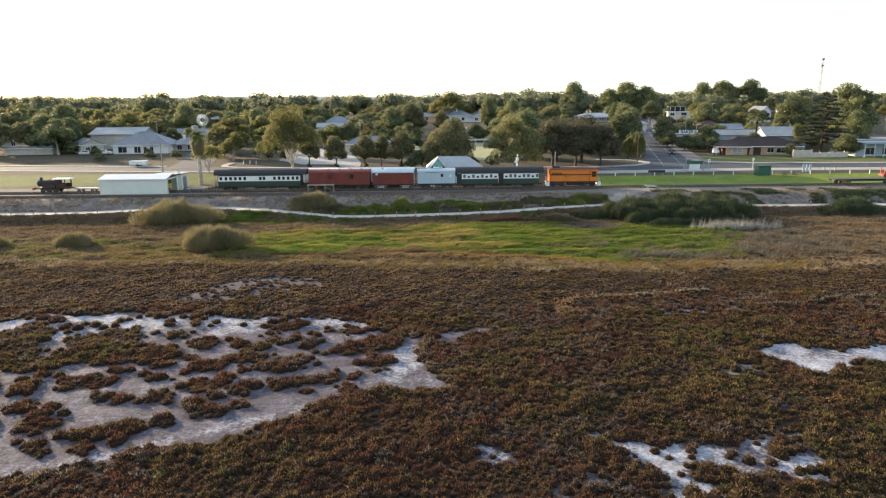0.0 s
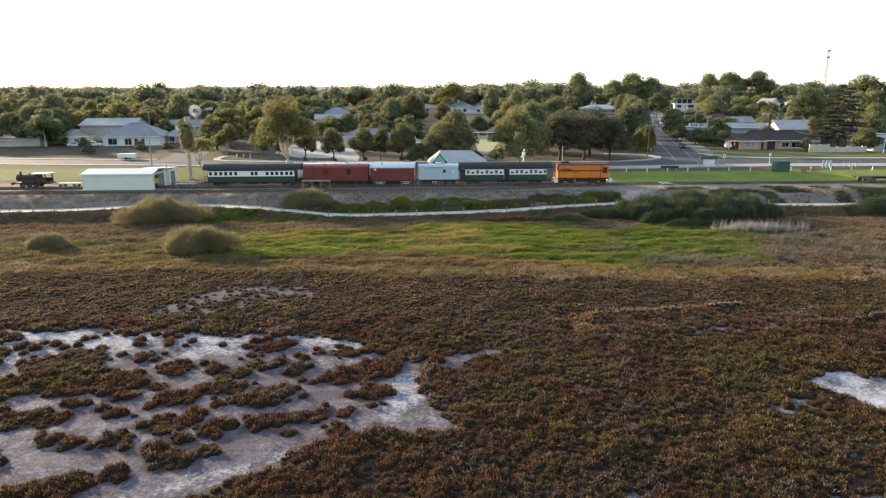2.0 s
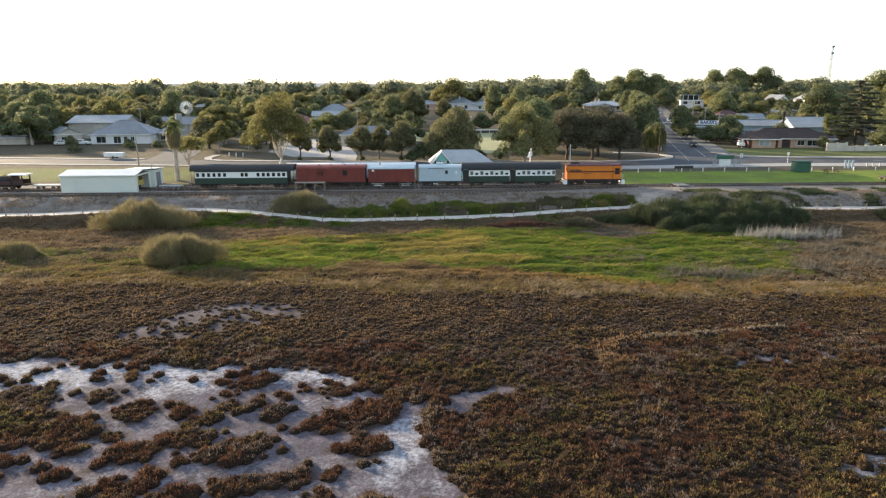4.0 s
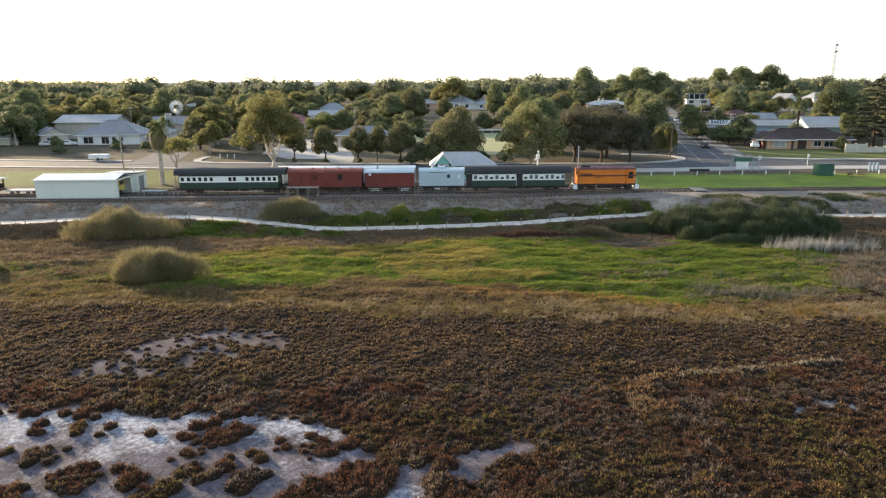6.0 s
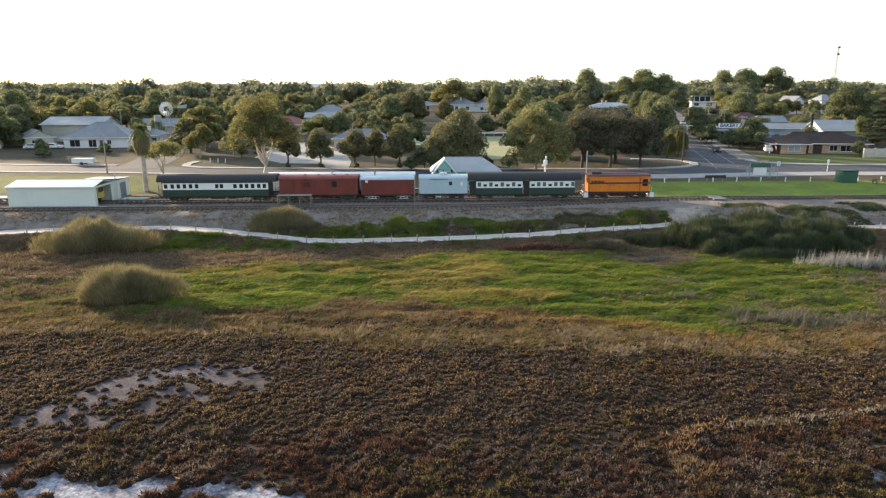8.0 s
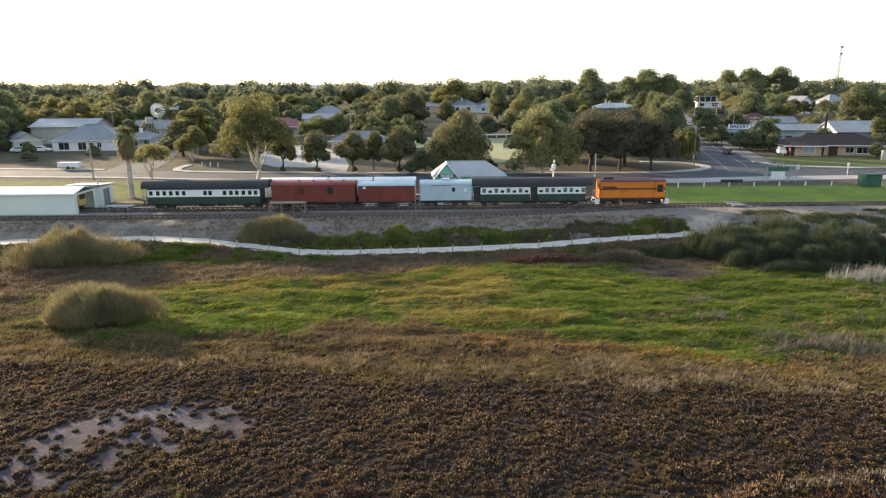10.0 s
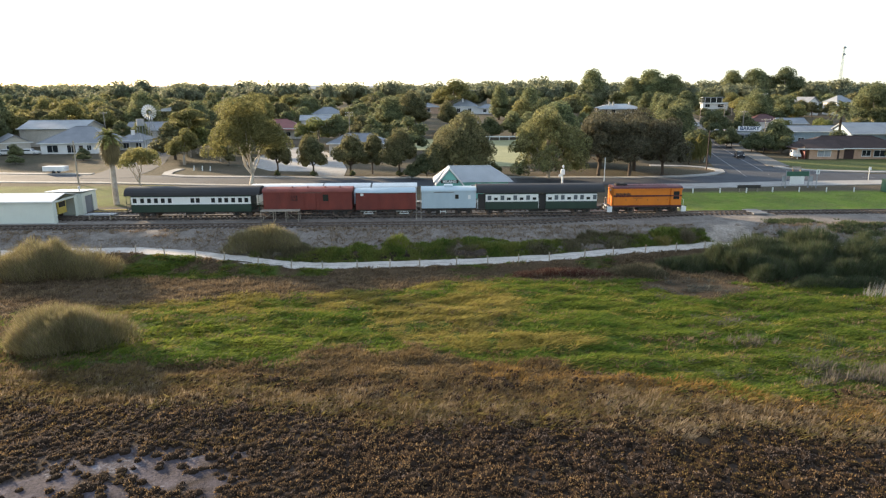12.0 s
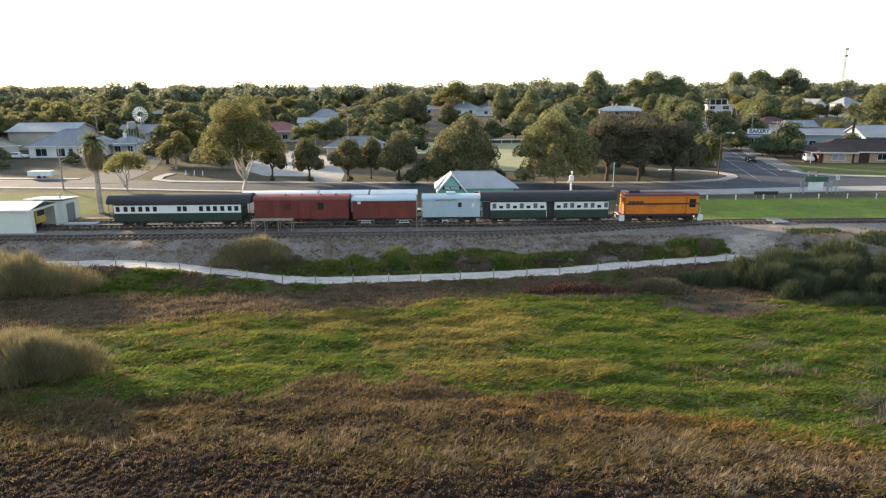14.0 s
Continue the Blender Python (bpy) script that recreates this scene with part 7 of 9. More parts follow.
for key, kw in MODELS.items():
    TREES[key] = tree_model(key, **kw)
    TREES[key].matrix_basis = pose(0, 0, 0)

# the large gum beside the road: pale forked trunk, wide open crown
M_PALEBARK = mat("white_gum_bark", (0.62, 0.56, 0.48), (0.42, 0.36, 0.29), 0.8, 0.8, 0.3, fine=6)
big_gum = tree_model("big_gum", 77, 15.4, 13.4, 1.7, M_PALEBARK, L_GUM, 0.23, 0.6, 52, -1.1, 0.33, 7, 0.25, "gum_tree", "large gum tree with white forked trunk and golden-green crown", 0.26, 3, 0.84, 0.0)
big_gum.matrix_basis = pose(-30.6, 27.3, at_z(-30.6, 27.3), 0, 0, 20)
gum_2 = tree_model("gum_2", 78, 13.2, 14.6, 1.4, M_GUMBARK, L_OLIVE2, 0.25, 0.7, 52, 0.95, 0.34, 9, 0.0, "gum_tree", "broad low-branching gum with olive crown beside the road", 0.25, 2, 0.88, 0.45)
gum_2.matrix_basis = pose(24.3, 32, at_z(24.3, 32), 0, 0, 140)
carob = tree_model("carob", 79, 11.2, 13.5, 1.6, M_BARK, L_DARK, 0.28, 0.7, 26, 0.7, 0.35, 6, 0.0, "round_tree", "broad dark dense tree behind the station")
carob.matrix_basis = pose(8.6, 38, at_z(8.6, 38), 0, 0, 0)
leaner = tree_model("leaner", 80, 8.0, 7.8, 0.5, M_GUMBARK, L_GUM, 0.2, 0.7, 18, -3.4, 0.15, 6, -0.3, "small_gum", "small leaning many-stemmed gum by the road", 0.3, 1, 0.8, 0.3)
leaner.matrix_basis = pose(-50, 26.9, at_z(-50, 26.9), 0, 0, 0)

NEAR = [  # model, x, y, scale, turn, width
    ("round_b", -28.0, 38, 1.2, 10, 0.74), ("round_a", -20.9, 37.2, 0.98, 40, 0.92), ("round_b", -13.6, 36.6, 1.05, 100, 1.06), ("round_a", -9.6, 39.5, 0.98, 200, 0.74),
    ("round_b", -4.1, 36.3, 1.18, 250, 0.88), ("shrub", -28.0, 37.4, 0.24, 0, 1.0), ("shrub", -20.9, 36.6, 0.24, 50, 1.0), ("shrub", -13.2, 36.0, 0.26, 100, 1.0), ("shrub", -4.1, 35.7, 0.26, 20, 1.0), ("shrub", 1.2, 34.5, 0.9, 30, 1.1), ("shrub", -1.6, 31.8, 0.6, 80, 1.1), ("shrub", 14.5, 36, 0.5, 80, 1.2),
    ("purple", 34.6, 34.4, 0.98, 0, 1.0), ("purple", 40.4, 34.0, 0.98, 70, 1.0), ("purple", 46.8, 33.8, 0.92, 150, 0.95), ("purple", 44, 42, 1.05, 190, 1.0), ("pine", 31.0, 58, 0.95, 10, 1.25), ("purple", 38, 46, 1.0, 30, 1.0),
    ("cypress", 61.5, 68, 1.3, 0, 1.0), ("cypress", 66.5, 76, 1.35, 40, 0.95), ("cypress", 70.6, 85, 1.4, 90, 0.95), ("cypress", 74, 96, 1.4, 10, 0.95),
    ("cypress", 75.5, 108, 1.4, 10, 1.0), ("cypress", 79.5, 119, 1.4, 60, 1.0), ("cypress", 83.5, 131, 1.4, 130, 1.0), ("pine", 88, 150, 0.9, 130, 1.0), ("cypress", 96, 185, 1.3, 130, 1.1),
    ("shrub", 86.0, 97, 1.2, 0, 0.9), ("shrub", 89.5, 77.5, 1.0, 50, 1.2), ("shrub", 87.4, 72.6, 0.9, 150, 1.1), ("shrub", 94.0, 80, 1.6, 90, 1.1), ("shrub", 86.4, 88, 1.1, 20, 0.8), ("shrub", 91.5, 71.5, 0.9, 190, 1.1), ("shrub", 85.2, 74.5, 1.05, 230, 1.1), ("shrub", 83.6, 85, 1.1, 200, 1.0), ("shrub", 129, 203, 0.9, 20, 2.0), ("shrub", 137, 206, 0.84, 120, 2.0), ("round_a", 180.5, 207, 0.84, 0, 1.3), ("round_b", 196, 207, 0.86, 50, 1.35), ("round_a", 173.5, 205, 0.95, 130, 1.2), ("round_b", 188.5, 206, 0.9, 220, 1.2), ("round_a", 204, 206, 0.95, 90, 1.2),
    ("gum_b", 91, 108, 0.8, 0, 0.8), ("shrub", 96, 120, 1.7, 0, 1.0), ("shrub", 105, 118, 1.5, 30, 1.0), ("bright", 112, 108, 0.9, 60, 1.0), ("shrub", 107.5, 73.6, 1.15, 30, 1.25), ("bright", 121, 72, 1.25, 80, 0.6),
    ("umbrella", -57, 72, 1.05, 0, 1.0), ("pine", -79, 96.5, 0.5, 20, 1.25), ("gum_b", -86, 101, 0.62, 80, 1.1), ("gum_a", -70.5, 99, 0.75, 10, 1.1), ("gum_a", -53, 57, 0.72, 40, 1.0), ("bright", -46.5, 62, 0.8, 40, 0.9), ("gum_a", -40, 76, 1.25, 100, 0.75), ("round_a", -42.5, 55, 0.5, 0, 0.9), ("round_b", -37.5, 52, 0.45, 60, 0.8),
    ("gum_b", -24, 95, 0.8, 0, 1.1), ("bright", -29.0, 97, 1.15, 60, 1.2), ("bright", -33, 96, 0.95, 160, 1.0), ("pine", -10.5, 126, 0.86, 0, 1.5), ("round_a", -2.2, 130, 1.7, 70, 1.0),
    ("shrub", -6, 100, 1.4, 0, 1.0), ("gum_b", -13.5, 104, 0.6, 50, 0.9), ("round_b", 9.8, 130, 1.4, 0, 0.9), ("round_a", 15, 125, 1.0, 90, 1.0), ("gum_a", 16, 258, 1.55, 0, 1.5), ("shrub", 22, 112, 1.4, 60, 1.0), ("shrub", 29, 115, 1.7, 90, 1.0),
    ("pine", 34, 195, 1.05, 0, 0.9), ("gum_b", 43, 140, 1.0, 20, 1.0), ("pine", 42, 165, 1.0, 0, 1.1), ("gum_b", 39, 86, 0.9, 20, 1.0), ("round_b", 50, 90, 1.0, 0, 1.1), ("round_a", 60, 104, 0.9, 0, 1.2),
    ("pine", 99, 292, 1.62, 0, 1.2), ("pine", 134, 292, 1.6, 60, 1.45), ("pine", 146, 288, 1.4, 160, 1.4), ("pine", 123, 290, 1.3, 160, 1.3), ("pine", 209, 320, 1.66, 0, 1.35), ("pine", 199, 326, 1.6, 90, 1.2), ("gum_b", 229, 318, 2.22, 0, 1.05), ("gum_b", 220, 328, 2.0, 100, 1.0),
    ("gum_b", 134, 100, 1.5, 0, 1.0), ("pine", 138, 96, 0.95, 60, 1.2), ("gum_b", 146, 85, 1.85, 90, 1.1), ("pine", 141, 76, 0.85, 20, 1.1), ("shrub", 107.8, 53.6, 0.75, 10, 1.0), ("shrub", 124, 54, 1.3, 90, 1.3), ("shrub", 131, 57, 1.3, 0, 1.2),
    ("pine", 119, 140, 0.9, 40, 1.2), ("gum_b", 137.5, 175, 1.2, 0, 1.1), ("gum_b", 118, 200, 1.1, 0, 1.1), ("gum_b", 142, 160, 1.0, 0, 1.2), ("pine", 178, 168, 1.0, 0, 1.2), ("bright", 122, 104, 0.95, 40, 1.1),
    ("gum_b", -118, 92, 1.0, 0, 1.2), ("pine", -128, 110, 1.05, 30, 1.3), ("gum_b", -140, 88, 1.1, 60, 1.2), ("gum_a", -108, 112, 1.1, 60, 1.2), ("pine", -92, 130, 1.0, 60, 1.2), ("gum_b", -73, 128, 1.0, 60, 1.2), ("gum_a", -60, 118, 0.9, 10, 1.2), ("shrub", -84, 74.5, 0.45, 10, 1.3), ("shrub", -99, 72, 0.7, 10, 1.0), ("shrub", -92, 60, 0.45, 10, 1.7), ("shrub", -80, 66, 0.4, 70, 1.7), ("shrub", -72.5, 66, 0.5, 10, 1.3),
]
for m_, x, y, s, tn, wd in NEAR:
    place(TREES[m_], x, y, s, tn, "", wd)

# scattered trees between the houses: coarser models, since they stand farther off
FAR_TREES = {key: tree_model(key, **kw) for key, kw in FARS.items()}
rnd = random.Random(99)
kept = [(x, y) for _, x, y, *_ in NEAR]
houses = [(-89, 86), (-78, 92), (-104, 88), (-104, 105), (100, 243), (-80, 114), (-15.4, 74), (-42, 121), (-36, 143), (-41, 203), (22, 256), (34, 254), (2, 258), (50, 104), (139, 222), (100, 65), (117, 83), (107, 93), (95, 100), (115, 133), (124, 125), (188, 225), (204, 225), (96, 165), (30, 306), (137, 58)]
SIZE = {"gum_a": 0.8, "gum_b": 0.85, "pine": 0.74, "round_a": 1.2, "cypress": 0.95, "bright": 1.1, "umbrella": 0.78, "shrub": 1.2}
VISTAS = [(22.6, 250, 14), (34.4, 248, 11), (2, 252, 12), (100, 237, 20), (139.8, 218, 13), (188.6, 220, 7), (204.2, 220, 10), (-15.4, 70, 15), (-44.2, 116, 10), (-36.4, 138, 9), (-41, 196, 11), (108, 88, 13), (117.2, 128, 9)]      # houses seen over lower growth
placed = tries = 0
while placed < 420 and tries < 20000:
    tries += 1
    y = 52 + 250 * rnd.random() ** 0.85
    x = rnd.uniform(-1, 1) * (y + 95) * 0.78
    sx = float(np.interp(y, [b for a, b in SIDE], [a for a, b in SIDE]))
    lx = float(np.interp(y, [46, 58, 84, 101, 150], [-61, -63, -70.5, -80, -105]))
    if abs(x - sx - 1.5) < 9.5 or (y < 150 and abs(x - lx) < 6.5) or any(math.hypot(x - a, y - b) < (4.5 if y < 110 else 5.5) for a, b in kept):
        continue
    if any(abs(x - a) < 10 and -16 < y - b < 8 for a, b in houses) or (8 < x < 36 and y < 110) or (-9 < x < 9 and 80 < y < 113) or (-39 < x < -13 and y < 92) or (x > 78 and y < 72) or (x < -70 and y < 76):
        continue
    if any(0.45 * hy < y < hy and abs(x - hx * (y + 95) / (hy + 95)) < hw / 2 + 3 for hx, hy, hw in VISTAS):
        continue
    m_ = rnd.choice(["gum_a", "gum_b", "gum_b", "pine", "round_a", "round_a", "cypress", "bright", "umbrella", "shrub"] if y > 100 else ["round_a", "shrub", "shrub", "cypress", "bright", "gum_b"])
    place(FAR_TREES[m_], x, y, SIZE[m_] * rnd.uniform(0.7, 1.2), rnd.uniform(0, 360), "", rnd.uniform(1.0, 1.35))
    kept.append((x, y))
    placed += 1
spare = [(-150, 140), (-160, 120), (-135, 150), (-170, 150), (165, 120), (180, 140), (190, 160), (-150, 170), (-120, 165), (205, 150),
         (-180, 170), (-195, 150), (-190, 190), (-165, 200), (215, 180), (225, 210), (-205, 210), (235, 240)]
for t, (x, y) in zip([*TREES.values(), *FAR_TREES.values()], spare):     # the patterns themselves stand at the edge of the town
    t.matrix_basis = pose(x, y, at_z(x, y))


# dark tiered cedar and the palms
def cedar(x, y, h, w):
    rnd, rs = random.Random(7), np.random.RandomState(7)
    t = thing("cedar_tree", x, y, at_z(x, y), "dark cedar with layered drooping branches", "tree", "trees of the town")
    g = Geo()
    limb(g, rnd, (0, 0, -0.3), (0, 0, h * 0.95), 0.45, 0.08, 6, 0.03)
    lb = []
    for k in range(34):
        z = h * (0.16 + 0.78 * (k / 34))
        a = 2.4 * k
        r = w / 2 * (1.02 - 0.8 * (k / 34) ** 1.3) * rnd.uniform(0.75, 1.05)
        limb(g, rnd, (0, 0, z), (r * math.cos(a), r * math.sin(a), z - 0.08 * r), 0.2, 0.05, 3, 0.1)
        for q in (0.55, 0.85):
            lb.append((q * r * math.cos(a), q * r * math.sin(a), z - 0.05 * r, 0.27 * r + 0.4, 0.27 * r + 0.4, 0.38))
    part("trunk", g, M_BARK, t)
    v, f = leaf_cloud(rs, lb, 0.28, 1.0, knobs=9)
    part("crown", crown_mesh("crown", v, f, L_CEDAR), None, t)


cedar(123, 64, 19.2, 18)


def weeping_tree(x, y, h, w, seed):
    """A small tree whose thin twigs hang down all round like a curtain."""
    rnd, rs = random.Random(seed), np.random.RandomState(seed)
    t = thing("weeping_tree", x, y, at_z(x, y), "weeping yellow-green tree at the street corner", "tree", "trees of the town")
    g = Geo()
    limb(g, rnd, (0, 0, -0.3), (0.2, 0, h * 0.45), 0.2, 0.13, 4, 0.1)
    for k in range(7):
        a = 0.9 * k
        limb(g, rnd, (0.2, 0, h * 0.45), (0.36 * w * math.cos(a), 0.36 * w * math.sin(a), h * rnd.uniform(0.72, 0.92)), 0.1, 0.03, 4, 0.2)
    part("trunk", g, M_BARK, t)
    n = 2600
    a, q = rs.rand(n) * 2 * math.pi, np.sqrt(rs.rand(n))
    lump = 0.85 + 0.2 * np.sin(3 * a + seed) + 0.1 * rs.rand(n)
    top = np.stack([w / 2 * q * np.cos(a) * lump, w / 2 * q * np.sin(a) * lump, h * (1 - 0.34 * q ** 2.5) * (0.9 + 0.1 * rs.rand(n)) * (0.82 + 0.3 * vnoise(2 * np.cos(a) * q + 9, 2 * np.sin(a) * q + 9, 0.9, seed))], 1)
    drop = h * (0.12 + 0.5 * q * rs.rand(n))
    tip = top + np.stack([0.25 * q * np.cos(a), 0.25 * q * np.sin(a), -np.minimum(drop, top[:, 2] - 0.5)], 1)
    tw = rs.rand(n) * math.pi
    sd = np.stack([np.cos(tw), np.sin(tw), 0 * tw], 1) * 0.11
    v = np.stack([top - sd, top + sd, tip], 1).reshape(-1, 3)
    part("crown", np_mesh("crown", v, np.arange(3 * n).reshape(-1, 3), L_WILLOW, tris=True), None, t)


L_WILLOW = leaf_mat("weeping_leaves", (0.120, 0.125, 0.045), (0.215, 0.195, 0.070), 0.5, 0.5)
weeping_tree(59.4, 51.6, 6.0, 3.9, 3)
weeping_tree(63.2, 54.4, 6.6, 3.8, 8)


def palm(x, y, h, spread, skirt=0.0, label="", tr=0.28, leaves=None, bark=None):
    rnd = random.Random(int(x * 10))
    p = thing("palm_tree", x, y, at_z(x, y) - 0.1, label, "palm", "palms")
    g = Geo()
    last = Vector((0, 0, 0))
    for k in range(8):
        q = Vector((0.03 * rnd.uniform(-1, 1), 0.03 * rnd.uniform(-1, 1), h * (k + 1) / 8))
        g.tube(last, q, tr * (1.15 - 0.05 * k), tr * (1.08 - 0.05 * k), n=9, caps=False)
        last = q
    part("trunk", g, bark or M_BARK, p)
    me_v, me_f = [], []

    def frond(a, lift, ln, droop, width):
        n0 = 7
        rib = []
        for i in range(n0 + 1):
            t = i / n0
            r = ln * (t * math.cos(lift) + 0.0)
            zz = ln * (t * math.sin(lift) - droop * t * t)
            rib.append(Vector((r * math.cos(a), r * math.sin(a), h + zz)))
        side = Vector((-math.sin(a), math.cos(a), 0))
        for i in range(n0):
            d = rib[i + 1] - rib[i]
            wv = width * (1 - 0.55 * i / n0)
            for s in (-1, 1):
                for j in range(3):
                    b0 = rib[i] + d * (j / 3)
                    b1 = b0 + d * 0.34
                    tip = b0 + d * 0.5 + s * side * wv + Vector((0, 0, -0.35 * wv))
                    k0 = len(me_v)
                    me_v.extend([b0, b1, tip])
                    me_f.append((k0, k0 + 1, k0 + 2))
    for k in range(60):
        frond(2.4 * k, radians(rnd.uniform(-25, 75)), spread * rnd.uniform(0.8, 1.1), rnd.uniform(0.3, 0.7), 0.2 * spread)
    part("fronds", np_mesh("fronds", np.array([tuple(v) for v in me_v]), np.array(me_f), leaves or L_OLIVE, tris=True), None, p)
    if skirt:
        rs = np.random.RandomState(3)
        n = 1500
        a, z = rs.rand(n) * 2 * math.pi, h - skirt * rs.rand(n)
        r = tr + rs.rand(n) * (0.2 + 0.75 * np.sin(math.pi * ((h - z) / skirt).clip(0, 1)))
        b = np.stack([r * np.cos(a), r * np.sin(a), z], 1)
        tip = b + np.stack([0.35 * np.cos(a), 0.35 * np.sin(a), -0.9 - 0.4 * rs.rand(n)], 1)
        sd = np.stack([-np.sin(a), np.cos(a), 0 * a], 1) * 0.09
        v = np.stack([b - sd, b + sd, tip], 1).reshape(-1, 3)
        part("dead_skirt", np_mesh("dead_skirt", v, np.arange(3 * n).reshape(-1, 3), M_DRYFROND, tris=True), None, p, "shaggy skirt of dead brown fronds")


M_DRYFROND = leaf_mat("dead_fronds", (0.27, 0.22, 0.12), (0.20, 0.165, 0.085), 0.35)
palm(-46.5, 9.8, 10.6, 2.3, 3.6, "tall fan palm with a thick skirt of dead fronds", 0.4, L_BRIGHT, M_GUMBARK)
palm(109.2, 77, 10.9, 3.7, 0.5, "date palm standing behind the brick house", 0.35, L_OLIVE)


# far woods, past counting
def far_woods():
    rs = np.random.RandomState(17)
    vs, fs, total = [], [], 0
    count = 0
    while count < 1000:
        y = 285 + 900 * rs.rand() ** 1.4
        x = (2 * rs.rand() - 1) * (y + 100) * 0.85
        sx = float(np.interp(y, [b for a, b in SIDE], [a for a, b in SIDE]))
        if abs(x - sx) < 8 and y < 420:
            continue
        z = at_z(x, y)
        h = (10 + 7 * rs.rand() ** 1.5) * (1 + 0.25 * (vnoise(np.array([x]), np.array([y]), 60, 5)[0] - 0.3))
        h = h + (y - 285) * 0.006
        w = h * (0.7 + 0.5 * rs.rand())
        lobes = []
        for k in range(3):
            a = 2.1 * k + rs.rand()
            lobes.append((x + 0.25 * w * math.cos(a), y + 0.25 * w * math.sin(a), z + h * (0.45 + 0.25 * rs.rand()), w * 0.36, w * 0.36, h * 0.34))
        v, f = leaf_cloud(rs, lobes, 1.45 if y < 480 else 2.9, 0.42, 0.5, 0.76, 7, 12, -0.1)
        vs.append(v)
        fs.append(f + total)
        total += len(v)
        count += 1
    v = np.concatenate(vs)
    tagged(new("far_woods", crown_mesh("far_woods", v, np.concatenate(fs), L_FAR)), "distant belt of dull green trees to the skyline", "woods", kind="stuff")


far_woods()
# far hills: the haze of distance is put into their pale blue-grey colour
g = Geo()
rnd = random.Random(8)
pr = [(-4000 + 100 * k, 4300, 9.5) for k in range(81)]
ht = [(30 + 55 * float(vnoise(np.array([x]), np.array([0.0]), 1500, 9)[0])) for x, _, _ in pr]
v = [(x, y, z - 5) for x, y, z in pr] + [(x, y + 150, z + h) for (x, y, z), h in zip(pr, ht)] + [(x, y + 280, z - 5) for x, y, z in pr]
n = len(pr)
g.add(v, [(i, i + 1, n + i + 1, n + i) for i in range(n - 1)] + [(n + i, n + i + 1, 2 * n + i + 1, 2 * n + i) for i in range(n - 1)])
setting("backdrop", g, mat("haze_pale_hills", (0.30, 0.33, 0.36), (0.26, 0.29, 0.32), 0.002, 1.0, 0), "pale far hills on the horizon", "hills", True)


# ---- marsh plants ----
L_SAMPH = leaf_mat("samphire_stems", (0.049, 0.030, 0.021), (0.185, 0.108, 0.049), 0.28, 0.75, 0.5, 0.0, 0.8)
L_SAMPH2 = leaf_mat("rusty_samphire_stems", (0.096, 0.060, 0.040), (0.282, 0.186, 0.091), 0.28, 0.6, 0.35, 0.0, 0.8)
L_OCHRE = leaf_mat("ochre_samphire_stems", (0.060, 0.041, 0.021), (0.205, 0.138, 0.054), 0.28, 0.75, 0.45, 0.0, 0.8)
L_OLSAM = leaf_mat("olive_samphire_stems", (0.046, 0.044, 0.018), (0.165, 0.140, 0.046), 0.28, 0.75, 0.45, 0.0, 0.8)
L_MAUVE = leaf_mat("grey_mauve_samphire_stems", (0.068, 0.050, 0.044), (0.205, 0.152, 0.117), 0.28, 0.75, 0.4, 0.0, 0.8)
L_RIM = leaf_mat("bleached_samphire_stems", (0.110, 0.076, 0.050), (0.270, 0.195, 0.130), 0.28, 0.75, 0.4, 0.0, 0.8)
L_REDS = leaf_mat("wine_red_samphire_stems", (0.071, 0.034, 0.024), (0.178, 0.085, 0.046), 0.25, 0.4, 0.5, 0.0, 0.8)
L_GRASS = leaf_mat("marsh_grass", (0.060, 0.135, 0.020), (0.200, 0.218, 0.042), 0.46, 0.55, 0.12, 0.0, 0.7, 0.3)
L_LIME = leaf_mat("lime_grass", (0.138, 0.213, 0.030), (0.282, 0.293, 0.055), 0.46, 0.55, 0.12, 0.0, 0.7, 0.3)
L_GOLD = leaf_mat("golden_grass", (0.198, 0.180, 0.046), (0.360, 0.294, 0.090), 0.42, 0.5, 0.15, 0.0, 0.7, 0.3)
L_TAN = leaf_mat("dry_grass", (0.120, 0.086, 0.056), (0.246, 0.182, 0.110), 0.32, 0.5, 0.3, 0.0, 0.8, 0.5)
L_BRGRASS = leaf_mat("brown_grass", (0.131, 0.091, 0.045), (0.281, 0.200, 0.098), 0.36, 0.5, 0.28, 0.0, 0.8, 0.5)
L_AMBER = leaf_mat("amber_grass", (0.215, 0.120, 0.036), (0.37, 0.235, 0.075), 0.4, 0.6, 0.3, 0.0, 0.8, 0.6)
L_REED = leaf_mat("reed_stems", (0.20, 0.18, 0.085), (0.31, 0.265, 0.135), 0.42, 0.5, 0.3, 0.1, 0.7)
L_DKREED = leaf_mat("dark_green_reeds", (0.050, 0.075, 0.037), (0.107, 0.122, 0.062), 0.34, 0.4, 0.3, 0.1, 0.7)
L_DULL = leaf_mat("dull_brown_rushes", (0.115, 0.105, 0.062), (0.185, 0.16, 0.095), 0.36, 0.5, 0.3, 0.1, 0.7)
L_BROWN = leaf_mat("dry_bank_weeds", (0.175, 0.125, 0.085), (0.288, 0.219, 0.150), 0.2, 0.5, 0.3, 0.0, 0.8)
L_PALE = leaf_mat("pale_seed_heads", (0.352, 0.344, 0.328), (0.272, 0.264, 0.240), 0.3, 0.5, 0.25, 0.0, 0.8)
L_GREY = leaf_mat("grey_dead_reeds", (0.11, 0.105, 0.085), (0.16, 0.15, 0.115), 0.25, 0.5, 0.3, 0.0, 0.8)
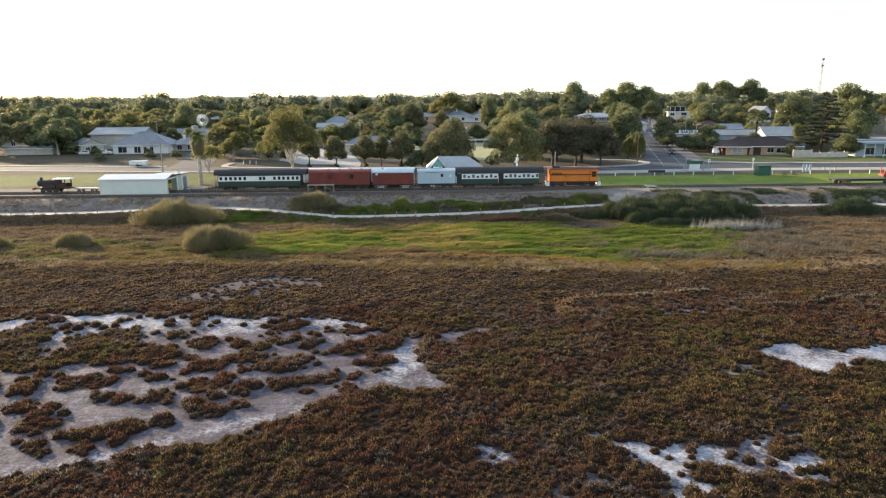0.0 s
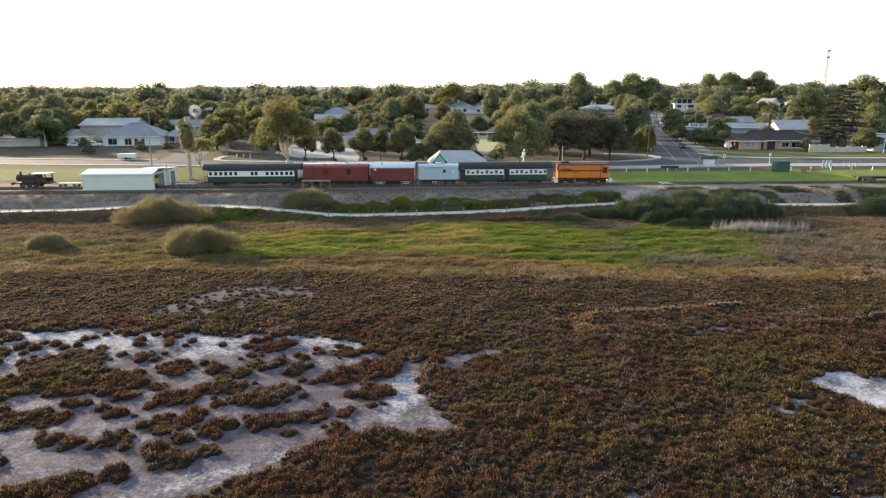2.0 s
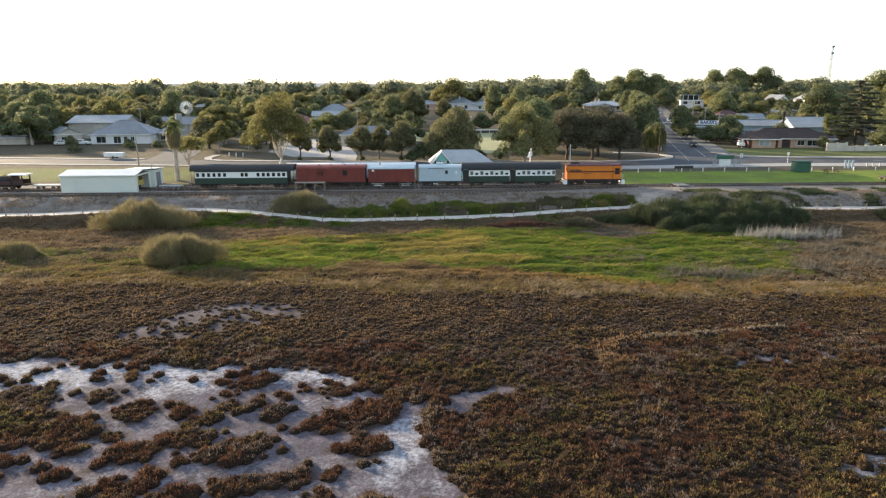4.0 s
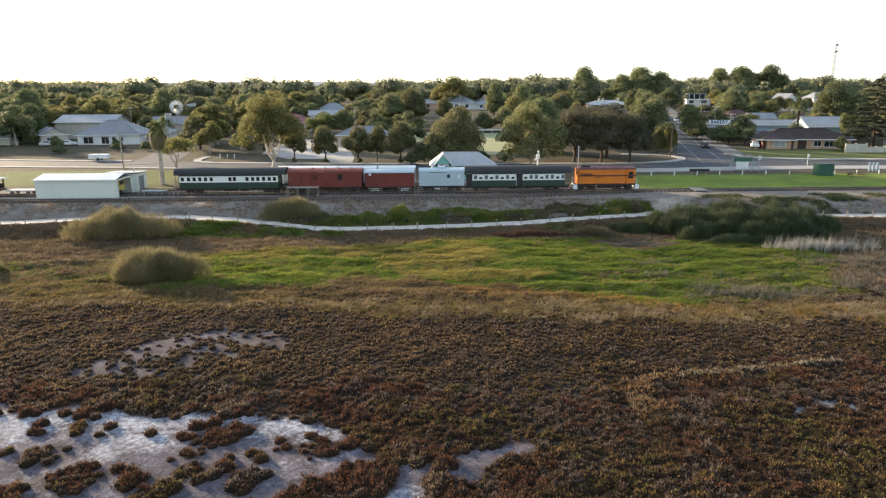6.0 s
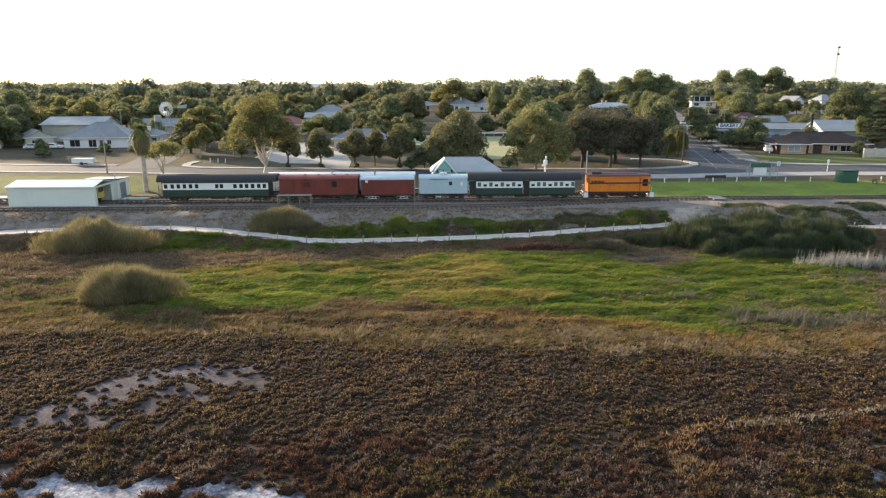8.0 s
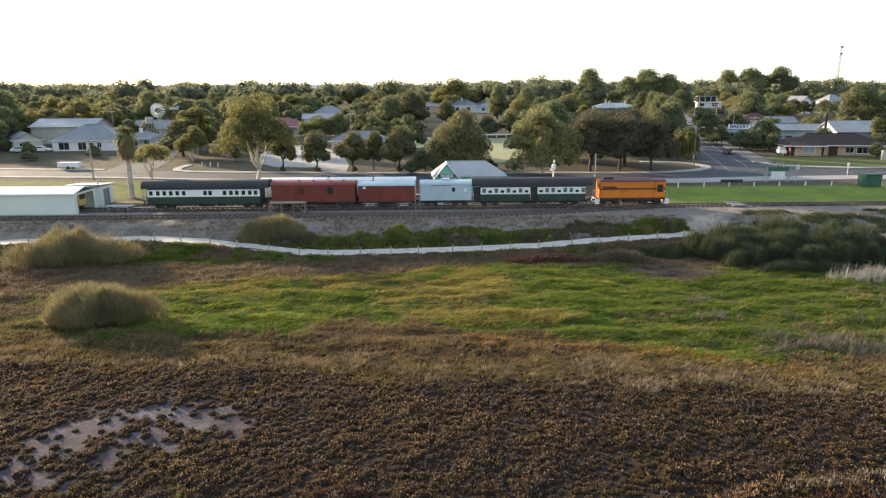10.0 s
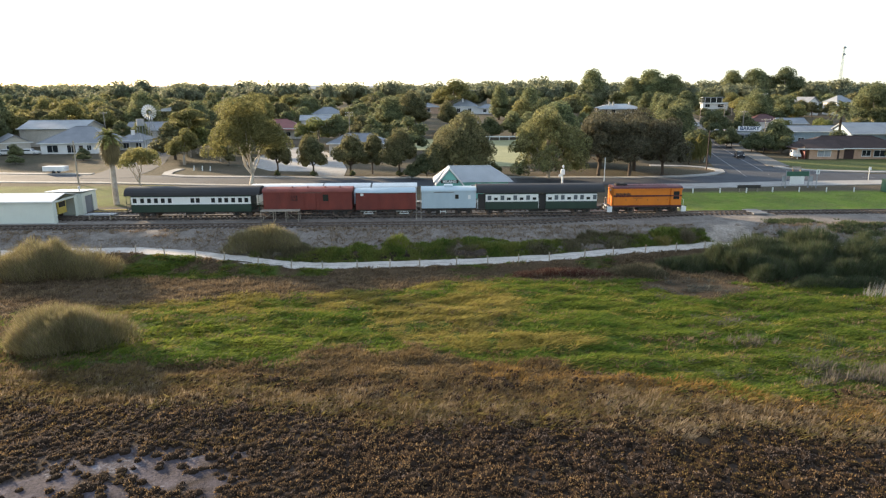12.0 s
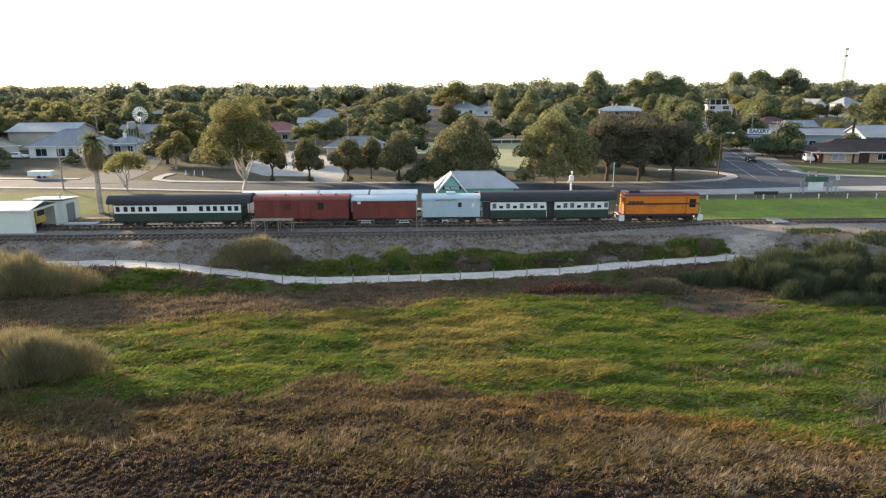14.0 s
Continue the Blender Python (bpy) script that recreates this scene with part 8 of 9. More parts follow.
L_STAND = leaf_mat("standing_dead_stems", (0.100, 0.088, 0.070), (0.205, 0.180, 0.140), 0.25, 0.5, 0.3, 0.0, 0.8)
L_DEAD = leaf_mat("dead_stems", (0.21, 0.165, 0.11), (0.32, 0.26, 0.18), 0.3, 0.5, 0.4, 0.0, 0.8)
L_RUST = leaf_mat("rust_red_rushes", (0.14, 0.055, 0.04), (0.09, 0.042, 0.034), 0.25, 0.5, 0.3, 0.0, 0.8)
L_BANK = leaf_mat("bank_herbs", (0.085, 0.15, 0.032), (0.24, 0.235, 0.065), 0.42, 0.5, 0.3, 0.0, 0.7)


def tuft(rs, blades, r, h, lean, wid):
    """Blades of one tuft: triangles from its foot, leaning outwards."""
    a = rs.rand(blades) * 2 * math.pi
    rad = r * np.sqrt(rs.rand(blades))
    base = np.stack([0.55 * rad * np.cos(a), 0.55 * rad * np.sin(a), h * 0.35 * (1 - (rad / r) ** 2) * rs.rand(blades)], 1)
    ln = h * (0.55 + 0.6 * rs.rand(blades))
    out = lean * (0.3 + rad / r) * (0.6 + 0.8 * rs.rand(blades))
    tip = base + np.stack([out * np.cos(a), out * np.sin(a), ln * np.clip(1.05 - 0.45 * rad / r, 0.3, 1)], 1)
    tip[:, :2] += rs.normal(size=(blades, 2)) * 0.25 * lean
    tw = rs.rand(blades) * math.pi
    sd = np.stack([np.cos(tw), np.sin(tw), 0.3 * rs.normal(size=blades)], 1) * wid * (0.6 + 0.8 * rs.rand(blades))[:, None]
    return np.stack([base - sd, base + sd, tip], 1)


CORE_SIDES = 5
# woody brown of the shrub cores, darkened to stand for the shade inside
M_TWIGSHADE = mat("shaded_woody_twigs", (0.034, 0.023, 0.016), (0.020, 0.014, 0.010), 3.0, 0.95, 0.3, spec=0.05)


def bush(rs, blades, r, h, wid):
    """A low rounded shrub: short sprays standing out all over a small dome."""
    a = rs.rand(blades) * 2 * math.pi
    c = rs.rand(blades) ** 0.8
    d = np.stack([np.sqrt(1 - c * c) * np.cos(a), np.sqrt(1 - c * c) * np.sin(a), c], 1)
    lump = 0.8 + 0.25 * np.sin(3 * a + rs.rand() * 6) * np.sqrt(1 - c * c) + 0.15 * rs.rand(blades)
    foot = d * np.array([r, r, h]) * (lump * 0.78)[:, None]
    tip = d * np.array([r, r, h]) * (lump * 1.06)[:, None] + rs.normal(size=(blades, 3)) * 0.03 + np.array([0, 0, 0.035])
    side = np.cross(d, rs.normal(size=(blades, 3)))
    side /= np.linalg.norm(side, axis=1)[:, None]
    side *= wid * (0.6 + 0.8 * rs.rand(blades))[:, None]
    tri = np.stack([foot - side, foot + side, tip], 1)
    # the heart of the shrub: a small uneven dome, coloured dark as inner shade
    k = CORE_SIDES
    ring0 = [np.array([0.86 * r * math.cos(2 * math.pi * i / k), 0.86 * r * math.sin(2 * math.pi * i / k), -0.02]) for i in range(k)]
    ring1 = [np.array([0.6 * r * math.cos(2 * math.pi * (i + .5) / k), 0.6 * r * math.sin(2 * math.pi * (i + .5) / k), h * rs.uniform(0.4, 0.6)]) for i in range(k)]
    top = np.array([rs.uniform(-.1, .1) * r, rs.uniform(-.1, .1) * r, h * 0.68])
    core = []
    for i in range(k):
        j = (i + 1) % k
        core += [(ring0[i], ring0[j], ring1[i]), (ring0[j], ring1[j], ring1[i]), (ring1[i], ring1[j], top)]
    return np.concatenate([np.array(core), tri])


def scatter(name, label, material, xy, scale, seed, blades, r, h, lean, wid, zoff=-0.03, kinds=8, category="marsh plants", shape="tuft", wind=0.0, comb=0.0):
    """One mesh of many tufts: each a turned and scaled copy of a few patterns."""
    rs = np.random.RandomState(seed)
    pats = [tuft(rs, blades, r, h, lean, wid) if shape == "tuft" else bush(rs, blades, r * rs.uniform(0.8, 1.2), h * rs.uniform(0.8, 1.25), wid) for _ in range(kinds)]
    which = rs.randint(0, kinds, len(xy))
    z = land_z(xy[:, 0], xy[:, 1]) + zoff
    out = []
    for k, p in enumerate(pats):
        i = np.where(which == k)[0]
        if not len(i):
            continue
        t = rs.rand(len(i)) * 2 * math.pi
        c, s = np.cos(t), np.sin(t)
        q = p.reshape(1, -1, 3)
        v = np.empty((len(i), q.shape[1], 3), np.float32)
        sc = scale[i][:, None]
        v[..., 0] = (q[..., 0] * c[:, None] - q[..., 1] * s[:, None]) * sc + xy[i, 0][:, None]
        v[..., 1] = (q[..., 0] * s[:, None] + q[..., 1] * c[:, None]) * sc + xy[i, 1][:, None]
        v[..., 2] = q[..., 2] * sc + z[i][:, None]
        if comb:      # combed by the wind: tufts drawn out along x
            v[..., 0] += comb * (v[..., 0] - xy[i, 0][:, None])
        v[:, 2::3, 0] += wind * sc
        v[:, 2::3, 1] -= 0.4 * wind * sc
        out.append(v.reshape(-1, 3))
    v = np.concatenate(out)
    me = np_mesh(name, v, np.arange(len(v)).reshape(-1, 3), material, tris=True)
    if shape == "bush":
        me.materials.append(M_TWIGSHADE)
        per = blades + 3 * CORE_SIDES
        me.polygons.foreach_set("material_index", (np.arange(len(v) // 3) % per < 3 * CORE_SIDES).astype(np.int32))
    return tagged(new(name, me), label, category, kind="stuff")


rs = np.random.RandomState(5)


def spots(n, x0, x1, y0, y1):
    return np.stack([rs.uniform(x0, x1, n), rs.uniform(y0, y1, n)], 1)


def in_view(p, margin=4.0, reach=62):
    """Keeps places within the fan that the walk looks over."""
    return p[np.abs(p[:, 0] - 1.5) < np.minimum((p[:, 1] + 131) * 0.74, reach + 0.9 * (p[:, 1] + 60).clip(0)) + margin]


# samphire: low brown shrubs over all but the bare pans, spaced on a loose grid so that dark gaps stay between them
gx_, gy_ = np.meshgrid(np.arange(-70, 75, 0.42), np.arange(-106, -66, 0.43))
hx_, hy_ = np.meshgrid(np.arange(-70, 75, 0.36), np.arange(-66, -46, 0.35))
p = np.concatenate([np.stack([gx_.ravel(), gy_.ravel()], 1), np.stack([hx_.ravel(), hy_.ravel()], 1)])
p = p + rs.uniform(-0.25, 0.25, p.shape)
p = in_view(p, 3, 57)
salt, green, tan, gravel, lawn, town, crust, dirt = zones(p[:, 0], p[:, 1])
thin = vnoise(p[:, 0], p[:, 1], 4.0, 41)
stray = (poly_dist(p[:, 0], p[:, 1], PAN_MAIN) < -2) & (rs.rand(len(p)) < 0.02)
keep = ((rs.rand(len(p)) * 0.8 > salt) | stray) & (rs.rand(len(p)) > 0.62 * tan) & (rs.rand(len(p)) > green) & (rs.rand(len(p)) < 0.62 + 0.8 * thin)
seat = np.array([(ax + r_ * dx, ay + r_ * dy) for ax, ay, r_ in ISLES for dx, dy in ((0, 0), (0.4, 0.1), (-0.3, 0.25), (0.1, -0.35))])      # each cushion of the pan has its shrubs
p = np.concatenate([p[keep], in_view(seat, 3, 57)])
size = 0.45 + 1.15 * vnoise(p[:, 0], p[:, 1], 1.9, 42) * (0.5 + 0.9 * rs.rand(len(p)))
near = p[:, 1] < -66 + 9 * (vnoise(p[:, 0], p[:, 1], 3.0, 60) - 0.5)
size = size * np.where(near, 1.0, 0.66)
hue = 0.55 * vnoise(p[:, 0], p[:, 1], 6.0, 71, 4) + 0.45 * vnoise(p[:, 0], p[:, 1], 1.3, 83, 2) + 0.22 * (rs.rand(len(p)) - 0.5) + np.interp(p[:, 0], [-30, 0, 12, 45], [-0.04, -0.05, 0.02, 0.07])
red, ochre, olive = hue < 0.42, (hue > 0.58) & (hue < 0.68), hue >= 0.68
mauve = ~red & ~ochre & ~olive & (vnoise(p[:, 0], p[:, 1], 3.0, 84, 3) + 0.2 * (rs.rand(len(p)) - 0.5) + np.interp(p[:, 1], [-82, -68, -60], [0, 0.10, 0.16]) > 0.55)
rim = np.abs(poly_dist(p[:, 0], p[:, 1], PAN_MAIN)) + 1.5 * vnoise(p[:, 0], p[:, 1], 1.8, 85, 3) + 0.5 * rs.rand(len(p)) < 1.25
plain = ~(red | ochre | olive | mauve)
for nm, lab, mt, which_, sd in (("samphire", "low brown samphire shrubs covering the salt marsh", L_SAMPH, near & plain & ~rim, 61),
                                ("samphire", "ochre samphire shrubs in patches", L_OCHRE, near & ochre & ~rim, 72),
                                ("samphire", "olive-green samphire shrubs scattered through the marsh", L_OLSAM, near & olive & ~rim, 86),
                                ("samphire", "grey-mauve samphire shrubs in patches", L_MAUVE, near & mauve & ~rim, 87),
                                ("samphire", "bleached tan samphire along the rim of the salt pan", L_RIM, near & rim, 88),
                                ("samphire", "wine-red samphire shrubs in patches", L_REDS, near & red & ~rim, 73)):
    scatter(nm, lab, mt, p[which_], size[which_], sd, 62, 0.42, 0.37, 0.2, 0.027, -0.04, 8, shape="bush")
ochre = ochre | olive
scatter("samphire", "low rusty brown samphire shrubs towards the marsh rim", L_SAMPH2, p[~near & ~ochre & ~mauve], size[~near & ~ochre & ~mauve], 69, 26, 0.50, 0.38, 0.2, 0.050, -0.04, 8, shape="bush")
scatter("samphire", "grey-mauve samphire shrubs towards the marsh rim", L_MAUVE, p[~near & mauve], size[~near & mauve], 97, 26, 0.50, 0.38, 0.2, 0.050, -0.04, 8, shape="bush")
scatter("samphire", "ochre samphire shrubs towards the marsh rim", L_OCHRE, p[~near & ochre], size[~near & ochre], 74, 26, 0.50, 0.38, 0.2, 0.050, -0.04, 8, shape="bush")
# coarser shrubs where the marsh runs on behind and beside the walk
p = spots(6500, -110, 110, -165, -60)
out = np.abs(p[:, 0] - 1.5) > (p[:, 1] + 131).clip(0) * 0.74 + 1.0
p = p[out | (p[:, 1] < -106)]
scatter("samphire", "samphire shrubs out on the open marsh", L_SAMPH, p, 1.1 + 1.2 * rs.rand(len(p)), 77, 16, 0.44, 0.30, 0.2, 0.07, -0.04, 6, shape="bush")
# tan dry grass along the rim
p = in_view(spots(48000, -80, 82, -58, -13), 6, 60)
salt, green, tan, gravel, lawn, town, crust, dirt = zones(p[:, 0], p[:, 1])
yp = np.interp(p[:, 0], PATH_X, PATH_Y)
p = p[(rs.rand(len(p)) < tan * (0.7 + 0.4 * vnoise(p[:, 0], p[:, 1], 2.5, 43))) & (np.abs(p[:, 1] - yp) > 1.35) & (np.hypot((p[:, 0] - 29) / 5.4, (p[:, 1] + 25.6) / 3.6) > 0.6 + 0.5 * rs.rand(len(p)))]
size = 0.6 + 0.9 * vnoise(p[:, 0], p[:, 1], 5, 44)
scatter("dry_grass", "dry tan grass and rushes at the marsh edge", L_TAN, p, size, 62, 12, 0.58, 0.33, 0.18, 0.044, wind=0.08)
# fine brown grass between the samphire and the green belt
p = in_view(spots(30000, -46, 40, -56, -40), 4, 60)
salt, green, tan, gravel, lawn, town, crust, dirt = zones(p[:, 0], p[:, 1])
p = p[(rs.rand(len(p)) < 0.15 + tan) & (rs.rand(len(p)) > 1.1 * green) & (rs.rand(len(p)) < step01(p[:, 1], -56, -51))]
scatter("brown_grass", "fine olive-brown grass in a smooth belt before the green", L_BRGRASS, p, 0.6 + 0.6 * vnoise(p[:, 0], p[:, 1], 1.5, 58), 79, 10, 0.5, 0.34, 0.14, 0.034, wind=0.1)
# orange and golden seeding tufts along the front of the green belt
p = in_view(spots(9000, 4, 52, -58, -44), 4, 60)
fringe = np.interp(p[:, 0], [4, 10.8, 20, 26, 32, 52], [-45.4, -46.9, -48.9, -52.4, -53.8, -54.6])
p = p[(rs.rand(len(p)) < 1.05 - np.abs(p[:, 1] - fringe) / 2.1) & (vnoise(p[:, 0], p[:, 1], 2.0, 59) > 0.42)]
scatter("orange_grass", "orange-gold seeding grass along the front of the green", L_AMBER, p, 0.6 + 0.7 * rs.rand(len(p)), 80, 11, 0.46, 0.36, 0.16, 0.034, wind=0.15)
# a fringe of bleached straw where the samphire meets the grass
p = in_view(spots(22000, -60, 70, -58, -42), 4, 60)
fringe = np.interp(p[:, 0], [-60, -31, -18, -10, -1, 10, 18, 25, 31, 60], [-47, -46.5, -48, -48.5, -51.5, -52, -51.5, -53.5, -54, -54])
wave = 4.0 * (vnoise(p[:, 0], p[:, 1], 7, 24, 3) - 0.5)
p = p[(np.abs(p[:, 1] - fringe + wave) < 0.6 + 2.6 * vnoise(p[:, 0], p[:, 1], 5.0, 55)) & (vnoise(p[:, 0], p[:, 1], 1.6, 56) > 0.44)]
scatter("straw_grass", "bleached straw-coloured grass in a broken fringe", leaf_mat("bleached_straw", (0.240, 0.180, 0.114), (0.384, 0.300, 0.198), 0.35, 0.5, 0.2, 0.0, 0.8, 0.5), p, 0.6 + 0.7 * rs.rand(len(p)), 76, 14, 0.5, 0.40, 0.14, 0.022, wind=0.12)
# a low bleached ridge of dead growth along an old runnel, rusty at its near end
r2 = np.random.RandomState(91)
for lab, line, n_, half, c1, c2, sd in (("pale bleached growth along an old runnel in the marsh", [(19.0, -66.1), (21.1, -66.2), (24.0, -65.4), (26.5, -65.2), (31.5, -64.2)], 170, 0.34, (0.17, 0.14, 0.105), (0.28, 0.24, 0.185), 92),
                                        ("pale bleached growth along a far runnel", [(33.5, -70.2), (36, -69.6), (38.9, -69.5), (42.7, -68.0), (48.6, -67.2)], 150, 0.26, (0.13, 0.11, 0.085), (0.22, 0.19, 0.145), 94),
                                        ("rusty tan dead growth at the end of a runnel", [(16.4, -71.6), (14.9, -70.6), (15.1, -68.8), (15.8, -67.2), (19.0, -66.1)], 170, 0.5, (0.185, 0.105, 0.052), (0.31, 0.205, 0.115), 93)):
    ln = np.array(line)
    u = r2.rand(n_) * (len(line) - 1)
    q = np.stack([np.interp(u, range(len(line)), ln[:, 0]), np.interp(u, range(len(line)), ln[:, 1])], 1) + r2.normal(0, half, (n_, 2)) * [1.0, 0.7]
    scatter("dead_growth", lab, leaf_mat("runnel_growth", c1, c2, 0.35, 0.6, 0.35, 0.0, 0.8), q, 0.6 + 0.6 * r2.rand(n_), sd, 26, 0.42, 0.55, 0.2, 0.032, shape="bush")
# thin olive grass that runs out among the samphire
p = in_view(spots(15000, -40, 50, -60, -44), 4, 60)
fringe = np.interp(p[:, 0], [-60, -31, -18, -10, -1, 10, 18, 25, 31, 60], [-47, -46.5, -48, -48.5, -51.5, -52, -51.5, -53.5, -54, -54])
p = p[(rs.rand(len(p)) < 0.9 - np.abs(p[:, 1] - fringe - 0.3) / 3.6) & (vnoise(0.5 * p[:, 0], p[:, 1], 2.4, 57) > 0.42)]
scatter("olive_grass", "thin olive-brown grass running out among the samphire", leaf_mat("olive_grass", (0.12, 0.105, 0.035), (0.26, 0.195, 0.075), 0.42, 0.6, 0.3, 0.0, 0.75, 0.4), p, 0.6 + 0.7 * rs.rand(len(p)), 78, 12, 0.5, 0.36, 0.2, 0.04, wind=0.3, comb=0.7)
# green grass
p = in_view(spots(43000, -70, 75, -53, -13), 6, 60)
salt, green, tan, gravel, lawn, town, crust, dirt = zones(p[:, 0], p[:, 1])
yp = np.interp(p[:, 0], PATH_X, PATH_Y)
p = p[(rs.rand(len(p)) < green) & (np.abs(p[:, 1] - yp) > 1.4)]
def blot(cx, cy, rx, ry):
    return 1.2 * step01(1.35 - np.hypot((p[:, 0] - cx) / rx, (p[:, 1] - cy) / ry), 0, 0.7)


patchy = vnoise(p[:, 0], p[:, 1], 3.0, 51, 4)
gold = np.maximum(np.maximum(blot(2.5, -31, 7.0, 9.0), blot(-19, -27.5, 19, 4.5)), np.maximum(blot(8, -40, 6.5, 1.8), 0.08)) * step01(patchy, 0.25, 0.55) > rs.rand(len(p))
lime = (blot(-17, -38.6, 7.5, 3.6) * step01(patchy, 0.3, 0.5) > rs.rand(len(p))) & ~gold
scatter("marsh_grass", "bright yellow-green grass in a patch of the green belt", L_LIME, p[lime], 0.5 + 1.1 * vnoise(0.6 * p[lime, 0], p[lime, 1], 1.8, 45), 81, 22, 0.5, 0.26, 0.2, 0.032, wind=0.25, comb=0.5)
p, gold = p[~lime], gold[~lime]
q, p = p[gold], p[~gold]
scatter("golden_grass", "golden seeding grass in patches among the green", L_GOLD, q, 0.5 + 1.1 * vnoise(0.6 * q[:, 0], q[:, 1], 1.8, 52), 68, 22, 0.5, 0.32, 0.2, 0.030, wind=0.28, comb=0.5)
size = 0.5 + 1.1 * vnoise(0.6 * p[:, 0], p[:, 1], 1.8, 45)
scatter("marsh_grass", "lush green grass in the wet belt of the marsh", L_GRASS, p, size, 63, 22, 0.5, 0.26, 0.2, 0.033, wind=0.25, comb=0.5)


# tall clumps of reeds: each one thing
def reed_clump(label, x, y, rx, ry, h, material, n, seed, name="reed_clump", wid=0.018, group="reed clumps"):
    n = int(1.7 * n)
    rs2 = np.random.RandomState(seed)
    a, q = rs2.rand(n) * 2 * math.pi, np.sqrt(rs2.rand(n))
    edge = 0.8 + 0.2 * np.sin(3 * a + seed) + 0.12 * np.sin(7 * a)
    bx, by = rx * q * np.cos(a) * edge, ry * q * np.sin(a) * edge
    z = land_z(bx + x, by + y)
    hh = h * np.sqrt(np.clip(1.04 - 0.9 * q ** 2.6, 0.06, 1)) * (0.62 + 0.66 * vnoise(bx + 50, by + 50, 1.5, seed, 3))
    up = rs2.rand(n) ** 0.55          # most sprays stand near the top of the mound
    ln = np.minimum(0.28 + 0.17 * h, 0.8 * hh + 0.1) * (0.6 + 0.8 * rs2.rand(n))
    foot = np.stack([bx, by, z - 0.1 + up * np.clip(hh - 0.7 * ln, 0, None)], 1)
    tip = foot + np.stack([ln * (0.35 * q * np.cos(a) + 0.36 * rs2.normal(size=n)), ln * (0.35 * q * np.sin(a) + 0.36 * rs2.normal(size=n)), ln], 1)
    tw = rs2.rand(n) * math.pi
    sd = np.stack([np.cos(tw), np.sin(tw), 0 * tw], 1) * wid
    v = np.stack([foot - sd, foot + sd, tip], 1).reshape(-1, 3)
    z0 = at_z(x, y)
    v[:, 2] -= z0
    t = thing(name, x, y, z0, label, "reeds", group)
    k = int((0.9 if material is L_DKREED else 0.78) * n)
    part("foliage", np_mesh("foliage", v[:3 * k], np.arange(3 * k).reshape(-1, 3), material, tris=True), None, t)
    part("dead_growth", np_mesh("dead_growth", v[3 * k:], np.arange(3 * (n - k)).reshape(-1, 3), L_GREY if material is L_DKREED else L_DEAD, tris=True), None, t, "bleached dead growth among the green")
    return t


reed_clump("broad dome of dull green rushes in the marsh", -28.6, -39.2, 5.2, 3.0, 3.6, L_REED, 11000, 1)
reed_clump("broad dome of dull green rushes by the path", -41.5, -18.8, 8.2, 3.2, 3.9, L_REED, 11000, 2)
reed_clump("dull green rush thicket behind the path", -19.0, -12.4, 5.2, 2.2, 2.3, L_REED, 6500, 3)
reed_clump("small round clump of rushes in the haze", -49.5, -36.5, 3.0, 2.0, 2.0, L_REED, 4000, 4)
reed_clump("small round clump of rushes in the marsh", -62.0, -36.5, 3.4, 2.2, 1.8, L_REED, 4000, 5)
bed_rnd = random.Random(12)
for k, (bx_, by_, bh_) in enumerate(((36.6, -18.2, 2.6), (39.6, -19.6, 3.4), (41.4, -17.4, 3.0), (44.2, -20.4, 3.9), (46.4, -18.0, 4.3), (48.8, -21.2, 4.0), (51.2, -18.6, 4.4),
                                    (53.4, -20.8, 3.4), (55.6, -18.4, 3.7), (58.4, -19.6, 2.9), (49.6, -23.2, 2.8), (42.6, -22.4, 2.4),
                                    (34.6, -18.6, 3.0), (36.6, -20.6, 3.2), (38.4, -18.0, 3.9), (39.4, -22.4, 2.6), (37.4, -23.0, 1.8), (45.8, -23.6, 2.6), (53.2, -23.4, 2.6), (41.4, -20.0, 3.4), (45.0, -17.0, 3.9))):
    reed_clump("bushy dark green clump of the reed bed beside the path", bx_, by_, bed_rnd.uniform(2.3, 3.2), bed_rnd.uniform(1.8, 2.5), bh_, L_DKREED, 3000, 30 + k, wid=0.019)
reed_clump("grey-green reed bed edge", 44.0, -25.6, 7.0, 1.9, 1.2, L_DKREED, 6000, 9)
reed_clump("dark rush thicket far along the path", 79.0, -17.5, 7.0, 2.6, 2.0, L_DKREED, 6000, 10)
reed_clump("yellow-green bush at the foot of the bank", -2.6, -12.9, 1.5, 0.9, 1.5, L_LIME, 1600, 24, name="bank_bush", group="bank bushes")
reed_clump("yellow-flowered bush beside the worn track", 30.2, -12.3, 1.2, 0.8, 1.1, L_GOLD, 1300, 25, name="bank_bush", group="bank bushes")
reed_clump("round dull green bush beside the worn track", 33.4, -12.0, 0.95, 0.8, 1.6, L_DULL, 1300, 26, name="bank_bush", group="bank bushes")
reed_clump("rust-red rushes below the path", 16.0, -20.4, 6.5, 1.5, 0.9, L_RUST, 4500, 16)
reed_clump("dull rushes below the path", 24.5, -20.6, 3.6, 1.9, 1.5, L_DULL, 3600, 17)
reed_clump("dark rushes at the path's edge", 31.0, -18.6, 4.0, 1.8, 1.5, L_DKREED, 4000, 19)
reed_clump("pale bleached shrub on the marsh", 14.7, -69.8, 0.9, 1.6, 0.5, L_DEAD, 800, 20, name="bleached_shrub", wid=0.02, group="bleached shrubs")
reed_clump("low bleached shrub on the marsh", 15.8, -72.2, 1.7, 0.8, 0.4, L_DEAD, 700, 22, name="bleached_shrub", wid=0.02, group="bleached shrubs")
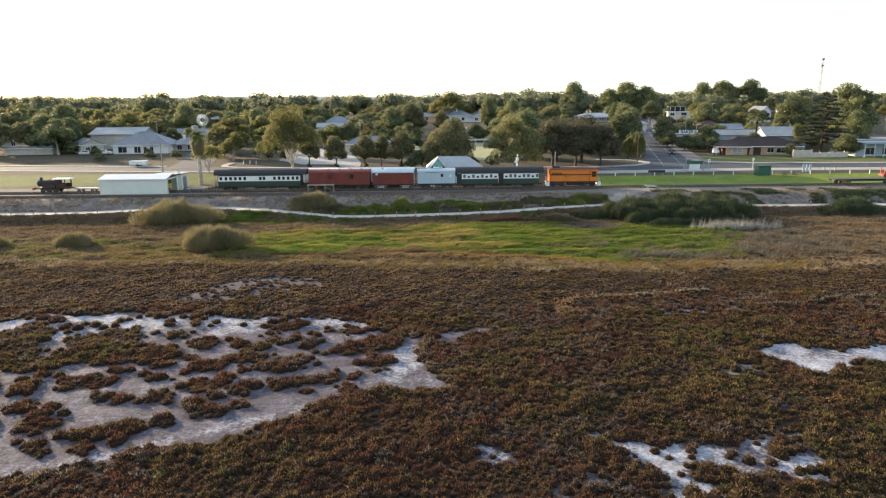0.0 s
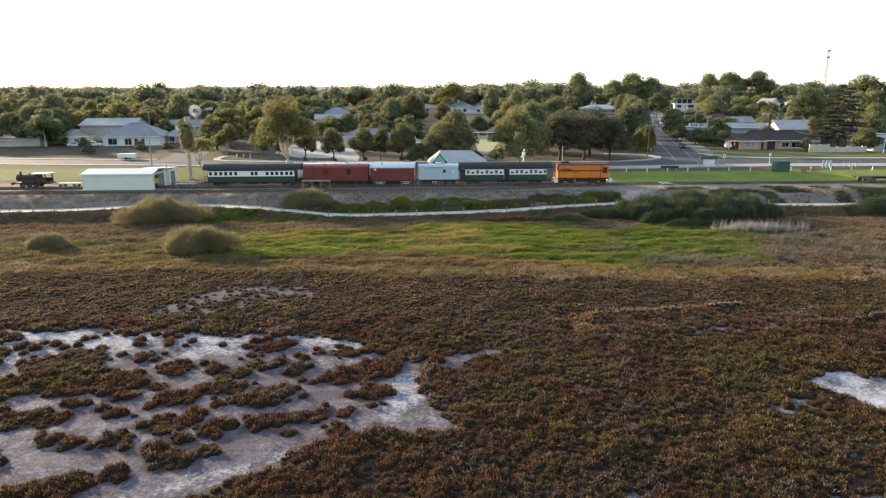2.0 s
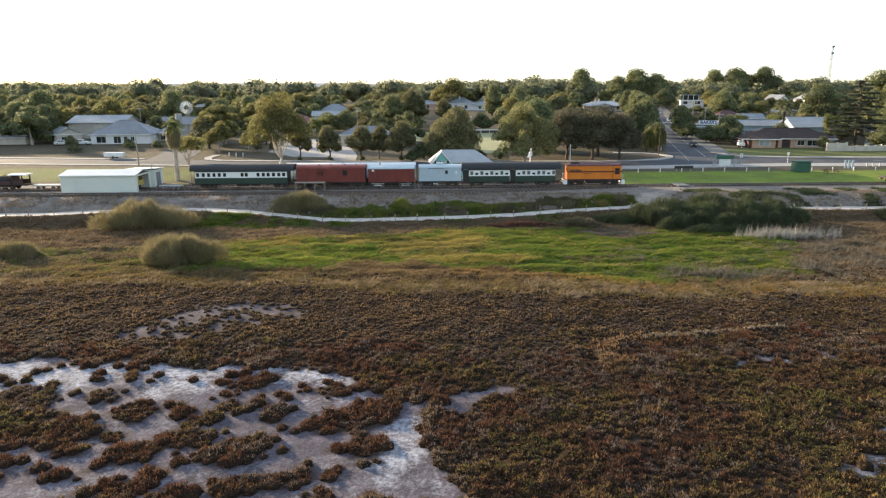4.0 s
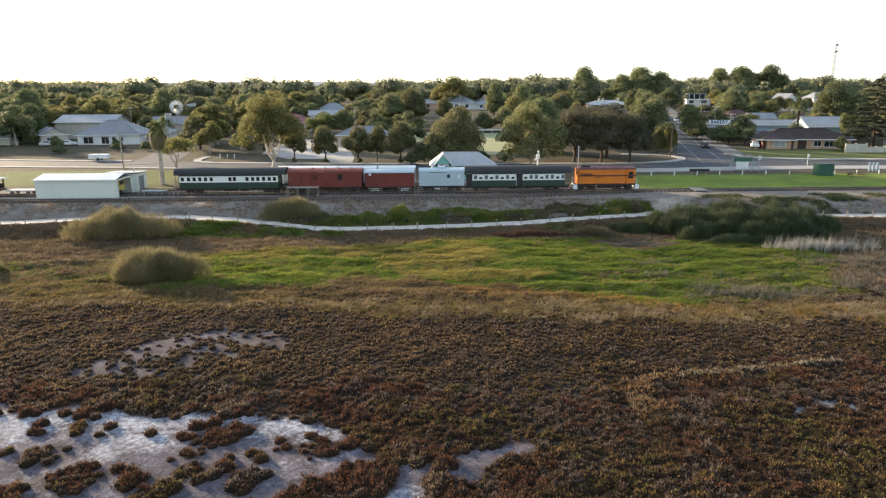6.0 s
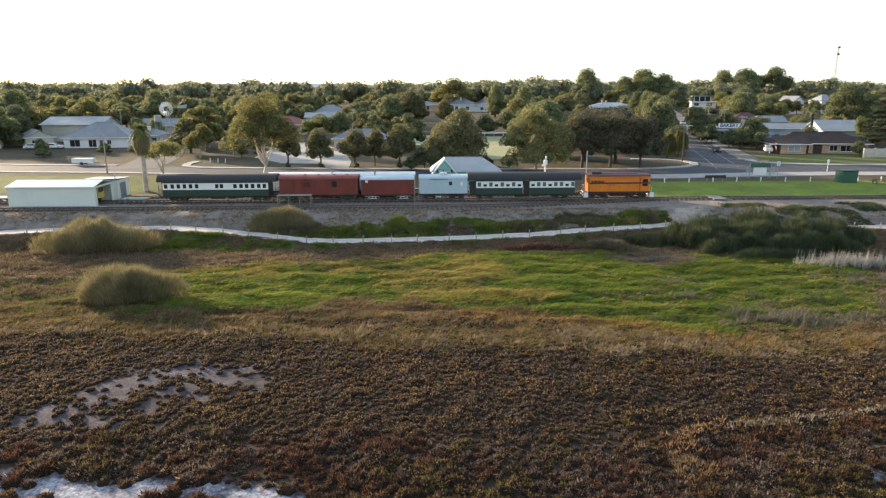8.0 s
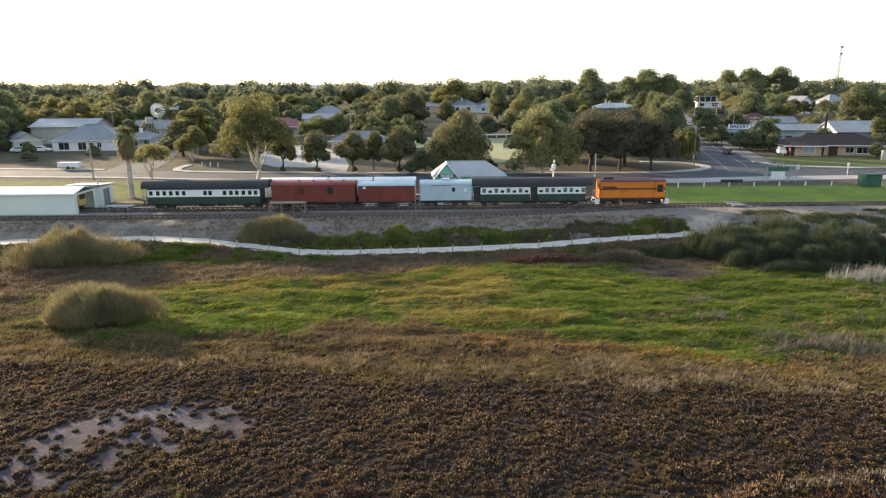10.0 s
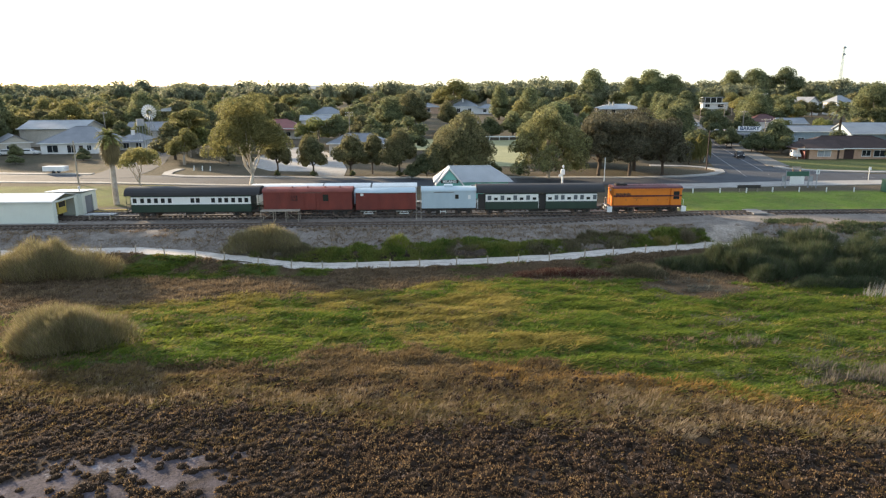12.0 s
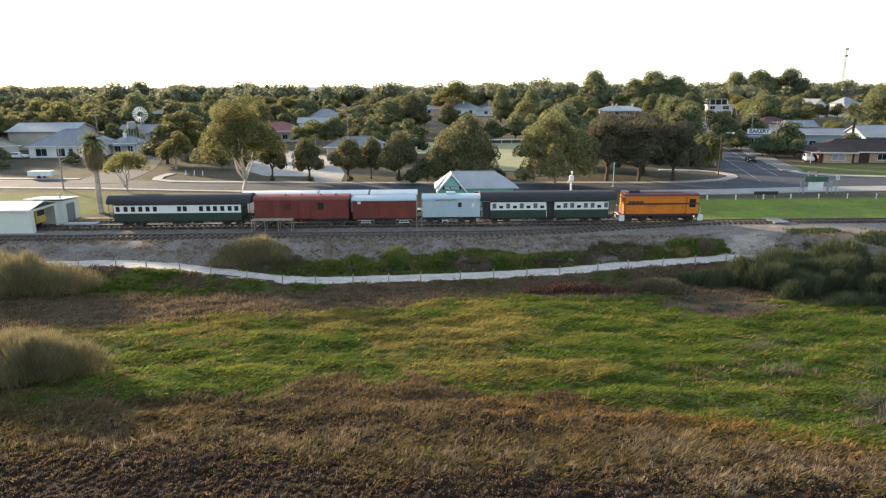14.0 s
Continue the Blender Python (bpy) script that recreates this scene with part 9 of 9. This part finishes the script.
reed_clump("pale bleached grass along a trail", 20.5, -67.0, 2.6, 0.35, 0.3, L_DEAD, 500, 21, name="bleached_shrub", group="bleached shrubs")
reed_clump("pale bleached grass along a trail", 26.4, -66.3, 3.2, 0.5, 0.3, L_DEAD, 700, 23, name="bleached_shrub", group="bleached shrubs")
# grey dead reeds: loose drifts, thinning out at their edges
def drift(n, spots_at):
    out = []
    for cx, cy, rx, ry in spots_at:
        k = int(n * rx * ry)
        a, q = rs.rand(k) * 2 * math.pi, rs.rand(k) ** 0.8
        pts = np.stack([cx + rx * 1.3 * q * np.cos(a), cy + ry * 1.3 * q * np.sin(a)], 1)
        out.append(pts[vnoise(pts[:, 0], pts[:, 1], 1.8, 53, 4) > 0.40 + 0.16 * q[:]])
    return np.concatenate(out)


p = drift(13, [(28.5, -25.6, 5.0, 2.6), (50, -36.5, 9, 4.5), (29, -46, 8, 3), (27.5, -36, 3.5, 1.6), (36, -49, 6, 2), (58, -33, 5, 4), (8, -51.5, 9, 1.5), (-4, -50, 6, 1.6), (28, -26.8, 5.5, 2.4), (-17, -34, 1.2, 1.0)])
q = drift(24, [(52, -37, 7, 5), (45.5, -46, 3.5, 4), (31, -47.8, 5.5, 2.2), (38.5, -47.8, 5.5, 2.0), (57, -44, 7, 4), (27, -41, 1.6, 1.4)])
scatter("standing_reeds", "grey-brown dead reeds standing in thin stands", L_STAND, q, 0.6 + 0.9 * rs.rand(len(q)), 89, 14, 0.34, 0.62, 0.12, 0.017, wind=0.06)
q = drift(30, [(38.7, -42.3, 2.6, 1.3), (33.2, -41.2, 0.9, 0.7), (46.0, -37.4, 1.0, 0.7)])
scatter("dark_rushes", "dark upright rushes among green grass", L_DKREED, q, 0.7 + 0.7 * rs.rand(len(q)), 90, 14, 0.3, 0.8, 0.1, 0.018)
q = np.stack([51.2 + 3.6 * rs.normal(size=230).clip(-1.9, 1.9), -30.0 + 0.7 * rs.normal(size=230)], 1)
scatter("pale_reeds", "pale feathery reeds in seed beside the reed bed", L_PALE, q, 0.5 + 0.8 * rs.rand(len(q)), 96, 14, 0.34, 1.5, 0.14, 0.018, wind=0.12)
scatter("dead_reeds", "grey dead reeds in loose drifts at the wet margin", L_GREY, p, 0.7 + 0.8 * rs.rand(len(p)), 70, 16, 0.46, 0.36, 0.3, 0.02, wind=0.1)
# herbs on the bank behind the path, and dry weeds on its upper slope
p = off_crossing(spots(12000, -20, 38, -16.5, -9.0))
yp = np.interp(p[:, 0], PATH_X, PATH_Y)
off = p[:, 1] - yp
p = p[(off > 1.45) & (off < 2.9 + 3.4 * vnoise(p[:, 0], p[:, 1], 3.0, 50) - 0.03 * np.abs(p[:, 0] - 8)) & (vnoise(p[:, 0], p[:, 1], 1.6, 46) > 0.30)]
size = 0.45 + 2.0 * vnoise(p[:, 0], p[:, 1], 1.5, 47) ** 1.8
dull = vnoise(p[:, 0], p[:, 1], 5.0, 61, 2) + 0.12 * (rs.rand(len(p)) - 0.5) > 0.54
scatter("bank_herbs", "fresh green weeds and bushes on the foot of the bank", L_BANK, p[~dull], size[~dull], 64, 26, 0.40, 0.42, 0.2, 0.036)
scatter("bank_herbs", "dull brown-green weeds on the foot of the bank", L_DULL, p[dull], 1.1 * size[dull], 82, 24, 0.40, 0.46, 0.2, 0.03)
p = off_crossing(spots(22000, -95, 100, -16.5, -7.4))
yp = np.interp(p[:, 0], PATH_X, PATH_Y)
p = p[(p[:, 1] - yp > 1.35) & (vnoise(p[:, 0], p[:, 1], 2.4, 48) > 0.36)]
scatter("bank_weeds", "dry grey-brown weeds on the railway bank", L_BROWN, p, 0.35 + 0.9 * rs.rand(len(p)) ** 2, 65, 9, 0.42, 0.30, 0.18, 0.04)
p = off_crossing(spots(7000, 42, 100, -13.5, -5.0))
p = p[vnoise(p[:, 0], p[:, 1], 3.0, 49) > 0.5]
scatter("bank_scrub", "dark low scrub on the railway bank", L_DKREED, p, 0.7 + 0.6 * rs.rand(len(p)), 66, 16, 0.45, 0.35, 0.2, 0.04)
# mown grass of the lawn: short blades, thinner where it is worn
p = spots(9000, 38, 118, 2.2, 16.2)
p = p[vnoise(p[:, 0], p[:, 1], 2.5, 54) > 0.38]
scatter("lawn_grass", "short green mown grass on the lawn", leaf_mat("mown_grass_blades", (0.16, 0.25, 0.04), (0.26, 0.30, 0.07), 0.4, 0.4, 0.2, 0.0, 0.7, 0.4), p, 0.5 + 0.8 * rs.rand(len(p)), 75, 8, 0.5, 0.07, 0.1, 0.03, category="lawn")
